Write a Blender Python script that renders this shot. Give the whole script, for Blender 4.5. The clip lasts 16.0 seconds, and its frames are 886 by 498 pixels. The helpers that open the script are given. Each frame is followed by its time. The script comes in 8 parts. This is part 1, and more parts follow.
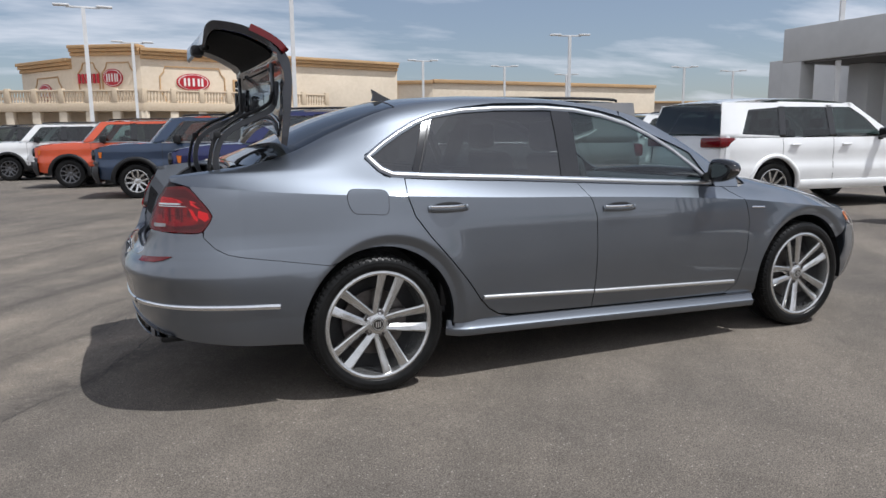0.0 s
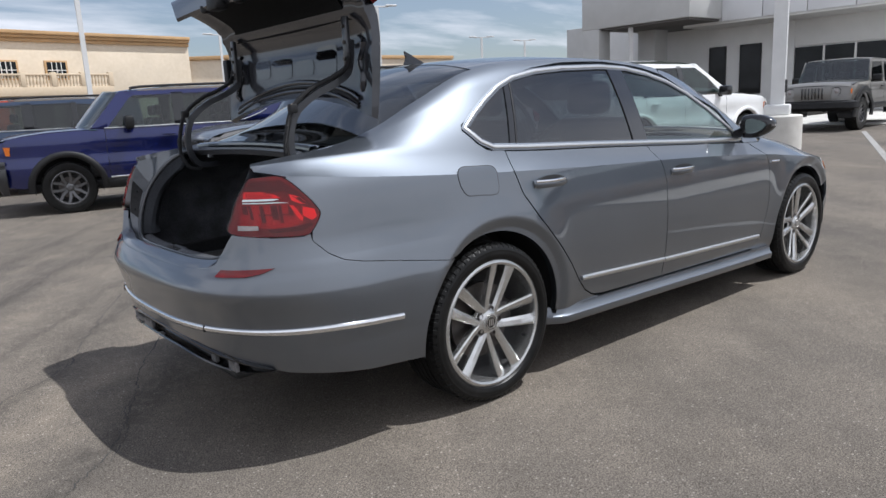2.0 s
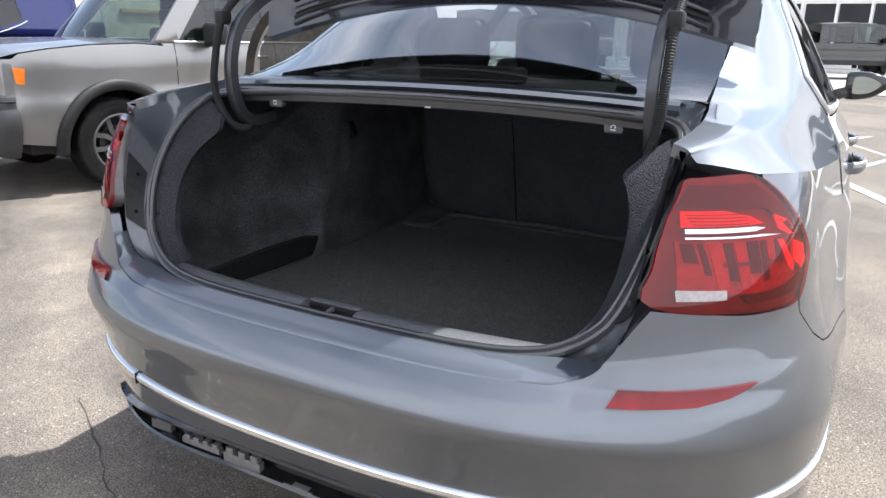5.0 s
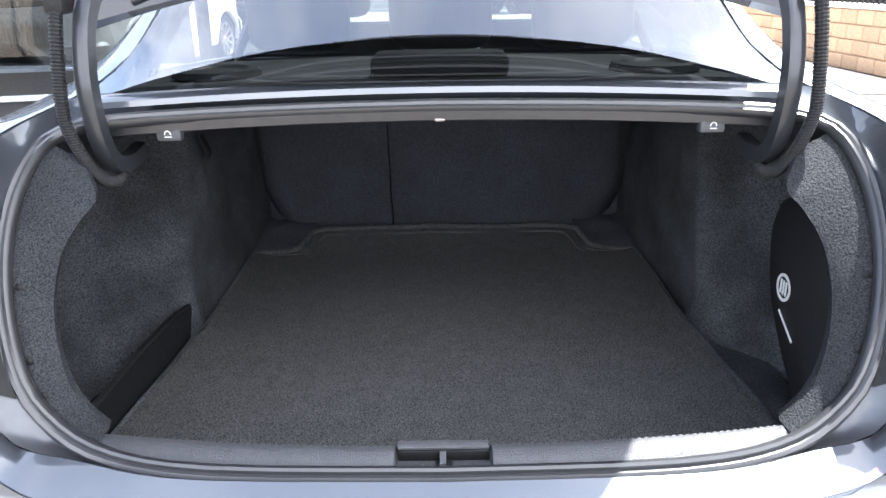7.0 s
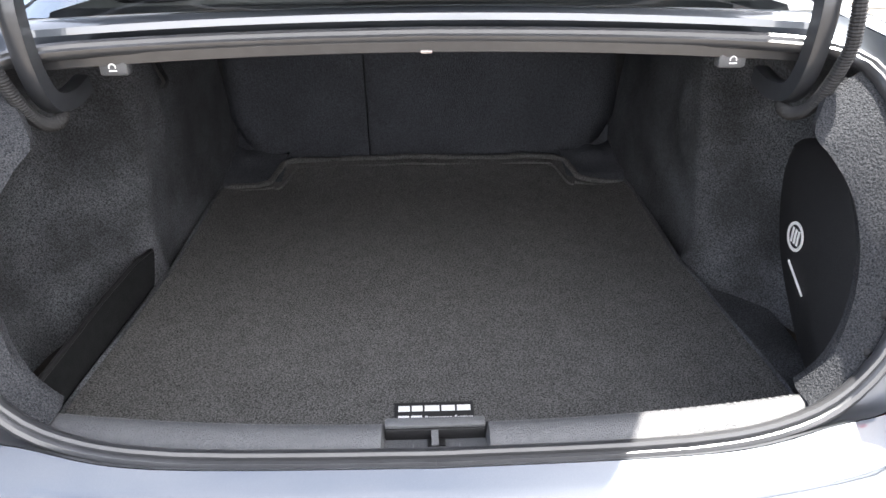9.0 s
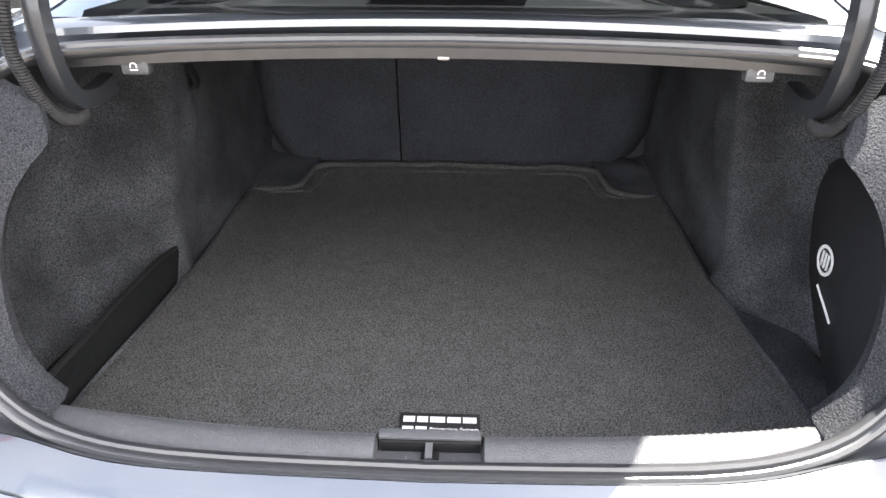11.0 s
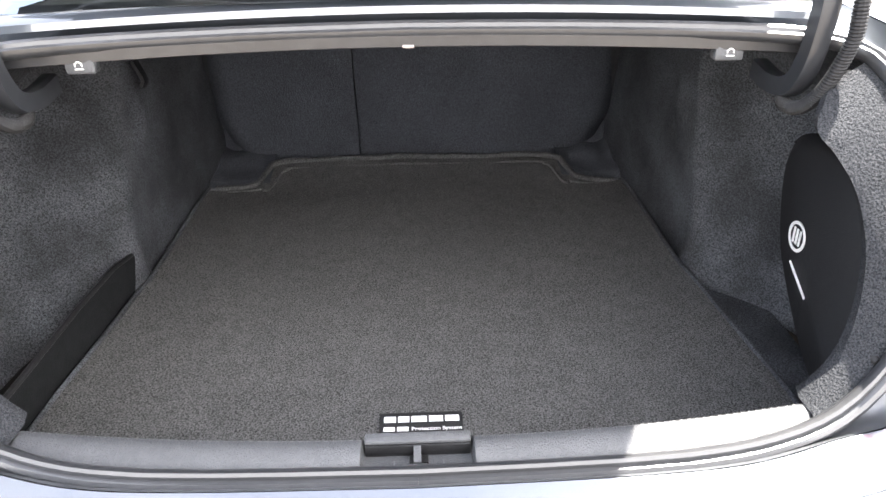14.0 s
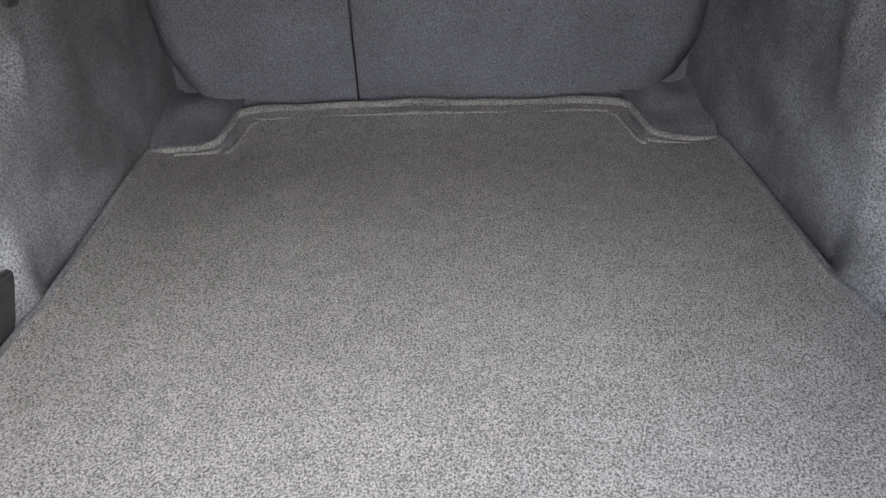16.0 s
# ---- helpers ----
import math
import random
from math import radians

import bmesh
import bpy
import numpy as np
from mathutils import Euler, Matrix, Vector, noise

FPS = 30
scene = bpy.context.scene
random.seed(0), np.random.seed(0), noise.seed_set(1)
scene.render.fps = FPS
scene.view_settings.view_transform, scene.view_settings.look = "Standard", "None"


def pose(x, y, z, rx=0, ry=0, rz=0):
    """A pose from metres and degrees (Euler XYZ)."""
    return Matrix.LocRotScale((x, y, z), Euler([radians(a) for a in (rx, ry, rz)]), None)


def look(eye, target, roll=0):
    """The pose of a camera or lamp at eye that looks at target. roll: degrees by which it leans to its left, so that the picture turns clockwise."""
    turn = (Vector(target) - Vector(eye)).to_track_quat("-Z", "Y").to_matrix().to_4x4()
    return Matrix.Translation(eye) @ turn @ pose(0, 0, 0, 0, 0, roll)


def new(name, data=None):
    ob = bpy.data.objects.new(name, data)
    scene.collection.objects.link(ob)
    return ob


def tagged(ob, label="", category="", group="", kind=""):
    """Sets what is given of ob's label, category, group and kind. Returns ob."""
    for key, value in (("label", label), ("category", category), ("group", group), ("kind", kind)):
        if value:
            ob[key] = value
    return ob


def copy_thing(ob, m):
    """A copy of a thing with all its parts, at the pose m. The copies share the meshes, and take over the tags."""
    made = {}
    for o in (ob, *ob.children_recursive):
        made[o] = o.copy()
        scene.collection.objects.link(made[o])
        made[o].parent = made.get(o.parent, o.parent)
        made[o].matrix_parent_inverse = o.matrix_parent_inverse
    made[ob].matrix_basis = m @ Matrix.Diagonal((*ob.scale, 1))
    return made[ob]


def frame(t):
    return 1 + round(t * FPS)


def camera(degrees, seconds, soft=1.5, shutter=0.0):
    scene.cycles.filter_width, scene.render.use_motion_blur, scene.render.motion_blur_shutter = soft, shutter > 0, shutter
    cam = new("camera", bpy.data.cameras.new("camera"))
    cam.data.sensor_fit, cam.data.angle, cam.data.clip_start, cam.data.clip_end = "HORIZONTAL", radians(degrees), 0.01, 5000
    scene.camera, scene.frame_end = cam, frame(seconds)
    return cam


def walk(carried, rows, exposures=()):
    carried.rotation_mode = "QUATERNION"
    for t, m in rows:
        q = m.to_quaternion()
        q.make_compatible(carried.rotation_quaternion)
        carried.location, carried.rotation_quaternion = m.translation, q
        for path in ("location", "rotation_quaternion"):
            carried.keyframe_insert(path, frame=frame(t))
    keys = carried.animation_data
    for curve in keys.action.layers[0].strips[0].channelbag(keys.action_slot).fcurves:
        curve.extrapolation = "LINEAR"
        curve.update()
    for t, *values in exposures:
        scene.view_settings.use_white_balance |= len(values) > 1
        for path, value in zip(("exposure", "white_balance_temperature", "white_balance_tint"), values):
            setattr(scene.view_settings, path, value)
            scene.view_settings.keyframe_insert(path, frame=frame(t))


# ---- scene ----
cam = camera(64.0, 16.0)
PATH = [
    (0, (-1.052, -3.929, 1.217), (-0.244, -2.127, 0.898), -0.5),
    (0.5, (-1.311, -3.645, 1.198), (-0.407, -1.89, 0.881), -0.5),
    (1, (-1.588, -3.395, 1.192), (-0.567, -1.709, 0.852), -1.3),
    (1.5, (-1.801, -3.127, 1.2), (-0.691, -1.506, 0.827), -0.7),
    (2, (-1.919, -2.842, 1.219), (-0.664, -1.338, 0.815), -2.9),
    (2.5, (-2.035, -2.537, 1.214), (-0.706, -1.106, 0.78), -1.8),
    (3, (-2.062, -2.23, 1.209), (-0.655, -0.873, 0.784), -1.2),
    (3.5, (-2.107, -1.874, 1.204), (-0.62, -0.635, 0.699), 0.6),
    (4, (-2.11, -1.518, 1.218), (-0.54, -0.403, 0.6825), -1.15),
    (4.2, (-2.083, -1.3615, 1.2025), (-0.51, -0.2585, 0.6445), -1.05),
    (6.3, (-1.738, -0.085, 1.19), (0.152, 0.113, 0.566), -0.7),
    (6.5, (-1.705, -0.034, 1.224), (0.176, 0.08, 0.551), -2.2),
    (7, (-1.668, -0.009, 1.243), (0.203, 0.004, 0.536), -1.0),
    (7.5, (-1.652, -0.034, 1.251), (0.207, -0.051, 0.514), -1.2),
    (8, (-1.609, -0.022, 1.263), (0.211, -0.007, 0.435), -1.0),
    (8.5, (-1.572, 0.006, 1.251), (0.212, -0.028, 0.348), 0.0),
    (8.7, (-1.557, 0.013, 1.25), (0.216, -0.044, 0.326), -0.3),
    (10.8, (-1.541, -0.042, 1.244), (0.243, -0.036, 0.339), 0.7),
    (11, (-1.538, -0.037, 1.244), (0.245, 0.031, 0.341), 0.2),
    (11.5, (-1.534, -0.027, 1.24), (0.25, 0.128, 0.347), -0.4),
    (12, (-1.538, -0.021, 1.239), (0.235, 0.243, 0.351), -1.3),
    (12.5, (-1.539, -0.022, 1.238), (0.226, 0.261, 0.342), -1.9),
    (13, (-1.55, -0.026, 1.259), (0.213, 0.215, 0.350), -2.0),
    (13.5, (-1.537, -0.032, 1.26), (0.239, 0.041, 0.347), -0.8),
    (14, (-1.51, -0.012, 1.235), (0.26, -0.067, 0.309), -0.8),
    (14.5, (-1.373, -0.018, 1.193), (0.388, -0.039, 0.245), -1.7),
    (15, (-1.236, -0.02, 1.168), (0.471, 0.021, 0.126), -2.4),
    (15.5, (-1.131, 0.015, 1.146), (0.53, 0.026, 0.032), -1.7),
    (16, (-1.028, 0.022, 1.114), (0.631, -0.022, -0.001), -0.8),
]
EXPOSURE = [(0, -0.28, 6000, 10), (1.0, -0.27, 5990, 10), (1.5, -0.24, 5980, 10), (2.0, -0.13, 5980, 10), (3.0, 0.14, 5980, 10), (3.5, 0.16, 6000, 10), (4.2, 0.46, 6050, 10), (5.5, 1.38, 6100, 10), (6.5, 1.92, 6100, 10), (7.0, 2.38, 6100, 10), (7.5, 2.42, 6200, 10), (8.0, 2.15, 6350, 10), (8.5, 2.38, 6500, 10), (11.0, 2.74, 6750, 10), (12.0, 2.90, 7000, 10), (12.5, 2.58, 7150, 10), (13.0, 2.48, 7250, 10), (13.5, 2.74, 7000, 10), (14.0, 3.1, 6750, 10), (14.5, 3.34, 6650, 10), (15.0, 4.38, 6820, 10), (15.5, 4.62, 6850, 10), (16.0, 4.45, 6850, 10)]
walk(cam, [(t, look(eye, target, roll)) for t, eye, target, roll in PATH], EXPOSURE)

# ---- light ----
SUN_WAY = Vector((-0.38, 0.34, -1.0)).normalized()
sun_data = bpy.data.lights.new("sun", "SUN")
sun_data.energy, sun_data.angle, sun_data.color = 5.0, radians(0.55), (1.0, 0.965, 0.91)
sun = new("sun", sun_data)
sun.matrix_world = look((0, 0, 30), Vector((0, 0, 30)) + SUN_WAY)

world = bpy.data.worlds.new("sky")
scene.world = world
world.use_nodes = True
wn, wl = world.node_tree.nodes, world.node_tree.links
wn.clear()
w_out = wn.new("ShaderNodeOutputWorld")
w_bg = wn.new("ShaderNodeBackground")
w_bg.inputs["Strength"].default_value = 0.088
w_sky = wn.new("ShaderNodeTexSky")
w_sky.sky_type, w_sky.sun_disc = "NISHITA", False
w_sky.sun_elevation = math.asin(-SUN_WAY.z)
w_sky.sun_rotation = math.atan2(-SUN_WAY.x, -SUN_WAY.y)
w_sky.dust_density, w_sky.ozone_density, w_sky.air_density = 0.9, 2.2, 1.0
# thin high cloud over the blue, spread on a flat layer overhead
w_co = wn.new("ShaderNodeTexCoord")
w_sep = wn.new("ShaderNodeSeparateXYZ")
wl.new(w_co.outputs["Generated"], w_sep.inputs[0])
w_up = wn.new("ShaderNodeMath"); w_up.operation = "MAXIMUM"; w_up.inputs[1].default_value = 0.0
wl.new(w_sep.outputs["Z"], w_up.inputs[0])
w_den = wn.new("ShaderNodeMath"); w_den.operation = "ADD"; w_den.inputs[1].default_value = 0.12
wl.new(w_up.outputs[0], w_den.inputs[0])
w_flat = wn.new("ShaderNodeCombineXYZ")
for ax in "XY":
    dv = wn.new("ShaderNodeMath"); dv.operation = "DIVIDE"
    wl.new(w_sep.outputs[ax], dv.inputs[0]); wl.new(w_den.outputs[0], dv.inputs[1])
    wl.new(dv.outputs[0], w_flat.inputs[ax])
w_map = wn.new("ShaderNodeMapping")
w_map.inputs["Rotation"].default_value = (0, 0, radians(35))
w_map.inputs["Scale"].default_value = (0.42, 0.85, 1.0)
w_map.inputs["Location"].default_value = (0.35, 0.2, 0.0)
wl.new(w_flat.outputs[0], w_map.inputs[0])
w_noise = wn.new("ShaderNodeTexNoise")
w_noise.inputs["Scale"].default_value, w_noise.inputs["Detail"].default_value = 1.1, 7.0
w_noise.inputs["Roughness"].default_value = 0.56
wl.new(w_map.outputs[0], w_noise.inputs["Vector"])
w_ramp = wn.new("ShaderNodeValToRGB")
w_ramp.color_ramp.elements[0].position, w_ramp.color_ramp.elements[1].position = 0.365, 0.575
w_ramp.color_ramp.elements[0].color = (0.16, 0.16, 0.16, 1)
# cloudier behind the sedan's tail and on its near side
w_lean = wn.new("ShaderNodeMath"); w_lean.operation = "MULTIPLY_ADD"; w_lean.inputs[1].default_value = -0.08
wl.new(w_sep.outputs["X"], w_lean.inputs[0]); wl.new(w_noise.outputs[0], w_lean.inputs[2])
w_side = wn.new("ShaderNodeMath"); w_side.operation = "MULTIPLY_ADD"; w_side.inputs[1].default_value = -0.12
wl.new(w_sep.outputs["Y"], w_side.inputs[0]); wl.new(w_lean.outputs[0], w_side.inputs[2])
wl.new(w_side.outputs[0], w_ramp.inputs[0])
w_mix = wn.new("ShaderNodeMixRGB")
w_mix.inputs["Color2"].default_value = (11.8, 11.7, 12.1, 1)
w_thin = wn.new("ShaderNodeMapRange")  # thinner towards the zenith
for k, val in zip((1, 2, 3, 4), (0.30, 0.80, 1.0, 0.84)): w_thin.inputs[k].default_value = val
wl.new(w_up.outputs[0], w_thin.inputs[0])
w_fac = wn.new("ShaderNodeMath"); w_fac.operation = "MULTIPLY"
wl.new(w_ramp.outputs[0], w_fac.inputs[0]); wl.new(w_thin.outputs[0], w_fac.inputs[1])
wl.new(w_fac.outputs[0], w_mix.inputs["Fac"])
wl.new(w_sky.outputs[0], w_mix.inputs["Color1"])
wl.new(w_mix.outputs[0], w_bg.inputs[0])
wl.new(w_bg.outputs[0], w_out.inputs[0])

# ---- materials ----
def material(name, base, rough=0.5, metal=0.0, second=None, scale=30.0, amount=0.5, bump=0.0, bump_scale=None,
             coat=0.0, fine=None, spec=0.5, detail=6.0, blotch=None, island=0.0):
    """A surface with colour variation at two scales, roughness variation and fine relief."""
    m = bpy.data.materials.new(name)
    m.use_nodes = True
    n, l = m.node_tree.nodes, m.node_tree.links
    b = n["Principled BSDF"]
    b.inputs["Roughness"].default_value, b.inputs["Metallic"].default_value = rough, metal
    b.inputs["Specular IOR Level"].default_value = spec
    b.inputs["Coat Weight"].default_value, b.inputs["Coat Roughness"].default_value = coat, 0.03
    b.inputs["Base Color"].default_value = (*base, 1)
    tc = n.new("ShaderNodeTexCoord")
    co = n.new("ShaderNodeMapping")  # turned, so that no face lies along the grain's own grid
    co.inputs["Rotation"].default_value = (0.62, 0.41, 0.27)
    l.new(tc.outputs["Object"], co.inputs["Vector"])
    src = None
    if second:
        t = n.new("ShaderNodeTexNoise")
        t.inputs["Scale"].default_value, t.inputs["Detail"].default_value = scale, detail
        l.new(co.outputs["Vector"], t.inputs["Vector"])
        r = n.new("ShaderNodeValToRGB")
        r.color_ramp.elements[0].position, r.color_ramp.elements[1].position = 0.5 - 0.28 * amount - 0.05, 0.5 + 0.28 * amount + 0.05
        r.color_ramp.elements[0].color, r.color_ramp.elements[1].color = (*base, 1), (*second, 1)
        l.new(t.outputs[0], r.inputs[0])
        src = r.outputs[0]
    if blotch:
        t2 = n.new("ShaderNodeTexNoise")
        t2.inputs["Scale"].default_value, t2.inputs["Detail"].default_value = blotch[0], 4.0
        l.new(co.outputs["Vector"], t2.inputs["Vector"])
        mr = n.new("ShaderNodeMapRange")
        mr.inputs[1].default_value, mr.inputs[2].default_value = 0.35, 0.65
        mr.inputs[3].default_value, mr.inputs[4].default_value = 1 - blotch[1], 1 + blotch[1]
        l.new(t2.outputs[0], mr.inputs[0])
        mx = n.new("ShaderNodeMixRGB"); mx.blend_type = "MULTIPLY"; mx.inputs[0].default_value = 1
        if src: l.new(src, mx.inputs[1])
        else: mx.inputs[1].default_value = (*base, 1)
        l.new(mr.outputs[0], mx.inputs[2])
        src = mx.outputs[0]
    if island:
        oi = n.new("ShaderNodeObjectInfo")
        mr = n.new("ShaderNodeMapRange")
        mr.inputs[3].default_value, mr.inputs[4].default_value = 1 - island, 1 + island
        l.new(oi.outputs["Random"], mr.inputs[0])
        mx = n.new("ShaderNodeMixRGB"); mx.blend_type = "MULTIPLY"; mx.inputs[0].default_value = 1
        if src: l.new(src, mx.inputs[1])
        else: mx.inputs[1].default_value = (*base, 1)
        l.new(mr.outputs[0], mx.inputs[2])
        src = mx.outputs[0]
    if src:
        l.new(src, b.inputs["Base Color"])
    if bump:
        t3 = n.new("ShaderNodeTexNoise")
        t3.inputs["Scale"].default_value, t3.inputs["Detail"].default_value = bump_scale or scale, 5.0
        l.new(co.outputs["Vector"], t3.inputs["Vector"])
        bp = n.new("ShaderNodeBump")
        bp.inputs["Strength"].default_value, bp.inputs["Distance"].default_value = bump, 0.01
        l.new(t3.outputs[0], bp.inputs["Height"])
        l.new(bp.outputs[0], b.inputs["Normal"])
    return m


def glass(name, tint, rough=0.0, ior=1.5, gloss=1.0):
    """Thin automotive or window glass: see-through tint under a mirror-like skin."""
    m = bpy.data.materials.new(name)
    m.use_nodes = True
    n, l = m.node_tree.nodes, m.node_tree.links
    n.clear()
    o = n.new("ShaderNodeOutputMaterial")
    tr = n.new("ShaderNodeBsdfTransparent"); tr.inputs[0].default_value = (*tint, 1)
    gl = n.new("ShaderNodeBsdfGlossy"); gl.inputs["Roughness"].default_value = rough
    gl.inputs["Color"].default_value = (gloss, gloss, gloss, 1)
    lw = n.new("ShaderNodeLayerWeight"); lw.inputs["Blend"].default_value = 0.5
    pw = n.new("ShaderNodeMath"); pw.operation = "POWER"; pw.inputs[1].default_value = 5.0
    f0 = ((ior - 1) / (ior + 1)) ** 2
    fr = n.new("ShaderNodeMath"); fr.operation = "MULTIPLY_ADD"; fr.inputs[1].default_value, fr.inputs[2].default_value = 1 - f0, f0
    l.new(lw.outputs["Facing"], pw.inputs[0]); l.new(pw.outputs[0], fr.inputs[0])
    mx = n.new("ShaderNodeMixShader")
    l.new(fr.outputs[0], mx.inputs[0]); l.new(tr.outputs[0], mx.inputs[1]); l.new(gl.outputs[0], mx.inputs[2])
    l.new(mx.outputs[0], o.inputs[0])
    return m


def car_paint(name, base, flake=0.55, metal=0.55, rough=0.32, coat_ior=1.5):
    m = material(name, base, rough, metal, tuple(min(1, c * 1.12) for c in base), 900.0, flake, coat=1.0, blotch=(2.2, 0.04))
    m.node_tree.nodes["Principled BSDF"].inputs["Coat IOR"].default_value = coat_ior
    return m


PAINT = car_paint("platinum_grey_paint", (0.126, 0.140, 0.161), metal=1.0, rough=0.48, coat_ior=1.80)
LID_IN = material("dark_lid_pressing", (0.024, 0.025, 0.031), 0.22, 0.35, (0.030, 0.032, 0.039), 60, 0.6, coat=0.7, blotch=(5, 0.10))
PAINT_IN = material("painted_metal_inside", (0.120, 0.126, 0.138), 0.40, 0.5, (0.138, 0.144, 0.156), 60, 0.6, coat=0.25, blotch=(5, 0.12))
HINGE = material("painted_hinge_steel", (0.045, 0.048, 0.054), 0.32, 0.4, (0.054, 0.057, 0.064), 60, 0.6, coat=0.4, blotch=(5, 0.12))
BLACK_GLOSS = material("gloss_black_trim", (0.008, 0.008, 0.009), 0.12, 0, (0.012, 0.012, 0.013), 40, 0.5, coat=0.6)
BLACK_PLASTIC = material("black_plastic", (0.011, 0.011, 0.012), 0.5, 0, (0.019, 0.019, 0.020), 90, 0.6, bump=0.12, bump_scale=600, blotch=(6, 0.15), spec=0.3)
DARK_PLASTIC = material("dark_grey_bumper_plastic", (0.034, 0.034, 0.036), 0.45, 0, (0.046, 0.046, 0.048), 90, 0.6, bump=0.12, bump_scale=500, blotch=(6, 0.12), spec=0.4)
GREY_PLASTIC = material("grained_grey_plastic", (0.070, 0.072, 0.076), 0.42, 0, (0.088, 0.090, 0.095), 120, 0.6, bump=0.35, bump_scale=420, blotch=(4, 0.12))
RUBBER = material("rubber_seal", (0.030, 0.031, 0.034), 0.34, 0, (0.042, 0.043, 0.046), 50, 0.6, bump=0.06, bump_scale=300, coat=0.8)
RUBBER.node_tree.nodes["Principled BSDF"].inputs["Coat IOR"].default_value = 1.55  # slick skin of the bulb
RUBBER.node_tree.nodes["Principled BSDF"].inputs["Coat Roughness"].default_value = 0.20
TYRE = material("tyre_rubber", (0.006, 0.006, 0.006), 0.34, 0, (0.012, 0.0118, 0.0115), 18, 0.6, bump=0.10, bump_scale=260, blotch=(7, 0.25), spec=0.18)
CHROME = material("chrome", (0.83, 0.84, 0.85), 0.07, 1.0, (0.78, 0.79, 0.80), 35, 0.6)
SATIN = material("satin_silver_trim", (0.72, 0.72, 0.71), 0.3, 1.0, (0.66, 0.66, 0.65), 60, 0.6)
ALLOY = material("machined_alloy", (0.62, 0.62, 0.61), 0.26, 0.9, (0.52, 0.52, 0.51), 25, 0.6, blotch=(9, 0.08))
ALLOY_DARK = material("grey_painted_alloy", (0.10, 0.10, 0.105), 0.35, 0.7, (0.14, 0.14, 0.145), 25, 0.6)
# glossy black that paints the dark inside of the lid's openings
OPENING_SHADE = material("glossy_opening_shade", (0.010, 0.010, 0.012), 0.10, 0, (0.016, 0.016, 0.018), 30, 0.6, coat=0.8)
CLIP_METAL = material("bare_clip_metal", (0.22, 0.22, 0.23), 0.4, 0.5, (0.15, 0.15, 0.155), 70, 0.6)
STEEL = material("brake_steel", (0.12, 0.11, 0.105), 0.4, 0.8, (0.08, 0.07, 0.065), 45, 0.8)
CARPET = material("grey_trunk_carpet", (0.0130, 0.0144, 0.0173), 0.95, 0, (0.0600, 0.0620, 0.0670), 480, 0.5, bump=0.6, bump_scale=300, spec=0.1, blotch=(5, 0.22), detail=3)
LINER = material("dark_felt_liner", (0.0120, 0.0130, 0.0152), 0.62, 0, (0.1000, 0.1050, 0.1150), 360, 0.35, bump=0.5, bump_scale=650, spec=0.36, blotch=(9, 0.45), detail=3)
LINER.node_tree.nodes["Principled BSDF"].inputs["IOR"].default_value = 1.6  # slick needled fibre
MAT = material("cargo_mat_pile", (0.0270, 0.0268, 0.0265), 0.95, 0, (0.1510, 0.1492, 0.1470), 420, 0.40, bump=0.5, bump_scale=480, spec=0.1, blotch=(26, 0.07), detail=3)
SEAT_FELT = material("blue_grey_seat_felt", (0.0200, 0.0215, 0.0258), 0.95, 0, (0.0920, 0.0970, 0.1100), 380, 0.7, bump=0.5, bump_scale=320, spec=0.1, blotch=(5, 0.12), detail=3)
FLOCK = material("black_flocked_plastic", (0.0080, 0.0088, 0.0096), 0.8, 0, (0.0144, 0.0152, 0.0160), 60, 0.6, bump=0.2, bump_scale=400, spec=0.2)
NYLON = material("black_nylon", (0.0070, 0.0070, 0.0084), 0.6, 0, (0.0140, 0.0140, 0.0154), 300, 0.6, bump=0.25, bump_scale=500)
CABIN = material("cabin_black_leather", (0.020, 0.020, 0.021), 0.5, 0, (0.032, 0.032, 0.033), 80, 0.6, bump=0.15, bump_scale=250)
CABIN_GREY = material("cabin_grey_trim", (0.042, 0.044, 0.047), 0.6, 0, (0.058, 0.060, 0.064), 120, 0.6, bump=0.15, bump_scale=350)
RED_LENS = material("red_lamp_lens", (0.17, 0.004, 0.006), 0.05, 0, (0.11, 0.002, 0.004), 25, 0.5)
CLEAR_LENS = material("clear_ribbed_lens", (0.36, 0.32, 0.31), 0.10, 0.4, (0.22, 0.19, 0.18), 160, 0.7, coat=1.0)
AMBER = material("amber_lens", (0.85, 0.22, 0.015), 0.15, 0, (0.7, 0.16, 0.01), 60, 0.6, coat=1.0)
WHITE_PRINT = material("white_print", (0.80, 0.80, 0.79), 0.5, 0, (0.74, 0.74, 0.73), 150, 0.6)
BLACK_PRINT = material("black_woven_patch", (0.010, 0.010, 0.011), 0.7, 0, (0.018, 0.018, 0.019), 400, 0.6, bump=0.2, bump_scale=500)
TINT_REAR = glass("dark_tinted_glass", (0.105, 0.118, 0.122), ior=2.05)
LAMP_COVER = glass("clear_red_cover", (0.88, 0.016, 0.034), ior=1.5)
LAMP_SILVER = material("lamp_reflector", (0.44, 0.42, 0.42), 0.22, 0.6, (0.28, 0.26, 0.26), 160, 0.6)
LAMP_DARK = material("lamp_housing", (0.40, 0.37, 0.37), 0.26, 0.3, (0.20, 0.185, 0.185), 30, 0.6)
LAMP_BASE = material("lamp_base", (0.15, 0.14, 0.14), 0.3, 0.2, (0.095, 0.09, 0.09), 30, 0.6)
LAMP_BLACK = material("lamp_dark_rib", (0.060, 0.052, 0.052), 0.3, 0.2, (0.030, 0.027, 0.027), 40, 0.6)
TINT_FRONT = glass("green_tinted_glass", (0.56, 0.66, 0.645), ior=1.75)
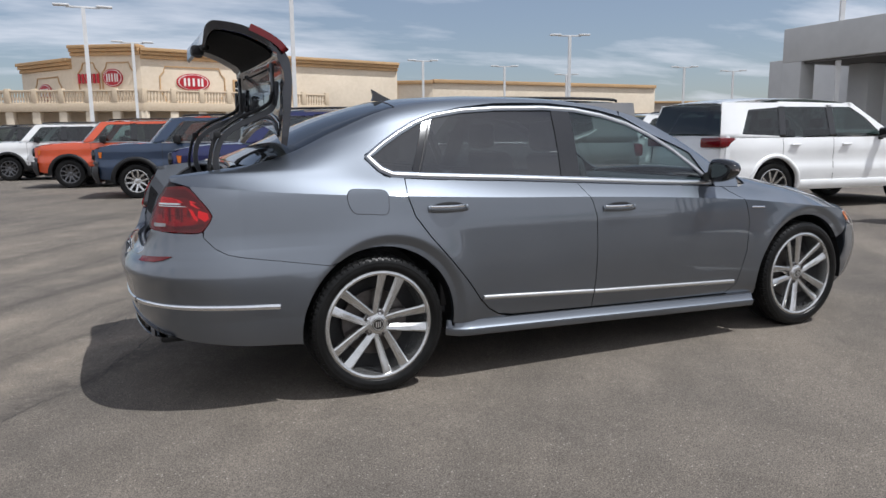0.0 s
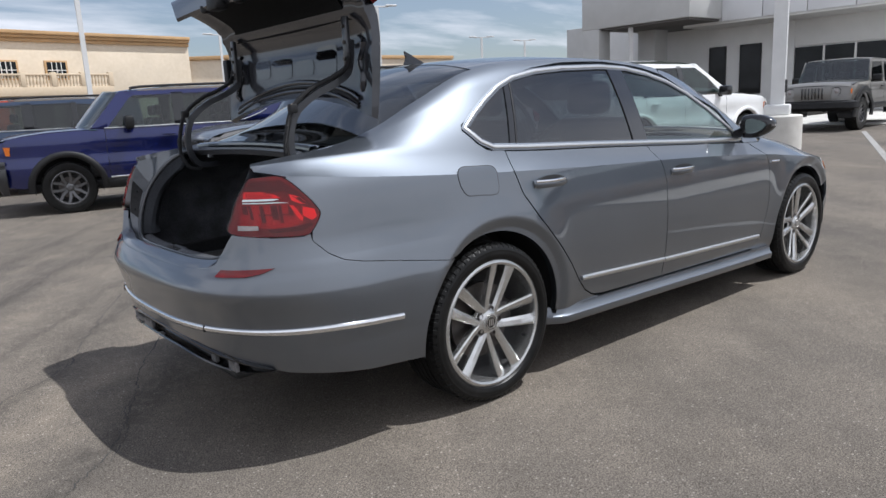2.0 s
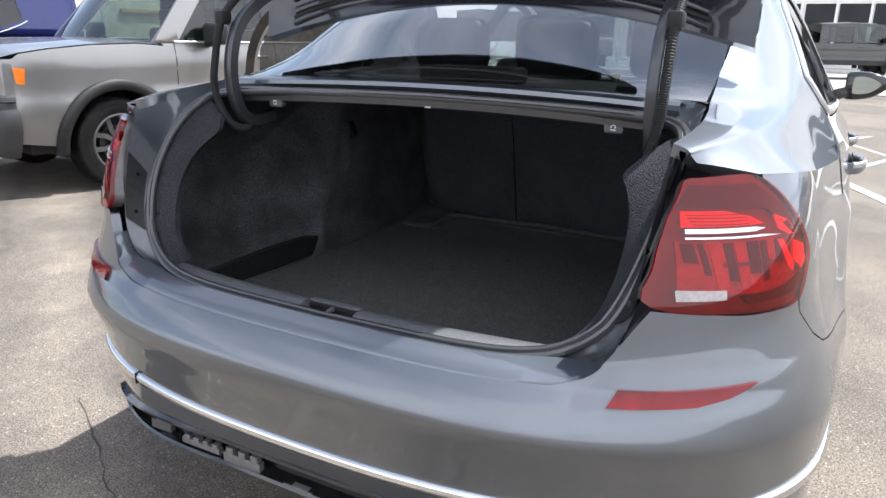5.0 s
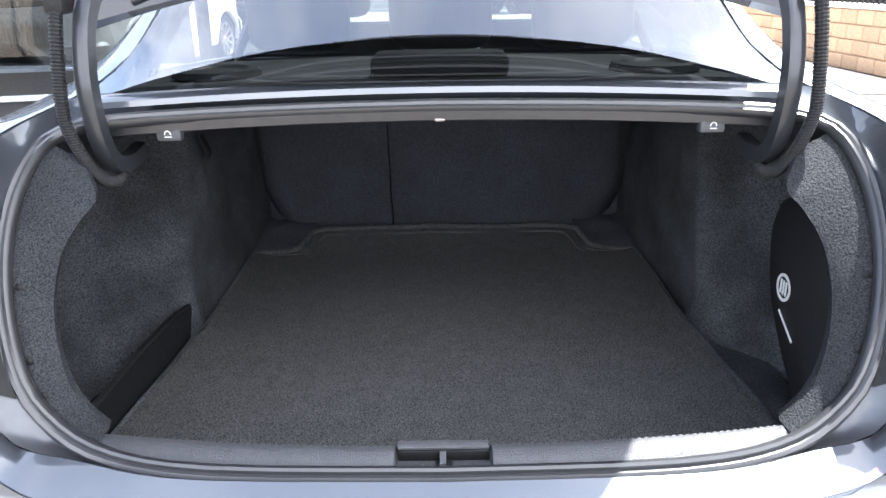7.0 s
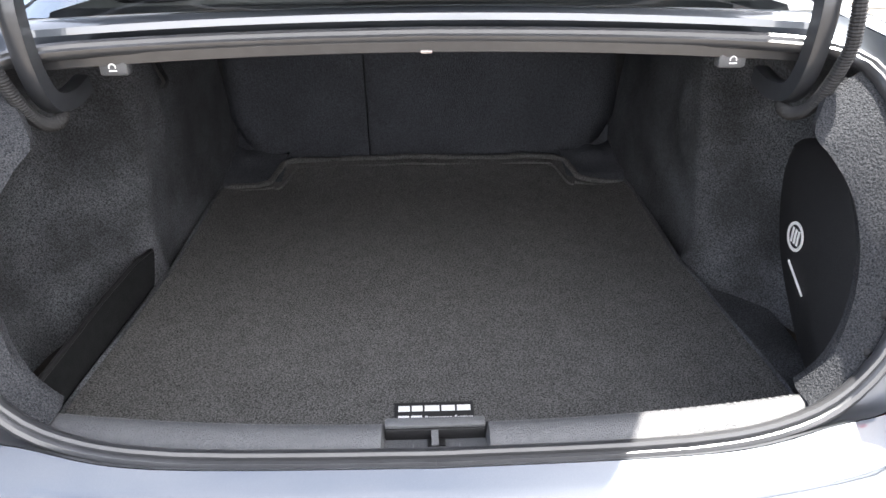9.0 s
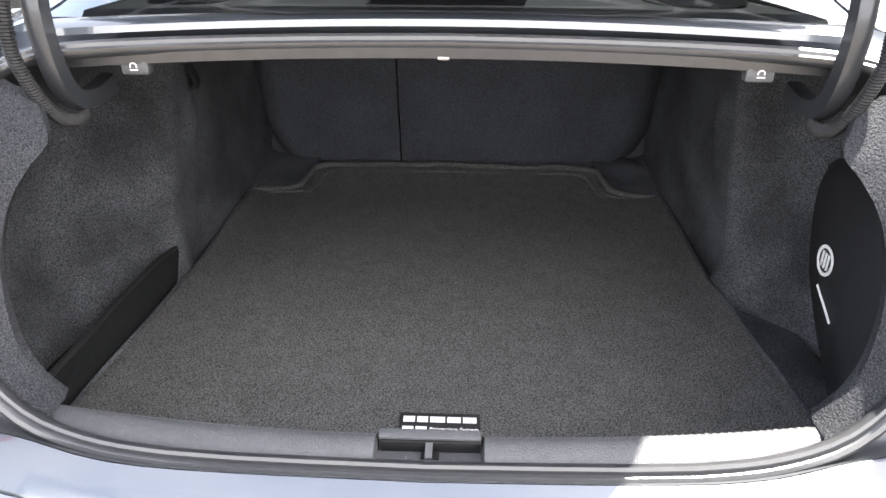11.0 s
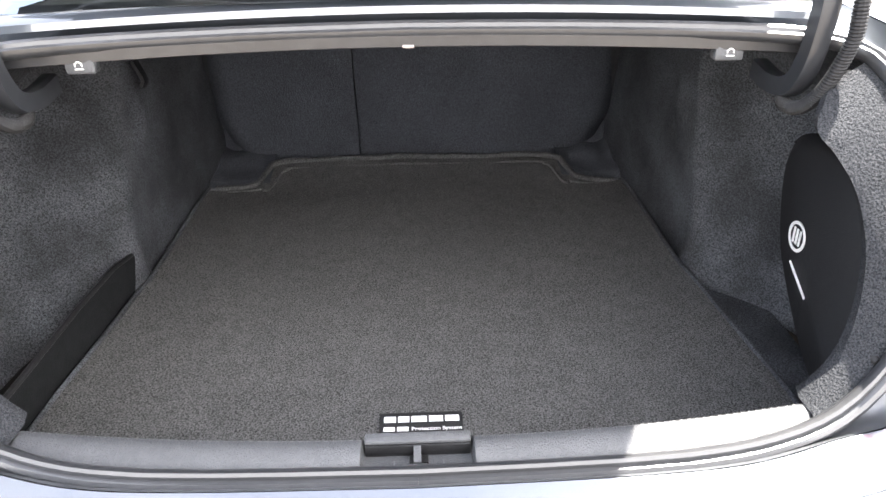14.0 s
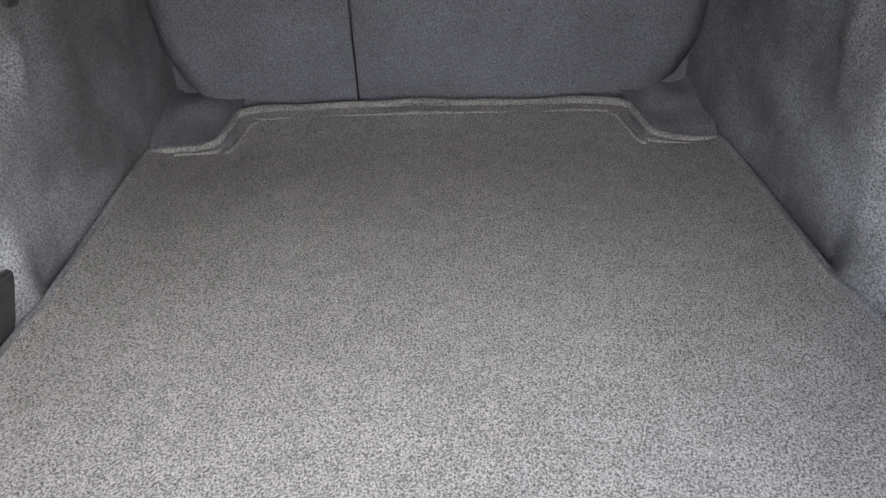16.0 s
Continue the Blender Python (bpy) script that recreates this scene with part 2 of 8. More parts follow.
TINT_BACK = glass("heated_rear_glass", (0.30, 0.32, 0.32), ior=2.05)
MIRROR = material("mirror_glass", (0.52, 0.60, 0.60), 0.02, 1.0)

# ---- mesh tools ----
def lin(x, pts):
    """Smooth curve through (x, value) pairs (monotone cubic)."""
    if x <= pts[0][0]: return pts[0][1]
    if x >= pts[-1][0]: return pts[-1][1]
    n = len(pts)
    for i in range(n - 1):
        x0, y0 = pts[i]; x1, y1 = pts[i + 1]
        if x <= x1:
            h = x1 - x0
            d = (y1 - y0) / h
            def slope(k):
                if k == 0 or k == n - 1:
                    j = 0 if k == 0 else n - 2
                    return (pts[j + 1][1] - pts[j][1]) / (pts[j + 1][0] - pts[j][0])
                a = (pts[k][1] - pts[k - 1][1]) / (pts[k][0] - pts[k - 1][0])
                b = (pts[k + 1][1] - pts[k][1]) / (pts[k + 1][0] - pts[k][0])
                return 0.0 if a * b <= 0 else 2 * a * b / (a + b)
            t = (x - x0) / h
            m0, m1 = slope(i) * h, slope(i + 1) * h
            return (2*t**3 - 3*t*t + 1) * y0 + (t**3 - 2*t*t + t) * m0 + (-2*t**3 + 3*t*t) * y1 + (t**3 - t*t) * m1


def link_mesh(name, verts, faces, mat, parent=None, label="", normals=None, smooth=True):
    me = bpy.data.meshes.new(name)
    me.from_pydata([tuple(v) for v in verts], [], faces)
    me.validate()
    if smooth:
        me.polygons.foreach_set("use_smooth", [True] * len(me.polygons))
    if normals is not None and len(normals) == len(me.vertices):
        me.normals_split_custom_set_from_vertices([tuple(v) for v in normals])
    me.materials.append(mat)
    ob = new(name, me)
    if parent: ob.parent = parent
    return tagged(ob, label)


# open sheets whose faces have to be turned to look into the open
TURNED = {"side_lining", "lid_inner", "upper_gutter", "boot_gutter", "lamp_back_plate", "lid_lining", "lid_opening_shade", "rim_barrel", "arch_liner", "brake_shield", "mirror_glass"}


def part(name, bm, mat, parent=None, label="", smooth=35):
    """Links a bmesh as one mesh object under a thing or a part."""
    bmesh.ops.recalc_face_normals(bm, faces=bm.faces)
    if name in TURNED: bmesh.ops.reverse_faces(bm, faces=bm.faces[:])
    me = bpy.data.meshes.new(name)
    if smooth:
        lim = radians(smooth)
        for f in bm.faces: f.smooth = True
        for e in bm.edges:
            if len(e.link_faces) == 2 and e.calc_face_angle(0) > lim: e.smooth = False
    bm.to_mesh(me); bm.free()
    me.materials.append(mat)
    ob = new(name, me)
    if parent: ob.parent = parent
    return tagged(ob, label)


def thing(name, label, category, at=None, group="", kind=""):
    ob = new(name)
    ob.empty_display_size = 0.2
    if at is not None: ob.matrix_world = at
    return tagged(ob, label, category, group, kind)


def box(bm, lo, hi, bevel=0.0, m=None, seg=2):
    r = bmesh.ops.create_cube(bm, size=1)
    vs = r["verts"]
    c = (Vector(lo) + Vector(hi)) / 2; s = Vector(hi) - Vector(lo)
    for v in vs: v.co = Vector((v.co.x * s.x, v.co.y * s.y, v.co.z * s.z)) + c
    if bevel:
        es = list({e for v in vs for e in v.link_edges})
        bv = bmesh.ops.bevel(bm, geom=es, offset=min(bevel, min(s) * 0.49), segments=seg, affect="EDGES", profile=0.5)
        vs = list({v for f in bv["faces"] for v in f.verts} | {v for v in vs if v.is_valid})
    if m is not None:
        bmesh.ops.transform(bm, matrix=m, verts=vs)
    return vs


def boxm(lo, hi, bevel=0.0, m=None, seg=2):
    bm = bmesh.new(); box(bm, lo, hi, bevel, m, seg); return bm


def lathe(bm, prof, axis="y", n=48, at=(0, 0, 0), close=False, a0=0.0, a1=2 * math.pi):
    """Turns (offset, radius) pairs round an axis through at."""
    full = abs(a1 - a0 - 2 * math.pi) < 1e-6
    rings = []
    steps = n if full else n + 1
    for o, r in prof:
        ring = []
        for i in range(steps):
            a = a0 + (a1 - a0) * i / n
            c, s = r * math.cos(a), r * math.sin(a)
            p = {"y": (c, o, s), "x": (o, c, s), "z": (c, s, o)}[axis]
            ring.append(bm.verts.new(Vector(p) + Vector(at)))
        rings.append(ring)
    k = len(prof)
    for j in range(k if close else k - 1):
        a, b = rings[j], rings[(j + 1) % k]
        for i in range(steps if full else steps - 1):
            i2 = (i + 1) % steps
            bm.faces.new((a[i], a[i2], b[i2], b[i]))
    return rings


def sweep(bm, pts, section, up=None, caps=True, closed=False):
    """Sweeps a closed (a, b) section along points; a is sideways, b is up."""
    P = [Vector(p) for p in pts]
    n = len(P)
    rings = []
    prev = None
    for i, p in enumerate(P):
        if closed: t = P[(i + 1) % n] - P[i - 1]
        else: t = P[min(i + 1, n - 1)] - P[max(i - 1, 0)]
        t.normalize()
        u = Vector(up[i] if isinstance(up, list) else up) if up is not None else (prev or (Vector((0, 0, 1)) if abs(t.z) < 0.9 else Vector((0, 1, 0))))
        side = t.cross(u)
        if side.length < 1e-6: side = t.orthogonal()
        side.normalize()
        u = side.cross(t).normalized()
        if up is None: prev = u
        rings.append([bm.verts.new(p + side * a + u * b) for a, b in section])
    m = len(section)
    for i in range(n if closed else n - 1):
        a, b = rings[i], rings[(i + 1) % n]
        for j in range(m):
            bm.faces.new((a[j], a[(j + 1) % m], b[(j + 1) % m], b[j]))
    if caps and not closed:
        bm.faces.new(rings[0]); bm.faces.new(list(reversed(rings[-1])))
    return rings


def circle(r, n=10, ry=None):
    return [(r * math.cos(2 * math.pi * i / n), (ry or r) * math.sin(2 * math.pi * i / n)) for i in range(n)]


def spline(pts, n=8, closed=False):
    """Catmull-Rom points of any dimension."""
    P = [np.array(p, float) for p in pts]
    k = len(P); out = []
    for i in range(k if closed else k - 1):
        if closed: a, b, c, d = P[i - 1], P[i], P[(i + 1) % k], P[(i + 2) % k]
        else: a, b, c, d = P[max(i - 1, 0)], P[i], P[i + 1], P[min(i + 2, k - 1)]
        for j in range(n):
            t = j / n
            out.append(0.5 * (2*b + (c - a)*t + (2*a - 5*b + 4*c - d)*t*t + (3*b - a - 3*c + d)*t**3))
    if not closed: out.append(P[-1])
    return [tuple(float(q) for q in p) for p in out]


def dense(poly, step=0.03, closed=True):
    out = []
    k = len(poly)
    for i in range(k if closed else k - 1):
        a, b = np.array(poly[i], float), np.array(poly[(i + 1) % k], float)
        m = max(1, int(np.linalg.norm(b - a) / step))
        out += [tuple(float(q) for q in (a + (b - a) * j / m)) for j in range(m)]
    if not closed: out.append(tuple(poly[-1]))
    return out


def clip_half(poly, axis, val, keep_less):
    out = []
    for i in range(len(poly)):
        p, q = poly[i - 1], poly[i]
        pin = (p[axis] <= val) == keep_less or p[axis] == val
        qin = (q[axis] <= val) == keep_less or q[axis] == val
        if pin != qin:
            t = (val - p[axis]) / (q[axis] - p[axis])
            r = [p[0] + (q[0] - p[0]) * t, p[1] + (q[1] - p[1]) * t]; r[axis] = val
            out.append(tuple(r))
        if qin: out.append(q)
    return out


def area2(p):
    return sum(p[i - 1][0] * p[i][1] - p[i][0] * p[i - 1][1] for i in range(len(p))) / 2


def panel(name, poly, surf, cell, mat, parent=None, label="", thick=0.012, mirror=False, lift=0.0, step=None, eps=(0.004, 0.004)):
    """A sheet-metal panel or pane: the outline poly (in the surface's own u, v) cut out of the surface, with a
    returned edge. surf(u, v) gives (x, y, z); normals follow the surface itself."""
    poly = dense(poly, step or min(cell))
    if area2(poly) < 0: poly = poly[::-1]
    us = [p[0] for p in poly]; vs = [p[1] for p in poly]
    cu, cv = cell
    index, verts, faces = {}, [], []
    def vid(p):
        k = (round(p[0], 5), round(p[1], 5))
        if k not in index:
            index[k] = len(verts); verts.append(p)
        return index[k]
    i0, i1 = math.floor(min(us) / cu), math.ceil(max(us) / cu)
    j0, j1 = math.floor(min(vs) / cv), math.ceil(max(vs) / cv)
    for i in range(i0, i1):
        col = clip_half(clip_half(poly, 0, i * cu, False), 0, (i + 1) * cu, True)
        if len(col) < 3: continue
        for j in range(j0, j1):
            c = clip_half(clip_half(col, 1, j * cv, False), 1, (j + 1) * cv, True)
            if len(c) < 3 or abs(area2(c)) < 1e-7: continue
            ids = []
            for p in c:
                q = vid(p)
                if q not in ids: ids.append(q)
            if len(ids) > 2: faces.append(ids)
    eu, ev = eps
    pos, nor = [], []
    for u, v in verts:
        p = Vector(surf(u, v))
        du = Vector(surf(u + eu, v)) - Vector(surf(u - eu, v))
        dv = Vector(surf(u, v + ev)) - Vector(surf(u, v - ev))
        nn = du.cross(dv)
        nn = nn.normalized() if nn.length > 1e-12 else Vector((0, -1, 0))
        pos.append(p + nn * lift); nor.append(nn)
    # returned edge
    base = len(pos)
    rim = [index.get((round(p[0], 5), round(p[1], 5))) for p in poly]
    rim = [r for r in rim if r is not None]
    if thick:
        k = len(rim)
        for r in rim:
            pos.append(pos[r]); nor.append(None)
            pos.append(pos[r] - nor[r] * thick); nor.append(None)
        for a in range(k):
            b = (a + 1) % k
            faces.append([base + 2 * a, base + 2 * a + 1, base + 2 * b + 1, base + 2 * b])
            t = pos[rim[b]] - pos[rim[a]]
            if t.length > 0:
                sn = t.cross(nor[rim[a]])
                if sn.length > 0:
                    sn.normalize()
                    for q in (base + 2 * a, base + 2 * a + 1): nor[q] = sn
        for q in range(base, len(pos)):
            if nor[q] is None: nor[q] = nor[rim[(q - base) // 2]]
    if mirror:
        pos = [Vector((p.x, -p.y, p.z)) for p in pos]
        nor = [Vector((p.x, -p.y, p.z)) for p in nor]
        faces = [list(reversed(f)) for f in faces]
    return link_mesh(name, pos, faces, mat, parent, label, nor)


def ribbon(name, line, surf, half, mat, parent=None, label="", lift=0.006, mirror=False, closed=False, depth=0.006):
    """A moulding that follows a line on the surface: half its width to each side, rounded, lifted off the sheet."""
    bm = bmesh.new()
    pts, ups = [], []
    e = 0.004
    for u, v in line:
        du = Vector(surf(u + e, v)) - Vector(surf(u - e, v)); dv = Vector(surf(u, v + e)) - Vector(surf(u, v - e))
        nn = du.cross(dv).normalized()
        p = Vector(surf(u, v)) + nn * lift
        if mirror: p.y, nn.y = -p.y, -nn.y
        pts.append(p); ups.append(nn)
    d = depth
    sec = [(-half, -d * 2), (half, -d * 2), (half, 0), (half * 0.7, d * 0.7), (0, d), (-half * 0.7, d * 0.7), (-half, 0)]
    sweep(bm, pts, sec, ups, closed=closed)
    return part(name, bm, mat, parent, label, 50)

# ---- the sedan: its forms ----
# x runs forward from the rear axle, the near side is -y, z up from the asphalt
XC, XF, NF = -0.45, 2.75, 3.0
SQUARE = [(0.30, 2.8), (0.50, 2.85), (0.62, 3.1), (0.72, 3.6), (1.0, 3.6)]  # how square the rear corner is in plan
TAPER = [(0.45, 0.0), (0.58, 0.008), (0.70, 0.03), (0.80, 0.052), (1.0, 0.055)]  # the tail draws in towards the rear
HALF_WIDTH = [(0.15, 0.775), (0.22, 0.800), (0.30, 0.832), (0.42, 0.848), (0.60, 0.857), (0.75, 0.853), (0.85, 0.843), (0.95, 0.826), (1.02, 0.80)]
REAR_X = [(0.26, -0.98), (0.33, -1.03), (0.45, -1.062), (0.55, -1.080), (0.622, -1.093), (0.632, -1.089), (0.668, -1.064), (0.70, -1.036), (0.75, -1.024), (0.82, -1.016), (0.92, -0.99), (1.0, -0.955)]
FRONT_X = [(0.15, 3.52), (0.30, 3.68), (0.45, 3.72), (0.60, 3.66), (0.72, 3.50), (0.80, 3.40)]
CREASE_Z = [(-0.9, 1.012), (-0.717, 0.998), (-0.543, 0.980), (-0.298, 0.960), (-0.06, 0.944), (0.175, 0.931), (0.708, 0.904), (1.19, 0.886), (1.806, 0.856), (2.28, 0.824), (2.75, 0.774), (3.3, 0.71)]
BELT_Y = [(-0.9, 0.585), (-0.8, 0.632), (-0.7, 0.665), (-0.4, 0.70), (-0.1, 0.735), (0.1, 0.765), (0.6, 0.785), (1.2, 0.795), (2.05, 0.80), (2.4, 0.79), (2.8, 0.74), (3.3, 0.62)]
BELT_Z = [(-0.9, 1.03), (-0.7, 1.052), (-0.4, 1.058), (-0.1, 1.045), (0.1, 1.022), (0.3, 1.006), (0.73, 0.985), (1.17, 0.96), (1.6, 0.935), (2.05, 0.91), (2.4, 0.885), (2.8, 0.84), (3.3, 0.755)]
RAIL_Y = [(-0.9, 0.56), (-0.7, 0.585), (-0.5, 0.575), (-0.35, 0.575), (-0.1, 0.575), (0.18, 0.565), (0.5, 0.555), (0.9, 0.55), (1.3, 0.555), (1.6, 0.575), (1.9, 0.62), (2.1, 0.665), (2.3, 0.70), (2.5, 0.66), (2.8, 0.58), (3.3, 0.45)]
RAIL_Z = [(-0.9, 1.043), (-0.7, 1.066), (-0.5, 1.089), (-0.35, 1.126), (-0.1, 1.236), (0.18, 1.34), (0.5, 1.380), (0.9, 1.392), (1.3, 1.378), (1.6, 1.330), (1.9, 1.205), (2.1, 1.085), (2.3, 0.965), (2.5, 0.93), (2.8, 0.885), (3.3, 0.79)]
TOP_Z = [(-0.58, 1.098), (-0.4, 1.17), (-0.14, 1.285), (0.04, 1.347), (0.26, 1.402), (0.45, 1.422), (0.8, 1.437), (1.16, 1.432), (1.55, 1.392), (1.85, 1.322), (2.1, 1.18), (2.35, 1.01), (2.5, 0.97), (2.8, 0.93), (3.3, 0.83)]
ARCH_R = (0.012, 0.330, 0.378)
ARCH_F = (2.795, 0.330, 0.378)


def flare(x, z):
    """The wheel arches swell to a crisp line, inside which a narrow lip turns in to the wheel; the bumper has a fold."""
    f = 0.0
    for cx, cz, r in (ARCH_R, ARCH_F):
        d = math.hypot(x - cx - 0.038, z - cz - 0.030) - (r + 0.018)
        out_ = 0.016 * math.exp(-(max(0.0, d) / 0.085) ** 1.5)
        in_ = 0.016 + 0.42 * min(d, 0.05)
        f += max(0.0, 0.5 * (out_ + in_ - math.sqrt((out_ - in_) ** 2 + 0.0022 ** 2))) * (1 if z > 0.2 else 0.4)
    if x < -0.12:
        k = min(1.0, (-0.12 - x) / 0.28)
        f += 0.011 * k * k * (3 - 2 * k) * max(0.0, (z - 0.42) / 0.202 if z < 0.622 else 1 - (z - 0.622) / 0.11)
    return f


def half_width(x, z):
    k = max(0.0, min(1.0, (0.30 - x) / 0.90))
    return lin(z, HALF_WIDTH) - lin(z, TAPER) * k ** 1.2


def low(s, z):
    """The lower body: s from the rear's middle (-1) round the corner (0), along the side, round the front."""
    if s < -1:
        x, y, z = low(-2 - s, z); return x, -y, z
    L = XF - XC
    if s < 0:
        ph = -s * math.pi / 2
        nr = lin(z, SQUARE)
        x = XC - (XC - lin(z, REAR_X)) * math.sin(ph) ** (2 / nr)
        y = half_width(x, z) * max(0.0, math.cos(ph)) ** (2 / nr)
    elif s <= L:
        x = XC + s
        y = half_width(x, z)
    else:
        ph = min(1.0, s - L) * math.pi / 2
        x = XF + (lin(z, FRONT_X) - XF) * math.sin(ph) ** (2 / NF)
        y = half_width(x, z) * max(0.0, math.cos(ph)) ** (2 / NF)
    k = min(1.0, y / 0.30)  # the swellings fade out across the tail
    return x, -(y + flare(x, z) * k), z


def s_of(x, z):
    if x < XC:
        q = min(1.0, (XC - x) / (XC - lin(z, REAR_X))) ** (lin(z, SQUARE) / 2)
        return -math.asin(q) / (math.pi / 2)
    if x > XF:
        q = min(1.0, (x - XF) / (lin(z, FRONT_X) - XF)) ** (NF / 2)
        return XF - XC + math.asin(q) / (math.pi / 2)
    return x - XC


def sy(y, z):
    """s on the rear at the sideways place y."""
    a, b = -1.0, 0.0
    for _ in range(30):
        m = (a + b) / 2
        if -low(m, z)[1] < y: a = m
        else: b = m
    return (a + b) / 2


def lowpoly(pts, step=0.025):
    return [(s_of(x, z), z) for x, z in dense(pts, step)]


def up(x, v):
    """The upper body: v 0 at the crease, 1 at the belt, 2 at the roof rail, 3 at the middle."""
    cz = lin(x, CREASE_Z)
    _, cy, _ = low(s_of(x, cz), cz)
    cy = -cy
    by, bz, ry, rz = lin(x, BELT_Y), lin(x, BELT_Z), lin(x, RAIL_Y), lin(x, RAIL_Z)
    if v < 1:
        fy, fz = (1.12 * v - 0.12 * v * v, 0.9 * v + 0.1 * v * v) if v > 0 else (1.12 * v, 0.9 * v)
        y, z = cy + (by - cy) * fy, cz + (bz - cz) * fz
    elif v < 2:
        w = v - 1
        y, z = by + (ry - by) * w + 0.014 * math.sin(math.pi * w), bz + (rz - bz) * w
    else:
        w = v - 2
        tz = lin(x, TOP_Z)
        y, z = ry * (1 - w), rz + (tz - rz) * (1 - abs(1 - w) ** 2.2)
    return x, -y, z


def v_of(x, z):
    cz, bz, rz = lin(x, CREASE_Z), lin(x, BELT_Z), lin(x, RAIL_Z)
    if z < bz: return (z - cz) / (bz - cz)
    return 1 + (z - bz) / (rz - bz)


def uppoly(pts, step=0.025):
    return [(x, v_of(x, z)) for x, z in dense(pts, step)]


def arc(c, a0, a1, n=26):
    return [(c[0] + c[2] * math.cos(radians(a0 + (a1 - a0) * i / n)), c[1] + c[2] * math.sin(radians(a0 + (a1 - a0) * i / n))) for i in range(n + 1)]


def crease(x0, x1, n=12, dz=0.0):
    return [(x0 + (x1 - x0) * i / n, lin(x0 + (x1 - x0) * i / n, CREASE_Z) + dz) for i in range(n + 1)]


G = 0.0022  # half a panel gap
LOW_CELL, UP_CELL = (0.025, 0.0175), (0.05, 0.125)
SOFT = (0.02, 0.16)
car = thing("sedan", "grey metallic four-door sedan with its boot lid raised, on asphalt", "car")

REAR_DOOR_EDGE = [(0.162, 0.934), (0.192, 0.839), (0.262, 0.740), (0.379, 0.606), (0.470, 0.494), (0.532, 0.407), (0.585, 0.350), (0.640, 0.318)]
DOOR_GAP = [(1.219, 0.289), (1.231, 0.45), (1.232, 0.62), (1.228, 0.779), (1.205, 0.86)]
FRONT_EDGE = [(2.19, 0.262), (2.266, 0.32), (2.318, 0.512), (2.326, 0.70), (2.305, 0.79)]
SEAM = [(-0.222, 0.638), (-0.438, 0.672), (-0.60, 0.698), (-0.666, 0.714), (-0.715, 0.742), (-0.757, 0.788)]
LAMP = spline([(-0.868, 1.002), (-0.808, 1.003), (-0.765, 0.955), (-0.724, 0.895), (-0.722, 0.868), (-0.755, 0.822), (-0.785, 0.810), (-0.87, 0.812), (-0.956, 0.822), (-0.944, 0.88), (-0.920, 0.94), (-0.893, 0.982), (-0.882, 0.998)], 4, closed=True)
LAMP_MID = (-0.83, 0.90)
LAMP_OUT = [(a + 0.003 * (a - LAMP_MID[0]) / math.hypot(a - LAMP_MID[0], b - LAMP_MID[1]), b + 0.003 * (b - LAMP_MID[1]) / math.hypot(a - LAMP_MID[0], b - LAMP_MID[1])) for a, b in LAMP[5:21]]

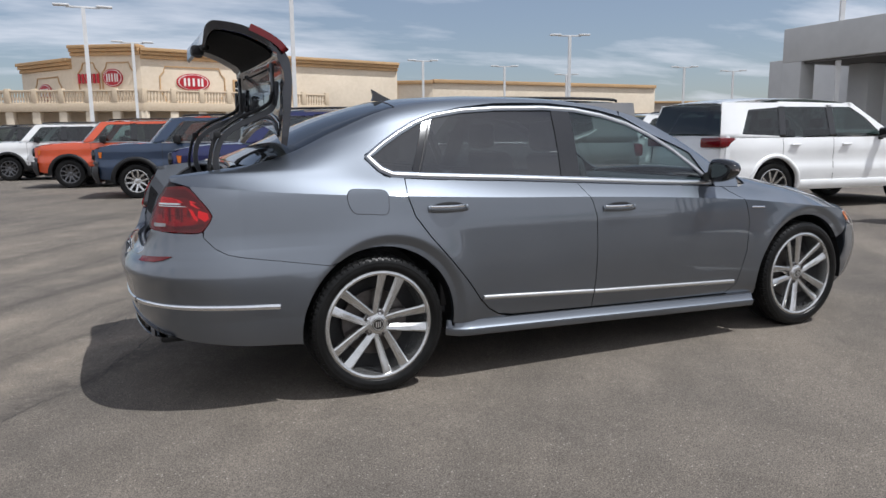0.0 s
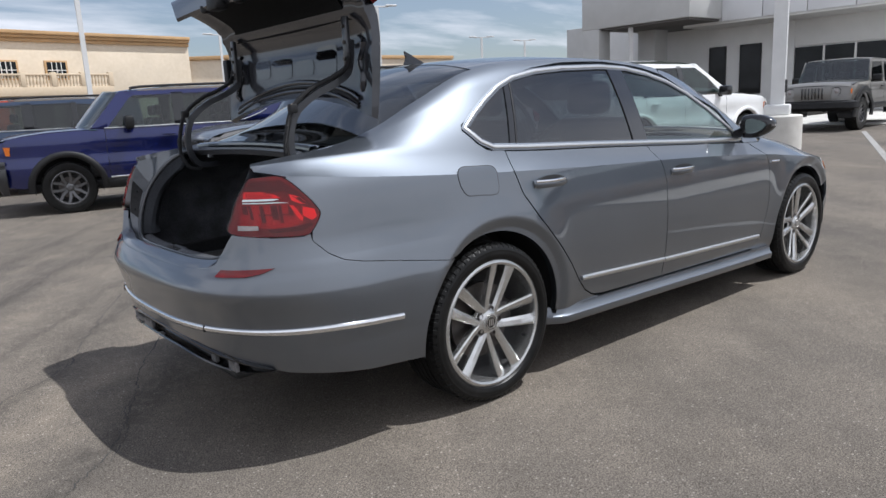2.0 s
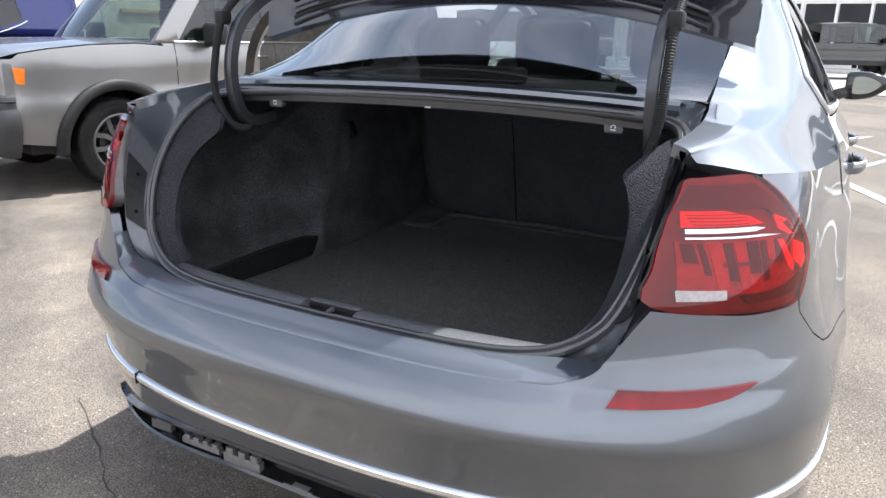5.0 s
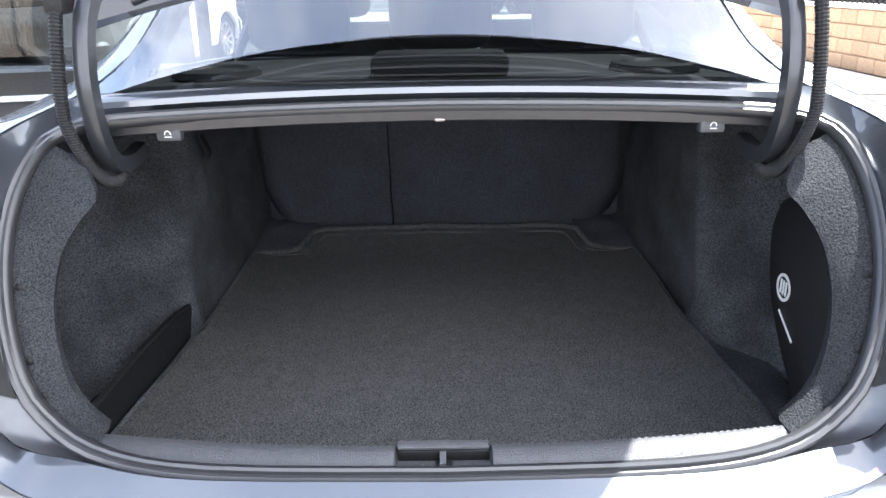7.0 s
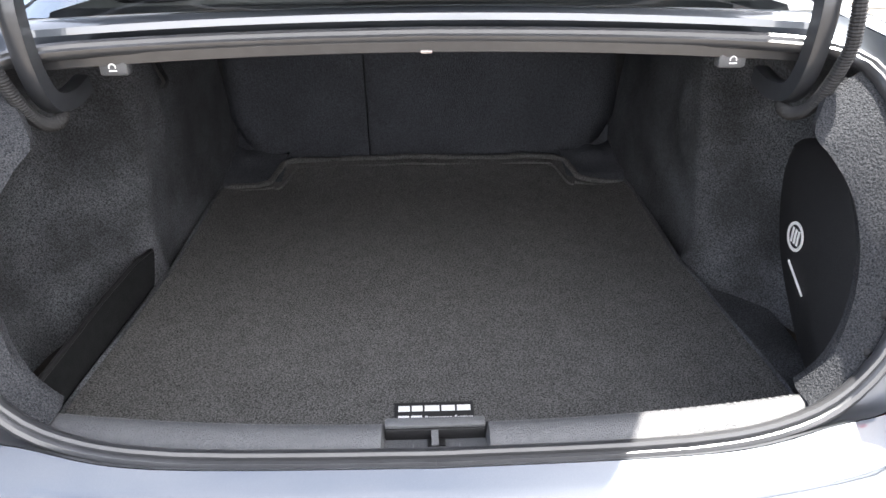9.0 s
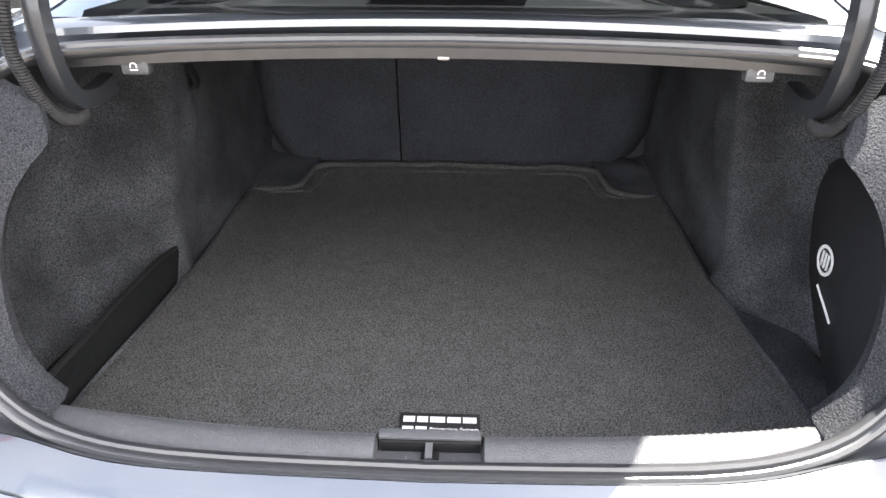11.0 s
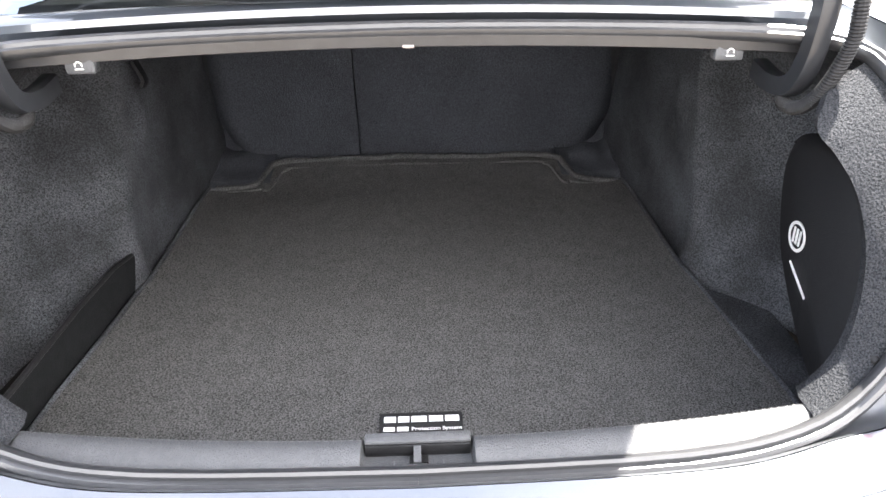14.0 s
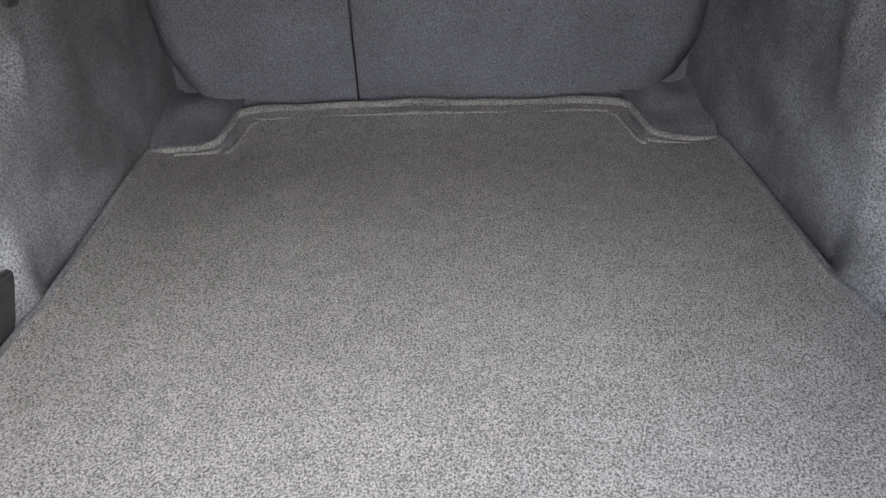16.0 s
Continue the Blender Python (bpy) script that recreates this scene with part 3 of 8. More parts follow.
for flip in (False, True):
    # rear quarter
    q = lowpoly([(a + G, b) for a, b in [(-0.218, 0.645)]] + [(a, b + 0.0012) for a, b in SEAM] + LAMP_OUT[::-1] + [(-0.793, lin(-0.793, CREASE_Z))]
                + crease(-0.785, 0.160 - G) + [(a - G, b - 0.004) for a, b in REAR_DOOR_EDGE] + [(0.66, 0.305), (0.70, 0.292), (0.388, 0.292)] + arc(ARCH_R, -6, 122, 30)[0:])
    panel("quarter_panel", q, low, (0.0125, 0.00875), PAINT, car, mirror=flip, thick=0.03)
    cp = [(-0.865, 0.55), (-0.83, 0.25), (-0.80, 0.0), (-0.4, 0.0), (0.163 - G, 0.0), (0.168 - G, 0.98), (0.112, 1.0)]
    cp += [(x, v_of(x, z)) for x, z in [(0.092, 1.018), (0.035, 1.05), (-0.012, 1.105), (-0.004, 1.128), (0.08, 1.178), (0.165, 1.225), (0.27, 1.278), (0.38, 1.318)]]
    cp += [(0.55, 1.93), (0.75, 1.97), (1.10, 1.985), (1.40, 1.955), (1.55, 1.93), (1.55, 2.0), (1.2, 2.06), (0.7, 2.07), (0.22, 2.06), (0.10, 2.04), (-0.1, 2.03), (-0.35, 2.03), (-0.5, 2.01), (-0.6, 2.0), (-0.75, 1.98), (-0.858, 1.93), (-0.872, 1.4)]
    panel("pillar_panel", cp, up, (0.04, 0.1), PAINT, car, mirror=flip, thick=0.02, eps=SOFT)
    # doors
    for kind in ("rear", "front"):
        if kind == "rear":
            if flip: continue
            lo_pts = [(a + G, b) for a, b in REAR_DOOR_EDGE] + [(0.72, 0.304)] + [(a - G, b) for a, b in DOOR_GAP] + crease(1.19 - G, 0.158 + G)
            hi_pts = [(0.163 + G, 0.0), (1.19 - G, 0.0), (1.135 - G, 0.95), (0.168 + G, 0.95)]
        else:
            lo_pts = [(a + G, b) for a, b in DOOR_GAP[::-1]] + [(a - G, b) for a, b in FRONT_EDGE] + crease(2.288 - G, 1.19 + G)
            hi_pts = [(1.19 + G, 0.0), (2.288 - G, 0.0), (2.14, 0.95), (1.135 + G, 0.95)]
        door = panel(kind + "_door", lowpoly(lo_pts), low, LOW_CELL, PAINT, car, mirror=flip, thick=0.02)
        panel("door_shoulder", dense(hi_pts, 0.05), up, UP_CELL, PAINT, door, mirror=flip, thick=0.012)
        x0, x1, z0, z1 = (0.548, 1.216, 0.411, 0.377) if kind == "rear" else (1.224, 2.238, 0.375, 0.335)
        ribbon("door_strip", [(s_of(x0 + (x1 - x0) * i / 16, 0.4), z0 + (z1 - z0) * i / 16) for i in range(17)], low, 0.011, SATIN, door, mirror=flip, label="satin silver rubbing strip")
    # fender
    fe = lowpoly([(a + G, b) for a, b in FRONT_EDGE[::-1]] + [(2.24, 0.245), (2.405, 0.235)] + arc(ARCH_F, 194, 34, 34) + [(3.15, 0.56), (3.22, 0.64), (3.20, 0.70), (3.16, 0.725)] + crease(3.1, 2.288 + G))
    panel("fender", fe, low, (0.0125, 0.00875), PAINT, car, mirror=flip, thick=0.03)
    panel("fender_top", [(2.29, 0.0), (3.15, 0.0), (3.2, 1.0), (3.1, 2.0), (2.5, 2.0), (2.28, 1.0), (2.15, 0.97)], up, UP_CELL, PAINT, car, mirror=flip, thick=0.012, eps=SOFT)
    # sill
    bm = bmesh.new()
    pts = [(0.372, 0.27), (0.7, 0.262), (1.2, 0.249), (1.8, 0.232), (2.395, 0.218)]
    sgn = 1 if flip else -1
    ln = [(x, sgn * (0.838 - 0.05 * max(0, (0.46 - x) / 0.088) ** 1.5), z) for x, z in spline(pts, 6)]
    sweep(bm, ln, [(-0.05, -0.05), (0.012, -0.045), (0.020, -0.022), (0.018, -0.010), (0.006, 0.0), (0.0, 0.03), (-0.05, 0.035)] if not flip else [(0.05, -0.05), (-0.012, -0.045), (-0.020, -0.022), (-0.018, -0.010), (-0.006, 0.0), (0.0, 0.03), (0.05, 0.035)], (0, 0, 1))
    part("sill", bm, PAINT, car, smooth=40)
    # window surround
    DLO = [(0.006, 1.115), (0.085, 1.170), (0.17, 1.220), (0.28, 1.275), (0.39, 1.312), (0.55, 1.338), (0.75, 1.351), (1.05, 1.356), (1.25, 1.345), (1.42, 1.316), (1.58, 1.270), (1.72, 1.205), (1.86, 1.120), (1.98, 1.02), (2.055, 0.945), (2.062, 0.926),
           (1.6, 0.949), (1.17, 0.974), (0.73, 0.999), (0.3, 1.020), (0.11, 1.033), (0.058, 1.058)]
    if flip: DLO = [(max(x, 0.012), z) for x, z in DLO]
    line = uppoly(DLO, 0.02)
    ribbon("trim_seat", line, up, 0.0155, PAINT, car, lift=0.0015, mirror=flip, closed=True, depth=0.003)
    rim_pts = []
    for k in range(len(line)):
        u_, v_ = line[k]
        n_ = (Vector(up(u_ + 0.02, v_)) - Vector(up(u_ - 0.02, v_))).cross(Vector(up(u_, v_ + 0.03)) - Vector(up(u_, v_ - 0.03))).normalized()
        p_ = Vector(up(u_, v_)) + n_ * 0.003
        rim_pts.append(((p_.x, -p_.y if flip else p_.y, p_.z), (n_.x, -n_.y if flip else n_.y, n_.z)))
    bm = bmesh.new()
    sweep(bm, [p_ for p_, n_ in rim_pts], circle(0.0092, 10, 0.0055), [n_ for p_, n_ in rim_pts], closed=True)
    bmesh.ops.recalc_face_normals(bm, faces=bm.faces)
    part("window_trim", bm, SATIN, car, "polished chrome window surround", 60)
    top = lambda x: lin(x, sorted({round(a, 4): b for a, b in DLO[:16]}.items())) - 0.012
    bot = lambda x: lin(x, sorted({round(a, 4): b for a, b in DLO[15:]}.items())) + 0.010
    def pane(name, xs_bot, xs_top, mat, lift=-0.004):
        """A pane between two slanted uprights."""
        (b0, b1), (t0, t1) = xs_bot, xs_top
        lower = [(b0 + (b1 - b0) * i / 10, bot(b0 + (b1 - b0) * i / 10)) for i in range(11)]
        upper = [(t1 + (t0 - t1) * i / 14, top(t1 + (t0 - t1) * i / 14)) for i in range(15)]
        return panel(name, uppoly(lower + upper), up, (0.06, 0.2), mat, car, mirror=flip, thick=0.0, lift=lift, eps=SOFT)
    pane("quarter_window", (0.075, 0.205), (0.03, 0.330), TINT_REAR)
    if not flip:
        pane("rear_window_pane", (0.250, 1.045), (0.378, 1.10), TINT_REAR)
    pane("front_window_pane", (1.155, 2.035), (1.21, 2.02), TINT_FRONT)
    def upright(name, b, t, w0, w1, mat, lift):
        pts = [(b + w0, bot(b) - 0.008), (b + w1, bot(b) - 0.008), (t + w1, top(t) + 0.01), (t + w0, top(t) + 0.01)]
        return panel(name, uppoly(pts, 0.03), up, (0.06, 0.2), mat, car, mirror=flip, thick=0.01, lift=lift)
    upright("pillar_trim", 1.10, 1.155, -0.058, 0.058, BLACK_GLOSS, 0.001)
    upright("division_bar", 0.228, 0.354, -0.024, 0.024, BLACK_GLOSS, 0.001)
    if not flip: upright("division_trim", 0.240, 0.366, -0.003, 0.003, BLACK_PLASTIC, 0.003)
    # fuel flap is on the near side only
    if not flip:
        fx0, fx1, fz0, fz1 = -0.124, 0.068, 0.853, 0.968
        ring = spline([(fx0 + 0.02, fz1 + 0.004), (-0.03, fz1 + 0.002), (fx1 - 0.022, fz1 - 0.004), (fx1, fz1 - 0.03), (fx1 - 0.002, 0.91), (fx1 - 0.004, fz0 + 0.022), (fx1 - 0.024, fz0), (-0.03, fz0 + 0.005), (fx0 + 0.03, fz0 + 0.010), (fx0 + 0.008, fz0 + 0.035), (fx0, 0.91), (fx0 - 0.002, fz1 - 0.02)], 4, closed=True)
        flap = panel("fuel_flap", lowpoly(ring), low, LOW_CELL, PAINT, car, thick=0.004, lift=0.0014)
        ribbon("fuel_flap_gap", lowpoly(ring, 0.012), low, 0.0013, BLACK_PLASTIC, flap, lift=0.0012, closed=True, depth=0.0004)
    # mirror, its arm and its glass
    sg = 1 if flip else -1
    SHELL = [(0.818, 0.034, 0.046, 0.999), (0.822, 0.046, 0.058, 0.999), (0.832, 0.053, 0.065, 1.000), (0.870, 0.057, 0.067, 1.001), (0.910, 0.057, 0.063, 1.003), (0.945, 0.052, 0.054, 1.006), (0.972, 0.043, 0.040, 1.010), (0.994, 0.028, 0.023, 1.012), (1.004, 0.012, 0.009, 1.012)]
    def shell_ring(bm, y, hx, hz, zc, back, k=1.0):
        ring = []
        for i in range(28):
            c_, s_ = math.cos(2 * math.pi * i / 28), math.sin(2 * math.pi * i / 28)
            x = (hx * 1.25 if c_ > 0 else back) * abs(c_) ** 0.75 * (1 if c_ > 0 else -1)
            ring.append(bm.verts.new((2.050 + x, sg * y, zc + k * hz * abs(s_) ** 0.8 * (1 if s_ > 0 else -1))))
        return ring
    def shell(bm, rows):
        for a_, b_ in zip(rows, rows[1:]):
            for i in range(28): bm.faces.new((a_[i], a_[(i + 1) % 28], b_[(i + 1) % 28], b_[i]))
        bm.faces.new(rows[0]); bm.faces.new(rows[-1][::-1])
        bmesh.ops.recalc_face_normals(bm, faces=bm.faces)
    bm = bmesh.new(); shell(bm, [shell_ring(bm, y, hx, hz, zc, min(hx, 0.034)) for y, hx, hz, zc in SHELL])
    mir = part("door_mirror", bm, BLACK_GLOSS, car, "gloss black door mirror", 50)
    bm = bmesh.new()
    out = spline([(0.852, 0.970), (0.850, 1.000), (0.853, 1.036), (0.872, 1.044), (0.905, 1.042), (0.938, 1.032), (0.960, 1.018), (0.966, 1.008), (0.948, 0.988), (0.920, 0.972), (0.888, 0.964), (0.864, 0.964)], 4, closed=True)
    f_ = bm.faces.new([bm.verts.new((2.012 + 0.05 * max(0, y - 0.93), sg * y, z)) for y, z in out])
    ex = bmesh.ops.extrude_face_region(bm, geom=[f_])
    for v in ex["geom"]:
        if isinstance(v, bmesh.types.BMVert): v.co.x += 0.012
    bmesh.ops.recalc_face_normals(bm, faces=bm.faces)
    part("mirror_glass", bm, MIRROR, mir, "silvered mirror glass", 20)
    bm = bmesh.new(); sweep(bm, [(2.085, sg * 0.900, 0.990), (2.086, sg * 0.95, 0.995), (2.070, sg * 0.990, 1.003), (2.040, sg * 1.004, 1.008), (2.020, sg * 1.006, 1.010)], [(-0.010, -0.006), (0.010, -0.006), (0.010, 0.006), (-0.010, 0.006)], (0, 0, 1))
    part("turn_lamp", bm, CLEAR_LENS, mir, "clear turn lamp strip")
    bm = bmesh.new(); sweep(bm, [(2.06, sg * 0.765, 0.945), (2.063, sg * 0.795, 0.958), (2.06, sg * 0.835, 0.972)], [(-0.045, -0.024), (0.045, -0.024), (0.045, 0.024), (-0.045, 0.024)], (0, 0, 1))
    part("mirror_arm", bm, BLACK_GLOSS, mir, "gloss black mirror foot")
    # door handles
    for hx, hz in ((0.362, 0.866), (1.372, 0.820)):
        if flip and hx < 1: continue
        hy = lin(hz, HALF_WIDTH)
        bm = bmesh.new()
        lathe(bm, [(0.001, 0.052), (-0.006, 0.048), (-0.010, 0.030), (-0.010, 0.001)], "y", 28, (0, 0, 0))
        for v in bm.verts: v.co = Vector((hx + v.co.x * 1.15, sg * (hy - 0.001 - abs(v.co.y) * 0.1), hz - 0.018 + v.co.z * 0.62))
        part("handle_cup", bm, PAINT, car)
        bm = bmesh.new()
        n = 15
        ln = [(hx - 0.105 + 0.21 * i / n, sg * (hy + 0.034 * math.sin(math.pi * min(1, max(0, (i / n * 1.16 - 0.08)))) ** 0.6), hz + 0.004) for i in range(n + 1)]
        # flat black disc on the door skin paints the shade in the hand cup
        lathe(bm, [(0.0, 0.050), (-0.004, 0.047), (-0.004, 0.001)], "y", 26)
        for v in bm.verts: v.co = Vector((hx + v.co.x * 1.75, sg * (hy + 0.0045 + abs(v.co.y) * 0.3), hz + 0.007 + v.co.z * 0.50))
        part("handle_shade", bm, BLACK_PLASTIC, car, "dark disc for the shade behind the handle", 40)
        bm = bmesh.new()
        ln = [(a_, b_, c_ - 0.004) for a_, b_, c_ in ln]
        sweep(bm, ln, circle(0.009, 10, 0.0165), (0, 0, 1))
        h = part("door_handle", bm, PAINT, car, "grey painted pull handle with chrome top")
        bm = bmesh.new()
        sweep(bm, [(a, b + sg * 0.006, c + 0.012) for a, b, c in ln[1:-1]], circle(0.005, 8, 0.007), (0, 0, 1))
        part("handle_trim", bm, CHROME, h, "chrome handle insert")
    # small badge behind the front arch
    if not flip:
        ribbon("fender_badge", [(s_of(2.34 + 0.02 * i, 0.775), 0.777 - 0.001 * i) for i in range(6)], low, 0.007, CHROME, car, "small chrome fender badge", lift=0.002)
    # tail lamp with its lit-up inner pieces
    lamp = panel("tail_lamp", lowpoly(LAMP, 0.015), low, (0.03, 0.02), LAMP_BASE, car, "red tail lamp with a pale bar", lift=-0.004, mirror=flip, thick=0.02)
    def lens(name, pts, mat, lab, lift=-0.001):
        panel(name, lowpoly(pts, 0.012), low, (0.03, 0.02), mat, lamp, lab, thick=0.004, lift=lift, mirror=flip)
    lens("lower_recess", [(-0.922, 0.916), (-0.812, 0.917), (-0.785, 0.903), (-0.778, 0.862), (-0.80, 0.840), (-0.938, 0.840)], LAMP_DARK, "", 0.0)
    lens("upper_reflector", [(-0.882, 0.992), (-0.812, 0.994), (-0.772, 0.952), (-0.742, 0.905), (-0.770, 0.918), (-0.812, 0.957), (-0.905, 0.962)], LAMP_BLACK, "")
    lens("light_bar", [(-0.904, 0.957), (-0.868, 0.957), (-0.840, 0.948), (-0.826, 0.937), (-0.912, 0.935)], WHITE_PRINT, "bright light bar", 0.001)
    for k in range(4): lens("bar_line", [(-0.903, 0.9525 - 0.0045 * k), (-0.846, 0.9525 - 0.0045 * k), (-0.846, 0.9514 - 0.0045 * k), (-0.903, 0.9514 - 0.0045 * k)], LAMP_SILVER, "", 0.002)
    lens("side_reflector", [(-0.770, 0.905), (-0.735, 0.893), (-0.730, 0.868), (-0.748, 0.856), (-0.775, 0.876)], WHITE_PRINT, "bright side reflector", 0.001)
    lens("outer_reflector", [(-0.802, 0.948), (-0.772, 0.936), (-0.752, 0.912), (-0.774, 0.914), (-0.798, 0.926)], WHITE_PRINT, "")
    for a, w_, c_, q in ((-0.920, 0.010, LAMP_BLACK, 0.885), (-0.907, 0.005, LAMP_BLACK, 0.868), (-0.899, 0.012, LAMP_SILVER, 0.846), (-0.884, 0.009, LAMP_BLACK, 0.858), (-0.873, 0.013, LAMP_SILVER, 0.846), (-0.857, 0.016, LAMP_BLACK, 0.866), (-0.838, 0.008, LAMP_BLACK, 0.846), (-0.828, 0.012, LAMP_SILVER, 0.852), (-0.812, 0.013, LAMP_BLACK, 0.876)):
        lens("lens_rib", [(a, 0.913), (a + w_, 0.914), (a + w_ - 0.002, q), (a - 0.003, q + 0.002)], c_, "", 0.001)
    lens("cross_rib", [(-0.890, 0.886), (-0.80, 0.884), (-0.80, 0.879), (-0.892, 0.880)], LAMP_BLACK, "", 0.0015)
    lens("slant_reflector", [(-0.808, 0.912), (-0.796, 0.910), (-0.774, 0.868), (-0.778, 0.858), (-0.790, 0.868)], WHITE_PRINT, "", 0.0016)
    lens("floor_reflector", [(-0.885, 0.846), (-0.842, 0.854), (-0.785, 0.860), (-0.768, 0.852), (-0.80, 0.845), (-0.86, 0.838)], LAMP_SILVER, "", 0.0018)
    lens("floor_shade", [(-0.880, 0.836), (-0.80, 0.842), (-0.755, 0.850), (-0.745, 0.842), (-0.785, 0.826), (-0.87, 0.824)], LAMP_BLACK, "", 0.0014)
    panel("lamp_cover", lowpoly(LAMP, 0.015), low, (0.03, 0.02), LAMP_COVER, lamp, "clear deep red cover", lift=0.0055, mirror=flip, thick=0.010)
    lens("chrome_bar", [(-0.911, 0.9325), (-0.845, 0.9335), (-0.830, 0.9310), (-0.845, 0.9275), (-0.913, 0.9262)], SATIN, "thin chrome bar", 0.0075)
    lens("chrome_line", [(-0.914, 0.9215), (-0.835, 0.9225), (-0.806, 0.9190), (-0.835, 0.9195), (-0.915, 0.9188)], SATIN, "thin chrome line", 0.0075)
    lens("reversing_lens", [(-0.938, 0.849), (-0.896, 0.848), (-0.898, 0.834), (-0.940, 0.833)], CLEAR_LENS, "clear ribbed reversing lens", 0.0065)
    # bumper reflector
    rp = [(sy(0.545, 0.676), 0.676), (sy(0.556, 0.70), 0.700), (sy(0.60, 0.70), 0.702), (sy(0.70, 0.71), 0.709), (sy(0.732, 0.712), 0.711), (sy(0.70, 0.69), 0.692), (sy(0.66, 0.68), 0.682), (sy(0.58, 0.67), 0.677)]
    panel("bumper_reflector", dense(rp, 0.02), low, (0.03, 0.02), RED_LENS, car, "red bumper reflector", lift=0.006, mirror=flip, thick=0.012)
    # front lamp and orange marker
    hl = panel("headlamp", lowpoly([(3.20, 0.70), (3.23, 0.64), (3.33, 0.60), (3.45, 0.60), (3.42, 0.68), (3.3, 0.705)]), low, LOW_CELL, CLEAR_LENS, car, "clear headlamp", mirror=flip, lift=0.001, thick=0.01)
    panel("side_marker", lowpoly([(3.205, 0.695), (3.235, 0.645), (3.27, 0.64), (3.25, 0.70)]), low, (0.03, 0.02), AMBER, hl, "amber side marker", mirror=flip, lift=0.004, thick=0.006)

# rear bumper in one piece across the car
half = [(sy(0.0, 0.68), 0.684), (sy(0.30, 0.68), 0.686), (sy(0.46, 0.69), 0.694), (sy(0.52, 0.71), 0.715), (sy(0.548, 0.76), 0.76)]
side = [(s_of(x, z), z) for x, z in dense([(-0.957, 0.817), (-0.87, 0.807), (-0.785, 0.805), (-0.762, 0.812)] + [(a - 0.0012, b - 0.0012) for a, b in SEAM[::-1]], 0.03, False)]
side += [(s_of(x, z), z) for x, z in arc(ARCH_R, 125, 187, 16)] + [(s_of(x, z), z) for x, z in dense([(-0.37, 0.287), (-0.6, 0.303), (-0.86, 0.335)], 0.04, False)]
side += [(sy(0.62, 0.36), 0.362), (sy(0.50, 0.39), 0.390), (sy(0.36, 0.41), 0.412), (sy(0.2, 0.42), 0.421), (-1.0, 0.424)]
near = half[1:] + side
poly = near + [(-2 - s, z) for s, z in near[::-1][1:]] + [(-1.0, 0.684)]
bumper = panel("rear_bumper", poly, low, (0.025, 0.0125), PAINT, car, thick=0.02, eps=(0.012, 0.004))
ln = [(s_of(-0.462, 0.47), 0.474), (s_of(-0.56, 0.48), 0.480), (s_of(-0.70, 0.49), 0.487), (s_of(-0.82, 0.49), 0.489), (sy(0.62, 0.49), 0.486), (sy(0.45, 0.48), 0.480), (sy(0.2, 0.47), 0.474), (-1.0, 0.472)]
ln = spline(ln, 6)
ribbon("bumper_strip", ln + [(-2 - s, z) for s, z in ln[::-1][1:]], low, 0.012, CHROME, bumper, "chrome bumper strip", lift=0.003)
for sx in (1, -1):
    jx = low(sy(0.45, 0.48), 0.48)[0]
    bm = bmesh.new(); box(bm, (jx - 0.0105, sx * 0.45 - 0.0012, 0.468), (jx, sx * 0.45 + 0.0012, 0.493), 0)
    part("strip_joint", bm, BLACK_PLASTIC, bumper)
# black valance below the bumper with its clips
bm = bmesh.new()
def val(y, z, dx):
    x, _, _ = low(sy(abs(y), 0.40), 0.40)
    return (x + dx, y, z)
ys = [-0.68 + 1.36 * i / 48 for i in range(49)]
edge = lambda y: 0.424 - 0.062 * max(0, (abs(y) - 0.16) / 0.46) ** 1.5
tuck = lambda y: max(0.02, 1 - (abs(y) / 0.70) ** 5)
rows_ = [[bm.verts.new(val(y, edge(y) + 0.004 + dz * tuck(y), dx)) for y in ys] for dz, dx in ((0.004, 0.008), (-0.008, -0.007), (-0.014, -0.007), (-0.016, 0.006), (-0.022, 0.004), (-0.026, 0.030), (-0.060, 0.034), (-0.066, 0.006), (-0.072, 0.002), (-0.078, 0.008), (-0.080, 0.20))]
for a, b in zip(rows_, rows_[1:]):
    for i in range(48): bm.faces.new((a[i], a[i + 1], b[i + 1], b[i]))
val_ob = part("valance", bm, BLACK_GLOSS, car, "black plastic valance under the bumper")
def notched(y0, y1, zc, h_, teeth, mat, lab, dx=0.006):
    """A clip plate with a toothed upper edge, let into the valance."""
    bm = bmesh.new()
    x0 = val((y0 + y1) / 2, 0, dx)[0]
    box(bm, (x0, y0, zc - h_ / 2), (x0 + 0.014, y1, zc + h_ * 0.1), 0.001)
    for k in range(teeth):
        a = y0 + (y1 - y0) * (k + 0.15) / teeth
        box(bm, (x0 - 0.001, a, zc), (x0 + 0.013, a + (y1 - y0) * 0.55 / teeth, zc + h_ / 2), 0.001)
    part("bumper_clip", bm, mat, val_ob, lab)
notched(0.11, 0.205, edge(0.16) - 0.045, 0.034, 3, CLIP_METAL, "pale notched clip plate")
notched(0.225, 0.33, edge(0.27) - 0.044, 0.022, 4, CLIP_METAL, "pale notched clip plate")
notched(-0.02, 0.05, edge(0) - 0.062, 0.008, 1, CLIP_METAL, "")
notched(-0.565, -0.505, edge(0.53) - 0.030, 0.036, 5, CLIP_METAL, "pale ribbed clip", 0.0)
notched(-0.445, -0.405, edge(0.42) - 0.034, 0.040, 1, GREY_PLASTIC, "dark grey bracket", 0.012)
notched(0.40, 0.46, edge(0.43) - 0.034, 0.036, 1, GREY_PLASTIC, "dark grey bracket", 0.012)

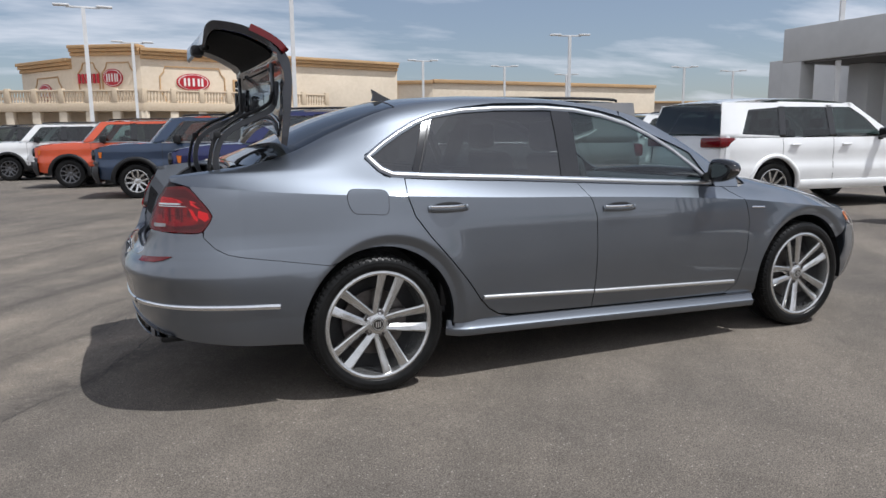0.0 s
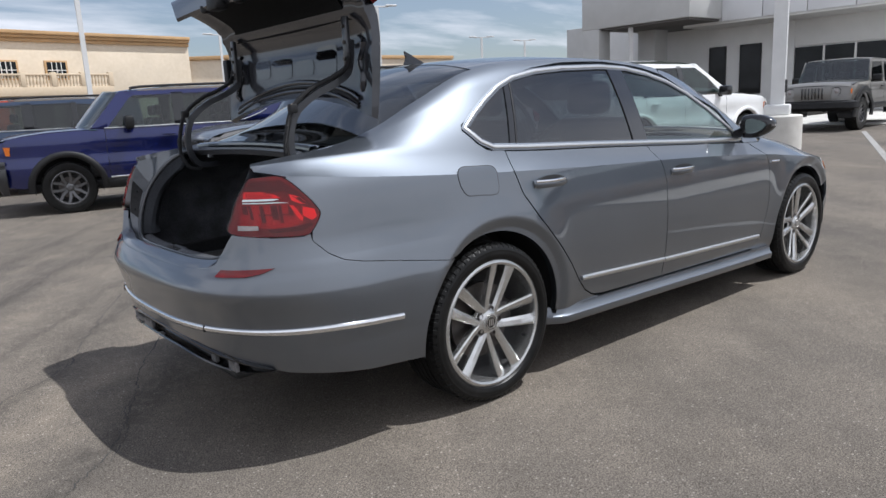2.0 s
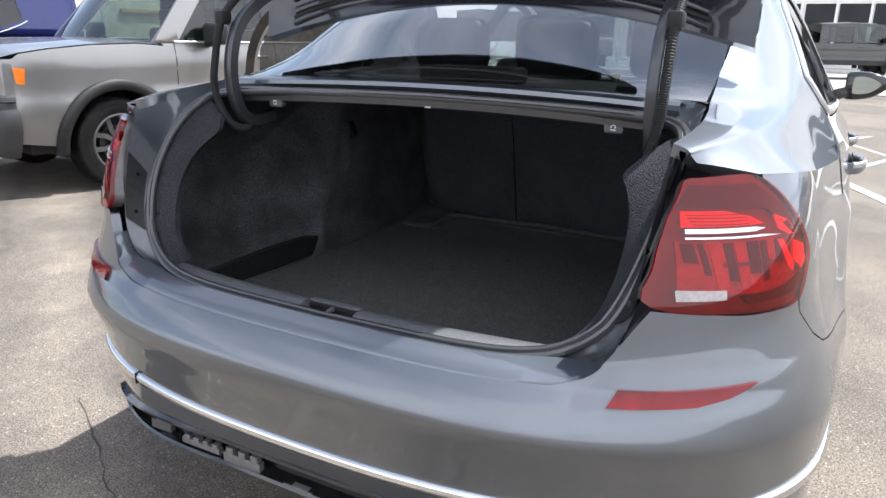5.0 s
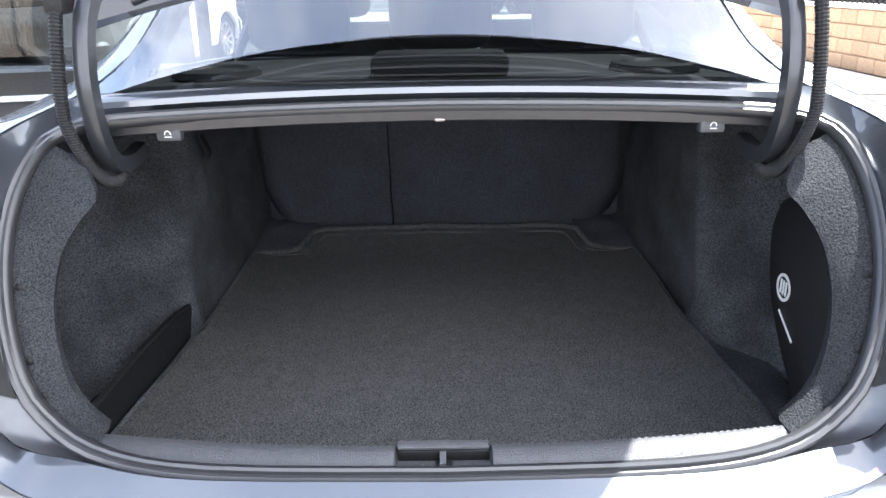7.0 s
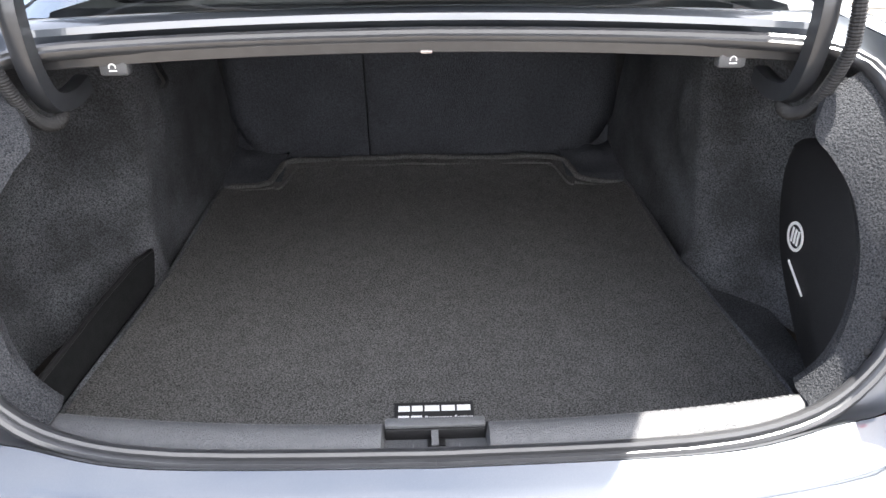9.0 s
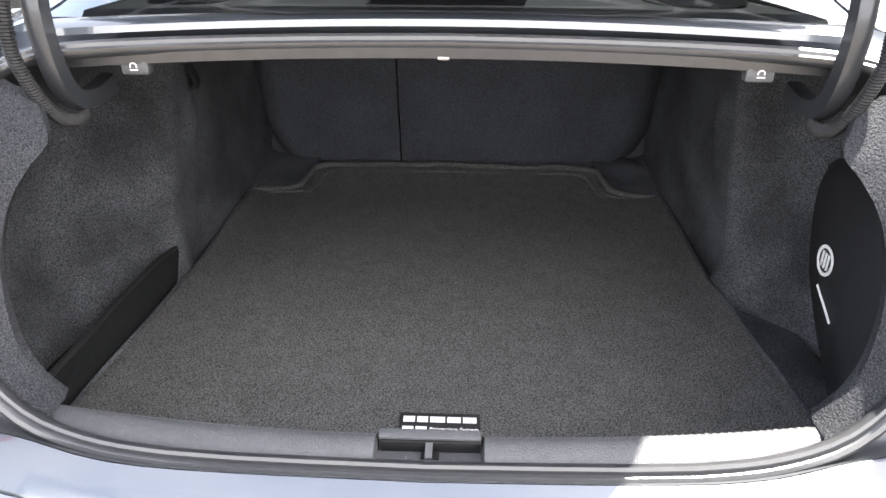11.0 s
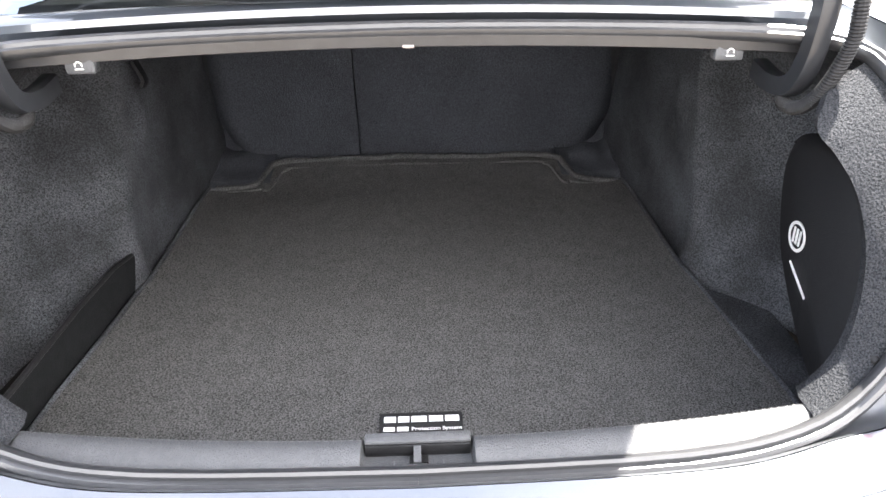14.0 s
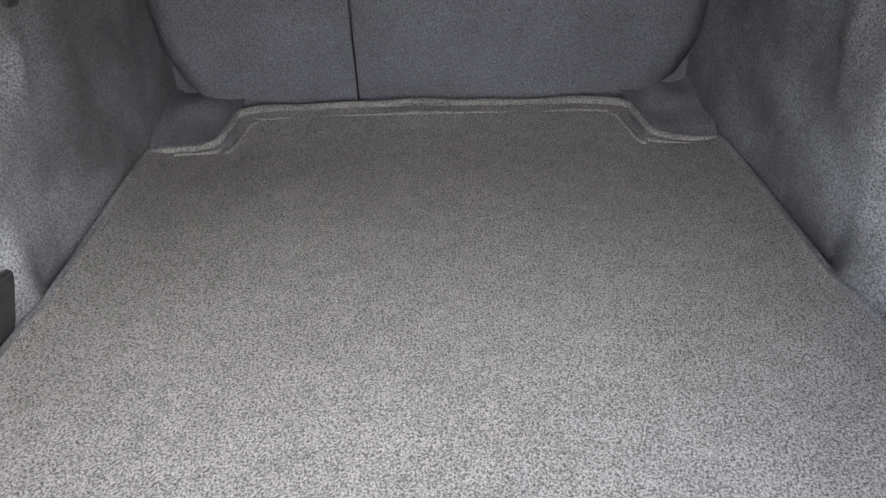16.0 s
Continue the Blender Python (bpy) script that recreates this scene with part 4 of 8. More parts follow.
# roof, glass, bonnet
rf = [(0.215, 2.03), (0.7, 2.05), (1.2, 2.05), (1.58, 2.02), (1.62, 2.3), (1.64, 2.6), (1.65, 3.0), (0.265, 3.0), (0.255, 2.6), (0.235, 2.3)]
def both(poly, name, mat, cell, label="", thick=0.012, lift=0.0, parent=car, eps=SOFT):
    def whole(x, v):
        if v > 3:
            a, b, c = up(x, 6 - v); return a, -b, c
        return up(x, v)
    k = poly
    pts = []
    i0 = next(i for i, p in enumerate(k) if p[1] >= 2.999)
    first = k[:i0]; last = k[i0 + 2:]
    pts = first + [(x, 6 - v) for x, v in first[::-1]] + [(x, 6 - v) for x, v in last[::-1]] + last
    return panel(name, pts, whole, cell, mat, parent, label, thick=thick, lift=lift, eps=eps)
both(rf, "roof", PAINT, (0.05, 0.1))
gl = [(-0.53, 2.02), (-0.1, 2.06), (0.15, 2.06), (0.208, 2.08), (0.228, 2.3), (0.248, 2.6), (0.258, 3.0), (-0.575, 3.0), (-0.57, 2.6), (-0.56, 2.2)]
# outline runs up the glass edge, over the roof edge and back along the base
both([(0.208, 2.08), (0.228, 2.3), (0.248, 2.6), (0.258, 3.0), (-0.572, 3.0), (-0.57, 2.6), (-0.562, 2.2), (-0.53, 2.02), (-0.1, 2.045), (0.12, 2.05)][0:], "rear_screen", TINT_BACK, (0.06, 0.1), "tinted rear screen", thick=0.0, lift=-0.002)
both([(1.60, 2.05), (1.63, 2.3), (1.655, 2.6), (1.66, 3.0), (2.42, 3.0), (2.40, 2.6), (2.34, 2.2), (2.28, 2.04), (2.1, 2.04), (1.8, 2.04)], "windscreen", TINT_FRONT, (0.06, 0.1), "windscreen", thick=0.0, lift=-0.002)
for flip in (False, True):
    panel("screen_pillar", [(1.555, 1.94), (1.75, 1.80), (2.0, 1.80), (2.07, 1.2), (2.10, 0.98), (2.28, 1.05), (2.34, 2.05), (2.1, 2.06), (1.8, 2.06), (1.57, 2.05)], up, (0.05, 0.1), PAINT, car, mirror=flip, lift=-0.001, eps=SOFT)
both([(2.36, 2.0), (2.42, 2.4), (2.44, 3.0), (3.42, 3.0), (3.38, 2.5), (3.25, 1.6), (3.15, 1.02), (2.8, 1.05), (2.45, 1.05), (2.36, 1.2)], "bonnet", PAINT, (0.06, 0.1))
nose = [(s_of(3.20, 0.56), 0.56), (s_of(3.165, 0.30), 0.30), (s_of(3.16, 0.20), 0.20), (s_of(3.3, 0.17), 0.17), (XF - XC + 1.0, 0.17), (XF - XC + 1.0, 0.74), (s_of(3.4, 0.72), 0.72), (s_of(3.25, 0.64), 0.64)]
for flip in (False, True): panel("front_bumper", dense(nose, 0.04), low, (0.05, 0.04), PAINT, car, mirror=flip, lift=-0.002)
# shark-fin aerial
bm = bmesh.new()
fin = spline([(0.40, 0.0), (0.34, 0.028), (0.285, 0.058), (0.268, 0.062), (0.278, 0.03), (0.27, 0.0)], 4)
zt = lin(0.33, TOP_Z) - 0.002
L_ = [[bm.verts.new((x, sgn * (0.014 * (1 - z / 0.075)), zt + z)) for x, z in fin] for sgn in (-1, 1)]
for i in range(len(fin) - 1): bm.faces.new((L_[0][i], L_[0][i + 1], L_[1][i + 1], L_[1][i]))
bm.faces.new(L_[0]); bm.faces.new(L_[1][::-1])
part("aerial_fin", bm, BLACK_GLOSS, car, "black shark-fin aerial")

# ---- the sedan: wheels, underside, boot, lid, cabin ----
def wheel_thing(parent, R=0.33, rim=0.256, width=0.225, style="twin", alloy=None, turn=5.0, name="wheel", lugs=False, detail=1.0):
    """A wheel about the origin, its outer face towards -y."""
    alloy = alloy or ALLOY
    w = new(name); w.parent = parent
    h = width / 2
    bm = bmesh.new()
    n = 128 if style == "twin" else 72
    sh = 0.012 if not lugs else 0.02
    prof = [(h * 0.80, rim - 0.004), (h * 0.99, rim + 0.012), (h * 1.02, rim + (R - rim) * 0.30), (h * 1.035, rim + (R - rim) * 0.36), (h * 1.03, rim + (R - rim) * 0.50), (h * 1.015, rim + (R - rim) * 0.60), (h * 1.02, rim + (R - rim) * 0.63), (h * 0.99, R - 0.018), (h * 0.90, R - sh * 0.5), (h * 0.74, R)]
    for g in (0.42, 0.14):
        prof += [(h * (g + 0.045), R), (h * (g + 0.035), R - 0.008), (h * (g - 0.035), R - 0.008), (h * (g - 0.045), R)]
    prof = prof + [(-a, b) for a, b in prof[::-1]]
    lathe(bm, prof, "y", n)
    # shoulder blocks: every second pair of faces on the shoulder is let in
    for f in list(bm.faces):
        c = f.calc_center_median()
        r = math.hypot(c.x, c.z)
        if abs(c.y) > h * 0.76 and r > R - 0.016:
            k = int((math.atan2(c.z, c.x) + math.pi) / (2 * math.pi) * n)
            if k % 2 == 0:
                bmesh.ops.inset_individual(bm, faces=[f], thickness=0.003, depth=-0.003 if not lugs else -0.012)
    part("tyre", bm, TYRE, w, "black road tyre", 30)
    bm = bmesh.new()
    lathe(bm, [(-h * 0.86, rim + 0.004), (-h * 0.94, rim + 0.006), (-h * 0.97, rim - 0.004), (-h * 0.93, rim - 0.013), (-h * 0.70, rim - 0.018), (h * 0.7, rim - 0.03), (h * 0.8, rim - 0.004)], "y", 64)
    rimo = part("rim", bm, alloy, w, "bright alloy rim")
    bm = bmesh.new()
    lathe(bm, [(-h * 0.68, rim - 0.0195), (h * 0.66, rim - 0.032)], "y", 48)
    part("rim_barrel", bm, ALLOY if style == "twin" else ALLOY_DARK, w, "silver inside of the rim")
    if style == "twin":
        for k in range(5):
            for sgn in (-1, 1):
                bm = bmesh.new()
                a = radians(72 * k + turn)
                rings = []
                for r, off, wd, y, th in ((0.040, 0.020, 0.016, -h * 0.66, 0.040), (0.090, 0.029, 0.0165, -h * 0.70, 0.036), (0.160, 0.0375, 0.019, -h * 0.80, 0.030), (0.215, 0.0435, 0.0215, -h * 0.885, 0.026), (rim - 0.008, 0.047, 0.0245, -h * 0.90, 0.024)):
                    c = Vector((r, 0, sgn * off))
                    sec = [(-sgn * q, d) for q, d in ((-wd, 0.004), (-wd * 0.66, 0.0), (wd * 0.35, 0.0035), (wd, 0.013), (wd * 0.85, th), (-wd * 0.85, th))]
                    rings.append([bm.verts.new((c.x, y + d, c.z + s)) for s, d in sec])
                for p, q in zip(rings, rings[1:]):
                    for i in range(6): bm.faces.new((p[i], p[(i + 1) % 6], q[(i + 1) % 6], q[i]))
                bm.faces.new(rings[0]); bm.faces.new(rings[-1][::-1])
                bmesh.ops.rotate(bm, verts=bm.verts, cent=(0, 0, 0), matrix=Matrix.Rotation(-a, 3, "Y"))
                part("spoke", bm, alloy, rimo, smooth=25)
    elif style == "split":
        for k in range(5):
            for sgn in (-1, 1):
                bm = bmesh.new()
                a = radians(72 * k + turn)
                sweep(bm, [(0.05, -h * 0.6, sgn * 0.012), (0.12, -h * 0.72, sgn * 0.03), (rim - 0.01, -h * 0.85, sgn * 0.085)], [(-0.014, -0.02), (0.014, -0.02), (0.018, 0.004), (-0.018, 0.004)], (0, -1, 0))
                bmesh.ops.rotate(bm, verts=bm.verts, cent=(0, 0, 0), matrix=Matrix.Rotation(-a, 3, "Y"))
                part("spoke", bm, alloy, rimo, smooth=25)
    bm = bmesh.new()
    lathe(bm, [(-h * 0.46, 0.074), (-h * 0.54, 0.070), (-h * 0.64, 0.050), (-h * 0.69, 0.036), (-h * 0.735, 0.034), (-h * 0.745, 0.028), (-h * 0.745, 0.001)], "y", 32)
    hub = part("hub", bm, alloy, rimo, smooth=25)
    if style == "twin":
        bm = bmesh.new(); lathe(bm, [(-h * 0.74, 0.030), (-h * 0.752, 0.029), (-h * 0.752, 0.001)], "y", 28)
        part("hub_cap", bm, BLACK_GLOSS, w, "dark hub cap with a pale emblem")
        bm = bmesh.new(); lathe(bm, [(-h * 0.748, 0.027), (-h * 0.757, 0.0265), (-h * 0.757, 0.0235), (-h * 0.748, 0.023)], "y", 28)
        for q in (-0.010, 0.0, 0.010): box(bm, (q - 0.0028, -h * 0.757, -0.014), (q + 0.0028, -h * 0.750, 0.014), 0)
        part("cap_emblem", bm, SATIN, w, "pale round emblem", 30)
        for k in range(5):
            a = radians(72 * k + turn)
            bm = bmesh.new(); lathe(bm, [(-h * 0.55, 0.013), (-h * 0.66, 0.0125), (-h * 0.665, 0.010), (-h * 0.60, 0.009), (-h * 0.60, 0.001)], "y", 12, (0.056 * math.cos(a), 0, 0.056 * math.sin(a)))
            part("wheel_bolt", bm, STEEL, hub)
    bm = bmesh.new(); lathe(bm, [(-0.02, 0.06), (-0.02, rim * 0.62), (0.0, rim * 0.62), (0.0, 0.06)], "y", 40)
    part("brake_disc", bm, STEEL, w, "steel brake disc")
    bm = bmesh.new(); lathe(bm, [(0.012, 0.02), (0.012, rim - 0.02)], "y", 32)
    part("brake_shield", bm, BLACK_PLASTIC, w)
    if style == "twin":
        bm = bmesh.new(); sweep(bm, [(0.212, -h * 0.45, -0.112), (0.205, -h * 0.62, -0.108), (0.198, -h * 0.72, -0.104)], circle(0.005, 8), (0, 0, 1))
        part("tyre_valve", bm, BLACK_PLASTIC, rimo, "black rubber tyre valve")
        part("brake_caliper", boxm((0.07, -0.045, -0.06), (0.16, 0.02, 0.06), 0.015), STEEL, w, "brake caliper")
    return w


def place_wheel(w, x, y, z, flip=False, spin=0.0):
    w.matrix_basis = pose(x, y, z, 0, spin, 180 if flip else 0)
    return w


w0 = wheel_thing(car, turn=2.0)
place_wheel(w0, 0.0, -0.742, 0.33)
for x, y, fl, sp in ((2.803, -0.742, False, 39), (0.0, 0.742, True, 10), (2.803, 0.742, True, 31)):
    copy_thing(w0, pose(x, y, 0.33, 0, sp, 180 if fl else 0))

# wheel-house liners and floor pan
for x in (ARCH_R[0], ARCH_F[0]):
    for sg in (-1, 1):
        bm = bmesh.new(); lathe(bm, [(sg * 0.834, 0.384), (sg * 0.62, 0.38), (sg * 0.60, 0.36), (sg * 0.595, 0.05)], "y", 28, (x, 0, 0.33), a0=radians(-8), a1=radians(188))
        part("arch_liner", bm, BLACK_PLASTIC, car, "black wheel-arch liner")
bm = bmesh.new()
box(bm, (0.42, -0.80, 0.20), (2.36, 0.80, 0.27), 0.03)
box(bm, (-0.95, -0.47, 0.26), (3.3, 0.47, 0.30), 0.02)
part("floor_pan", bm, BLACK_PLASTIC, car, "black underbody")

# --- boot opening: gutter, seal, carpet edge ---
OUT = [(0, -1.000, 0.704), (0.30, -0.992, 0.706), (0.44, -0.962, 0.712), (0.515, -0.950, 0.724), (0.548, -0.944, 0.770), (0.560, -0.936, 0.825), (0.564, -0.913, 0.93), (0.574, -0.878, 1.0), (0.580, -0.850, 1.040), (0.582, -0.72, 1.062), (0.575, -0.62, 1.075), (0.555, -0.575, 1.086), (0.40, -0.565, 1.094), (0.2, -0.562, 1.098), (0, -0.560, 1.099)]
SEAL = [(0, -0.973, 0.690), (0.28, -0.967, 0.693), (0.42, -0.944, 0.705), (0.497, -0.916, 0.746), (0.530, -0.894, 0.800), (0.552, -0.855, 0.875), (0.565, -0.800, 0.945), (0.566, -0.74, 1.0), (0.555, -0.675, 1.038), (0.51, -0.625, 1.052), (0.40, -0.592, 1.056), (0.2, -0.575, 1.060), (0, -0.570, 1.062)]
CARP = [(0.436, -0.886, 0.704), (0.452, -0.886, 0.722), (0.470, -0.880, 0.742), (0.487, -0.868, 0.772), (0.500, -0.850, 0.814), (0.506, -0.825, 0.865), (0.502, -0.790, 0.915), (0.486, -0.757, 0.950), (0.472, -0.735, 0.970), (0.490, -0.705, 0.994), (0.512, -0.675, 1.014)]
def loft(rows, mat, name, parent, label="", smooth=40):
    bm = bmesh.new()
    R_ = [[bm.verts.new(p) for p in row] for row in rows]
    for a, b in zip(R_, R_[1:]):
        for i in range(len(a) - 1): bm.faces.new((a[i], a[i + 1], b[i + 1], b[i]))
    return part(name, bm, mat, parent, label, smooth)
def resample(pts, n):
    P = [Vector(p) for p in pts]
    d = [0]
    for a, b in zip(P, P[1:]): d.append(d[-1] + (b - a).length)
    out = []
    j = 0
    for i in range(n):
        t = d[-1] * i / (n - 1)
        while j < len(d) - 2 and d[j + 1] < t: j += 1
        f = (t - d[j]) / max(1e-9, d[j + 1] - d[j])
        out.append(P[j].lerp(P[j + 1], min(1, f)))
    return out
for sg in (-1, 1):
    o = [Vector((x, sg * y, z)) for y, x, z in resample(spline(OUT, 4), 60)]
    s = [Vector((x, sg * y, z)) for y, x, z in resample(spline(SEAL, 4), 60)]
    def way(i, k):
        """The gutter falls from the outer edge to a trough and rises to the seal flange."""
        a, b = o[i], s[i]
        nrm = Vector((-0.55, 0, 0.55)).normalized()
        return a.lerp(b, k) - nrm * ((0.010 if a.z > 0.75 else 0.022) * math.sin(math.pi * k) ** 0.8)
    cut = next(i for i in range(60) if o[i].z > 0.985)
    for name_, lo_, hi_, m_ in (("boot_gutter", 0, cut + 1, PAINT_IN), ("upper_gutter", cut, 60, PAINT)):
        r_ = range(lo_, hi_)
        loft([[o[i] for i in r_]] + [[way(i, k) for i in r_] for k in (0.12, 0.35, 0.6, 0.85)] + [[s[i] for i in r_]], m_, name_, car, "grey painted gutter round the boot opening")
    edge_b = [low(sy(y, z), z) for y, z in spline([(0.0, 0.684), (0.30, 0.686), (0.46, 0.694), (0.52, 0.715), (0.548, 0.76)], 8)]
    B = [Vector((x, -sg * y, z)) for x, y, z in resample(edge_b, 40)]
    O = [Vector((x, sg * y, z)) for y, x, z in resample(spline(OUT[:5], 6), 40)]
    loft([[p + Vector((0.002, 0, -0.004)) for p in B], [p + Vector((0.004, 0, 0.0035)) for p in B], [a.lerp(b, 0.5) + Vector((0, 0, 0.005)) for a, b in zip(B, O)], [p + Vector((-0.004, 0, 0.003)) for p in O], [p + Vector((0.001, 0, -0.002)) for p in O], [p + Vector((0.004, 0, -0.014)) for p in O]], PAINT, "bumper_ledge", car, "grey painted top edge of the bumper", 50)
    idx = [i for i in range(60) if 0.80 < o[i].z < 0.955 and o[i].x < -0.86]
    plate = loft([[way(i, k) + Vector((-0.004, 0, 0.003)) for i in idx] for k in (0.06, 0.2, 0.5, 0.70)], BLACK_PLASTIC, "lamp_back_plate", car, "dark grey plate behind the tail lamp")
    for f_ in (0.25, 0.75):
        p = way(idx[int(len(idx) * f_)], 0.35) + Vector((-0.004, 0, 0.003))
        bm = bmesh.new(); lathe(bm, [(-0.0015, 0.001), (-0.0015, 0.0045), (0.004, 0.0045)], "x", 12, p)
        part("plate_screw", bm, BLACK_GLOSS, plate, "black screw")
    bm = bmesh.new()
    sweep(bm, [p + Vector((-0.003, 0, 0.003)) for p in s], [(sg * a_, b_) for a_, b_ in ((0.0125, -0.002), (0.0115, 0.005), (0.008, 0.009), (0.004, 0.0085), (0.001, 0.0045), (-0.003, 0.0075), (-0.008, 0.0065), (-0.0115, 0.002), (-0.011, -0.006), (0.010, -0.007))], (-0.7, 0, 0.7))
    part("boot_seal", bm, RUBBER, car, "rubber seal round the boot opening")
    c = [Vector((x, sg * y, z)) for y, x, z in resample(spline(CARP, 4), 40)]
    s2 = resample([p for p in s if p.z < 1.045 and abs(p.y) > 0.425], 40)
    loft([[p + Vector((0.004, 0, 0)) for p in s2], [a.lerp(b, 0.5) + Vector((-0.006, 0, 0.003)) for a, b in zip(s2, c)], [a.lerp(b, 0.94) for a, b in zip(s2, c)], c, [p + Vector((0.02, sg * 0.006, 0)) for p in c], [p + Vector((0.05, sg * 0.05, 0)) for p in c]], CARPET, "side_carpet", car, "grey carpet panel at the side of the boot opening")
    for k in (12, 20, 8):
        p = s2[k].lerp(c[k], 0.3)
        bm = bmesh.new(); lathe(bm, [(-0.005, 0.001), (-0.005, 0.004), (-0.002, 0.006), (0.01, 0.006)], "x", 14, p)
        part("trim_clip", bm, BLACK_PLASTIC, car, "black trim clip")
    # side lining with the wheel-house bulge
    WALL = [(-0.90, 0.54), (-0.86, 0.63), (-0.78, 0.715), (-0.66, 0.742), (-0.57, 0.744), (-0.49, 0.738), (-0.43, 0.718), (-0.375, 0.675), (-0.330, 0.628), (-0.298, 0.588), (-0.280, 0.563), (-0.266, 0.549), (-0.248, 0.543), (-0.10, 0.535), (0.05, 0.530), (0.22, 0.526), (0.42, 0.52)]
    zs = [0.52, 0.545, 0.57, 0.585, 0.60, 0.615, 0.635, 0.66, 0.70, 0.74, 0.78, 0.82, 0.86, 0.90, 0.94, 0.98, 1.02, 1.06]
    xs = [-0.90 + 1.32 * i / 110 for i in range(111)]
    def wall(x, z):
        lean = max(-0.04, min(0.10, (z - 0.65) * 0.30))
        k_ = max(0, min(1, (x + 0.75) / 0.2))
        y = lin(x - lean * k_, WALL)
        y -= 0.10 * max(0, (z - 0.93) / 0.13) ** 2 * (1 if x > -0.55 else max(0, (x + 0.8) / 0.25))
        y -= 0.016 * math.exp(-((x + 0.135) / 0.020) ** 2) * math.exp(-((z - 0.815) / 0.035) ** 2)
        y += 0.010 * math.exp(-((x + 0.55) / 0.05) ** 2) * math.exp(-((z - 0.74) / 0.05) ** 2)
        if z < 0.615 and x < -0.24: y -= 0.075 * ((0.615 - z) / 0.095) ** 0.7 * min(1, (-0.24 - x) / 0.10)
        y = min(y, 0.74 - 0.95 * max(0, z - 0.86))
        return Vector((x, sg * y, z))
    mouth = lambda z: lin(z, [(0.70, -0.90), (0.746, -0.87), (0.80, -0.85), (0.875, -0.81), (0.945, -0.75), (1.0, -0.68), (1.04, -0.61), (1.06, -0.58)])
    bm = bmesh.new()
    gr = [[bm.verts.new(wall(mouth(z) + (x + 0.90) / 1.32 * (0.42 - mouth(z)), z)) for x in xs] for z in zs]
    for a, b in zip(gr, gr[1:]):
        for i in range(len(xs) - 1): bm.faces.new((a[i], a[i + 1], b[i + 1], b[i]))
    part("side_lining", bm, LINER, car, "dark felt side lining over the wheel housing", 60)
    # release handle with its pictogram
    hy = sg * 0.413
    hk = part("release_handle", boxm((-0.600, hy - 0.019, 1.021), (-0.580, hy + 0.019, 1.043), 0.004), GREY_PLASTIC, car, "grey seat-release pull with a white pictogram")
    bm = bmesh.new()
    lathe(bm, [(-0.6012, 0.0050), (-0.6018, 0.0050), (-0.6018, 0.0036), (-0.6012, 0.0036)], "x", 14, (0, hy, 1.033), a0=radians(-20), a1=radians(200))
    box(bm, (-0.6018, hy - 0.0055, 1.0275), (-0.6010, hy + 0.0050, 1.0290))
    part("pictogram", bm, WHITE_PRINT, hk, "white pictogram")
    # gooseneck hinge and the ribbed cable hose beside it
    neck = spline([(-0.52, 0.992), (-0.575, 0.985), (-0.625, 0.998), (-0.652, 1.05), (-0.655, 1.13), (-0.622, 1.21), (-0.545, 1.268), (-0.455, 1.308), (-0.392, 1.345), (-0.372, 1.40), (-0.366, 1.47)], 6)
    bm = bmesh.new()
    sweep(bm, [(x, sg * 0.493, z) for x, z in neck], [(-0.012, -0.011), (0.012, -0.011), (0.014, -0.007), (0.014, 0.007), (0.012, 0.011), (-0.012, 0.011), (-0.014, 0.007), (-0.014, -0.007)], [Vector((0, sg, 0))] * len(neck))
    arm_ob = part("lid_hinge", bm, HINGE, car, "grey painted gooseneck hinge of the boot lid", 40)
    hose = spline([(-0.585, 0.985), (-0.625, 0.968), (-0.668, 0.985), (-0.690, 1.05), (-0.682, 1.13), (-0.648, 1.225), (-0.565, 1.292), (-0.47, 1.332), (-0.405, 1.37), (-0.39, 1.42)], 60)
    bm = bmesh.new()
    P = [Vector((x, sg * (0.487 + 0.030 * min(1, max(0, (z - 0.97) / 0.10)) ** 0.7), z)) for x, z in hose]
    rings = []
    n = len(P)
    for i, p in enumerate(P):
        t = (P[min(i + 1, n - 1)] - P[max(i - 1, 0)]).normalized()
        u = Vector((0, 1, 0)); v = t.cross(u).normalized()
        r = 0.0094 if i % 3 < 2 else 0.0082
        if i < 20 or n - i < 20: r = 0.0078
        rings.append([bm.verts.new(p + u * r * math.cos(a) + v * r * math.sin(a)) for a in [2 * math.pi * k / 10 for k in range(10)]])
    for a, b in zip(rings, rings[1:]):
        for k in range(10): bm.faces.new((a[k], a[(k + 1) % 10], b[(k + 1) % 10], b[k]))
    part("cable_hose", bm, BLACK_PLASTIC, car, "black corrugated cable hose", 20)
    for x, z in ((-0.648, 1.225),):
        part("hose_collar", boxm((x - 0.016, sg * 0.517 - 0.014, z - 0.016), (x + 0.016, sg * 0.517 + 0.014, z + 0.016), 0.006), BLACK_PLASTIC, arm_ob)

bm = bmesh.new()
sweep(bm, spline([(-0.126, 0.530, 0.935), (-0.126, 0.522, 0.915), (-0.128, 0.515, 0.897), (-0.130, 0.522, 0.885)], 4), [(-0.012, -0.003), (0.012, -0.003), (0.012, 0.003), (-0.012, 0.003)], (0, 1, 0))
part("strap_end", bm, NYLON, car, "black strap end hanging from the lining")
